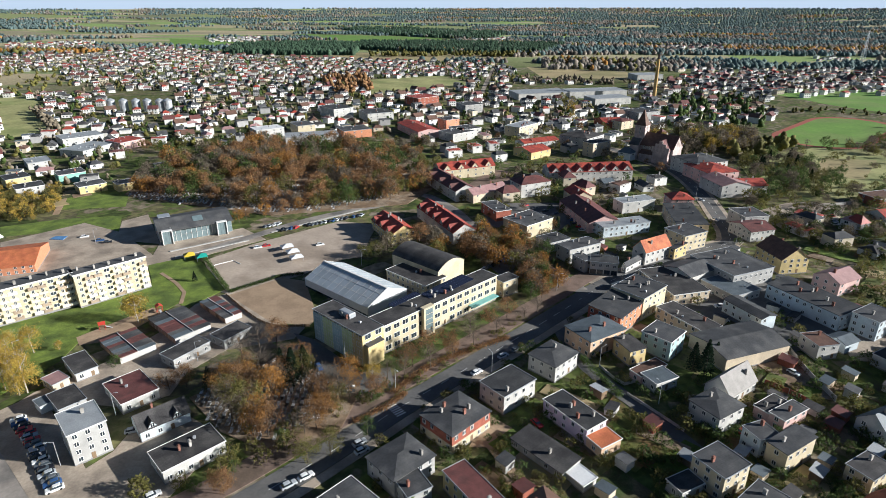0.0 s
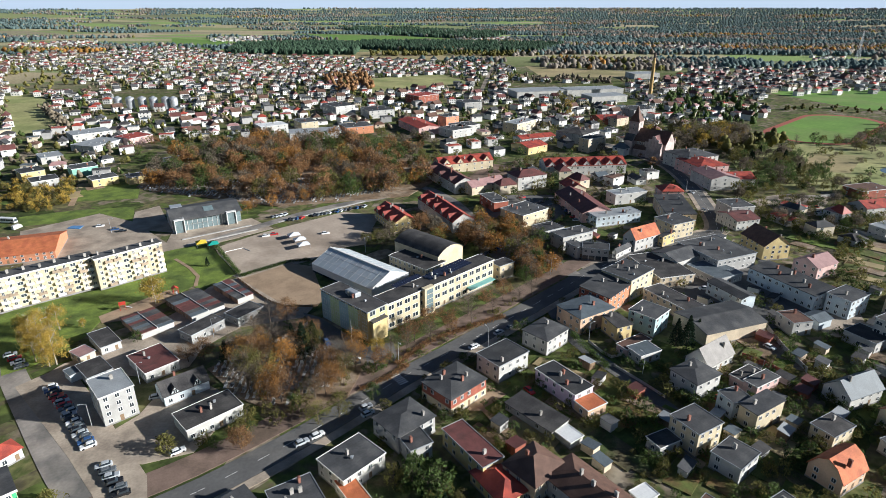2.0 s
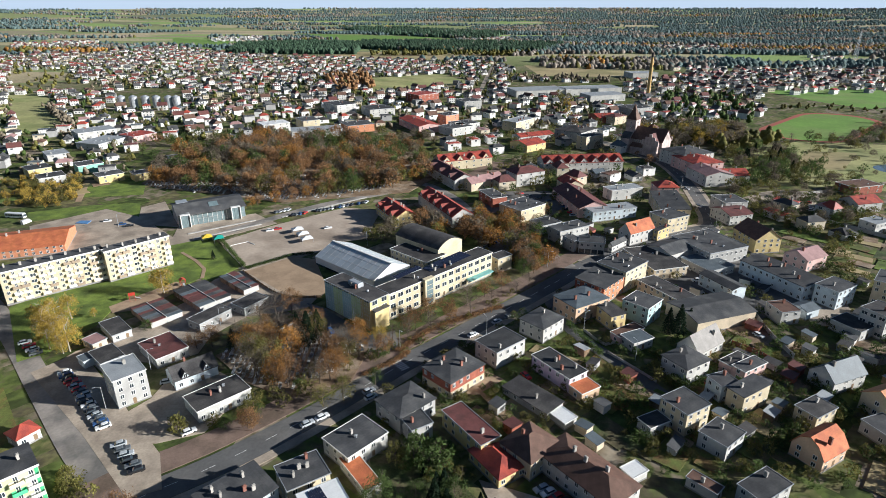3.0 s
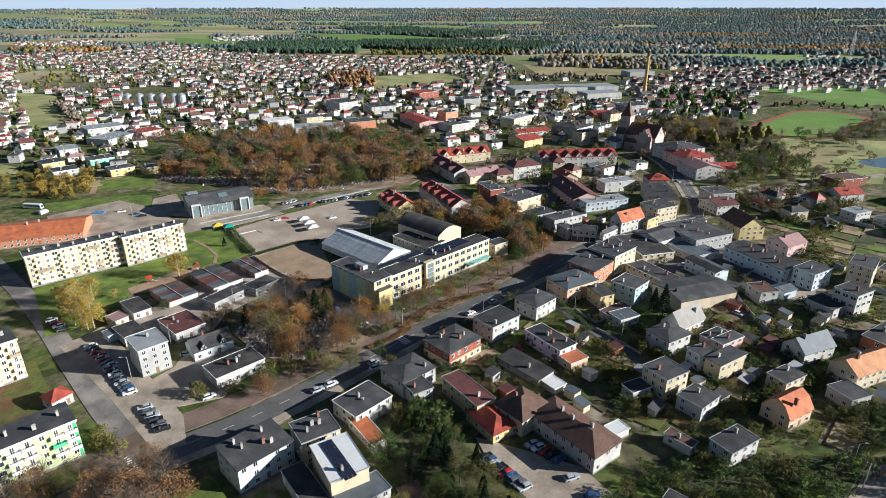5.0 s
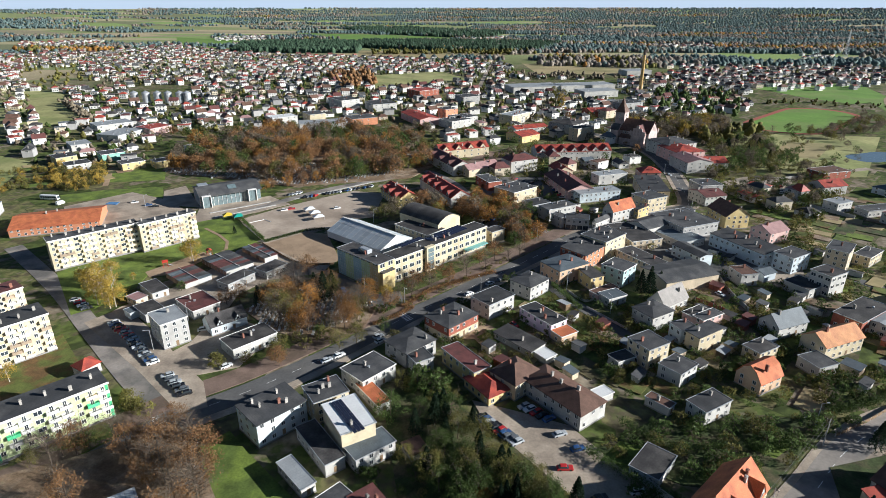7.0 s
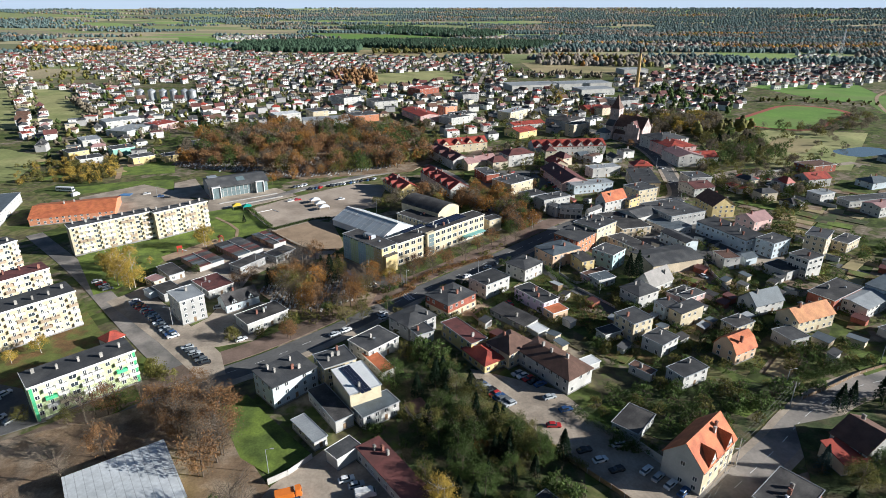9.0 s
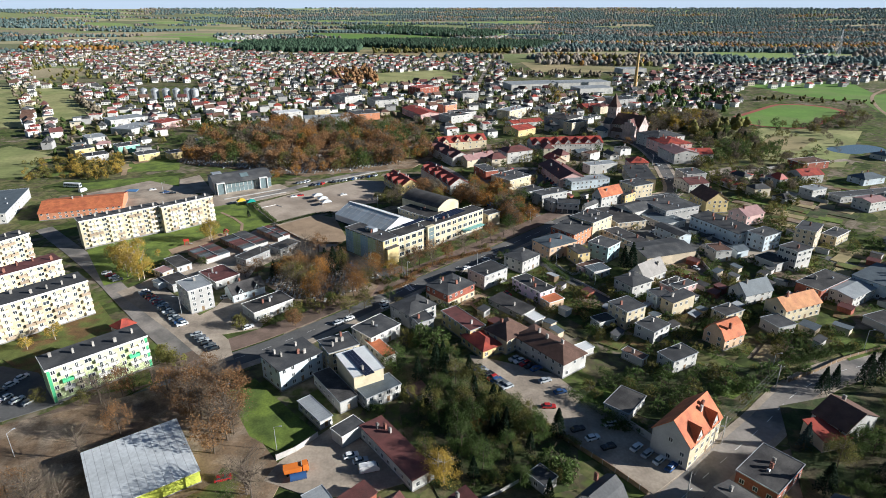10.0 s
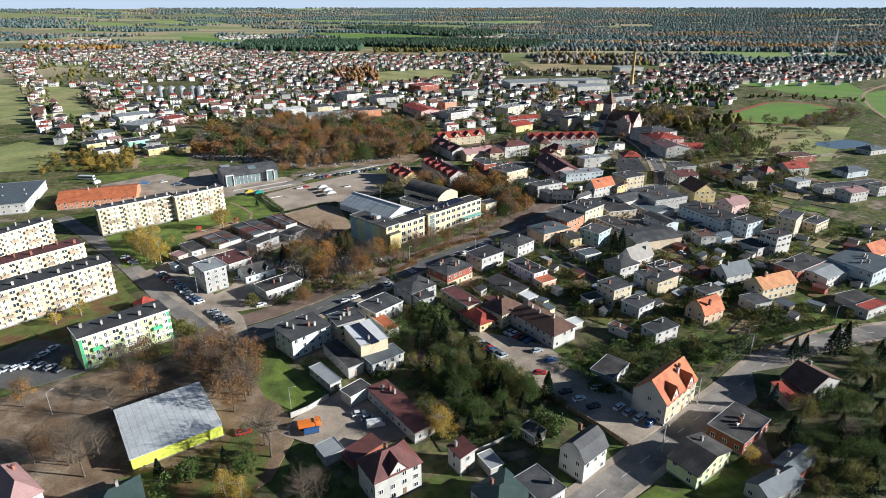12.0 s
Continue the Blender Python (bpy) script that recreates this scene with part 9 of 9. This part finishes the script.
# woods and groves between the fields, thickening to forest towards the horizon
FIELDS = [[(-320.1, 1572.2), (22.2, 1498.2), (208.6, 1567.4), (116.1, 1317.8), (-197.9, 1320.2)], [(-958.1, 2194.7), (-603.2, 1939.0), (-621.4, 1694.7), (-783.7, 1786.5)], [(-596.8, 2514.3), (-48.3, 2256.4), (104.2, 2049.0), (-111.6, 1933.7), (-428.3, 2119.7)]] + VILLAGES
rng_f = np.random.default_rng(91)
stands = {"farpine": [], "farbrown": [], "olive": [], "orange": []}
wy = 1120.0
while wy < 4690:
    step = 7.5 + (wy - 1120) * 0.0023
    for wx in np.arange(-0.8 * wy - 150, 0.8 * wy + 150, step):
        x, y = wx + rng_f.normal(0, 0.4) * step, wy + rng_f.uniform(-0.5, 0.5) * step * 3.4
        side = x / y
        bare = float(np.interp(side, (-0.7, -0.25, 0.1, 0.35), (0.16, 0.10, -0.12, -0.32))) - 0.3 * min(1.0, max(0.0, (y - 3000) / 1500)) + 0.3 * max(0.0, (1500 - y) / 400)
        mass = noise.noise((x * 0.0016, y * 0.0040, 3.1)) + 0.45 * noise.noise((x * 0.006, y * 0.012, 7.7))
        if mass < bare or math.sqrt(y * y + 0.75 * x * x) > 4720:
            continue
        if y < 2700 and (inside(x, y, TOWN) or any(inside(x, y, a) for a in FIELDS)):
            continue
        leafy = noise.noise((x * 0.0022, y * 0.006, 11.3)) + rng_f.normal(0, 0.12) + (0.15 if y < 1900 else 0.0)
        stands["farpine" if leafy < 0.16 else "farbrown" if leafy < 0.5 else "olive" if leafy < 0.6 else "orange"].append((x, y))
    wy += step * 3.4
# the first two stands carry painted haze in their leaf colour
for key_, words_ in (("farpine", "pine forest reaching to the horizon, tinted blue-green for haze"), ("farbrown", "bare brown groves between fields, paled by painted haze"), ("olive", "fading broadleaved groves between fields"), ("orange", "larches and birches turning yellow")):
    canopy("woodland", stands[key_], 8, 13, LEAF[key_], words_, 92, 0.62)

# pale sky low over the horizon
HORIZON = bpy.data.materials.new("horizon_sky")
HORIZON.use_nodes = True
glow = HORIZON.node_tree.nodes.new("ShaderNodeEmission")
glow.inputs["Color"].default_value, glow.inputs["Strength"].default_value = (0.74, 0.83, 0.90, 1), 0.8
HORIZON.node_tree.links.new(glow.outputs[0], HORIZON.node_tree.nodes["Material Output"].inputs["Surface"])
ridge_x = np.linspace(-4300, 4300, 240)
ridge_y = np.sqrt(4750.0 ** 2 - ridge_x ** 2 * 0.75) - 60
ridge_f = [(i, i + 1, 241 + i, 240 + i) for i in range(239)]
sky_v = np.concatenate([np.stack([ridge_x, ridge_y + 130, np.zeros(240)], 1), np.stack([ridge_x, ridge_y + 130, np.full(240, 260.0)], 1)])
tagged(new("backdrop_sky", tri_mesh("backdrop_sky", sky_v, ridge_f, HORIZON)), "pale blue-white sky low over the horizon", "backdrop", kind="structure")
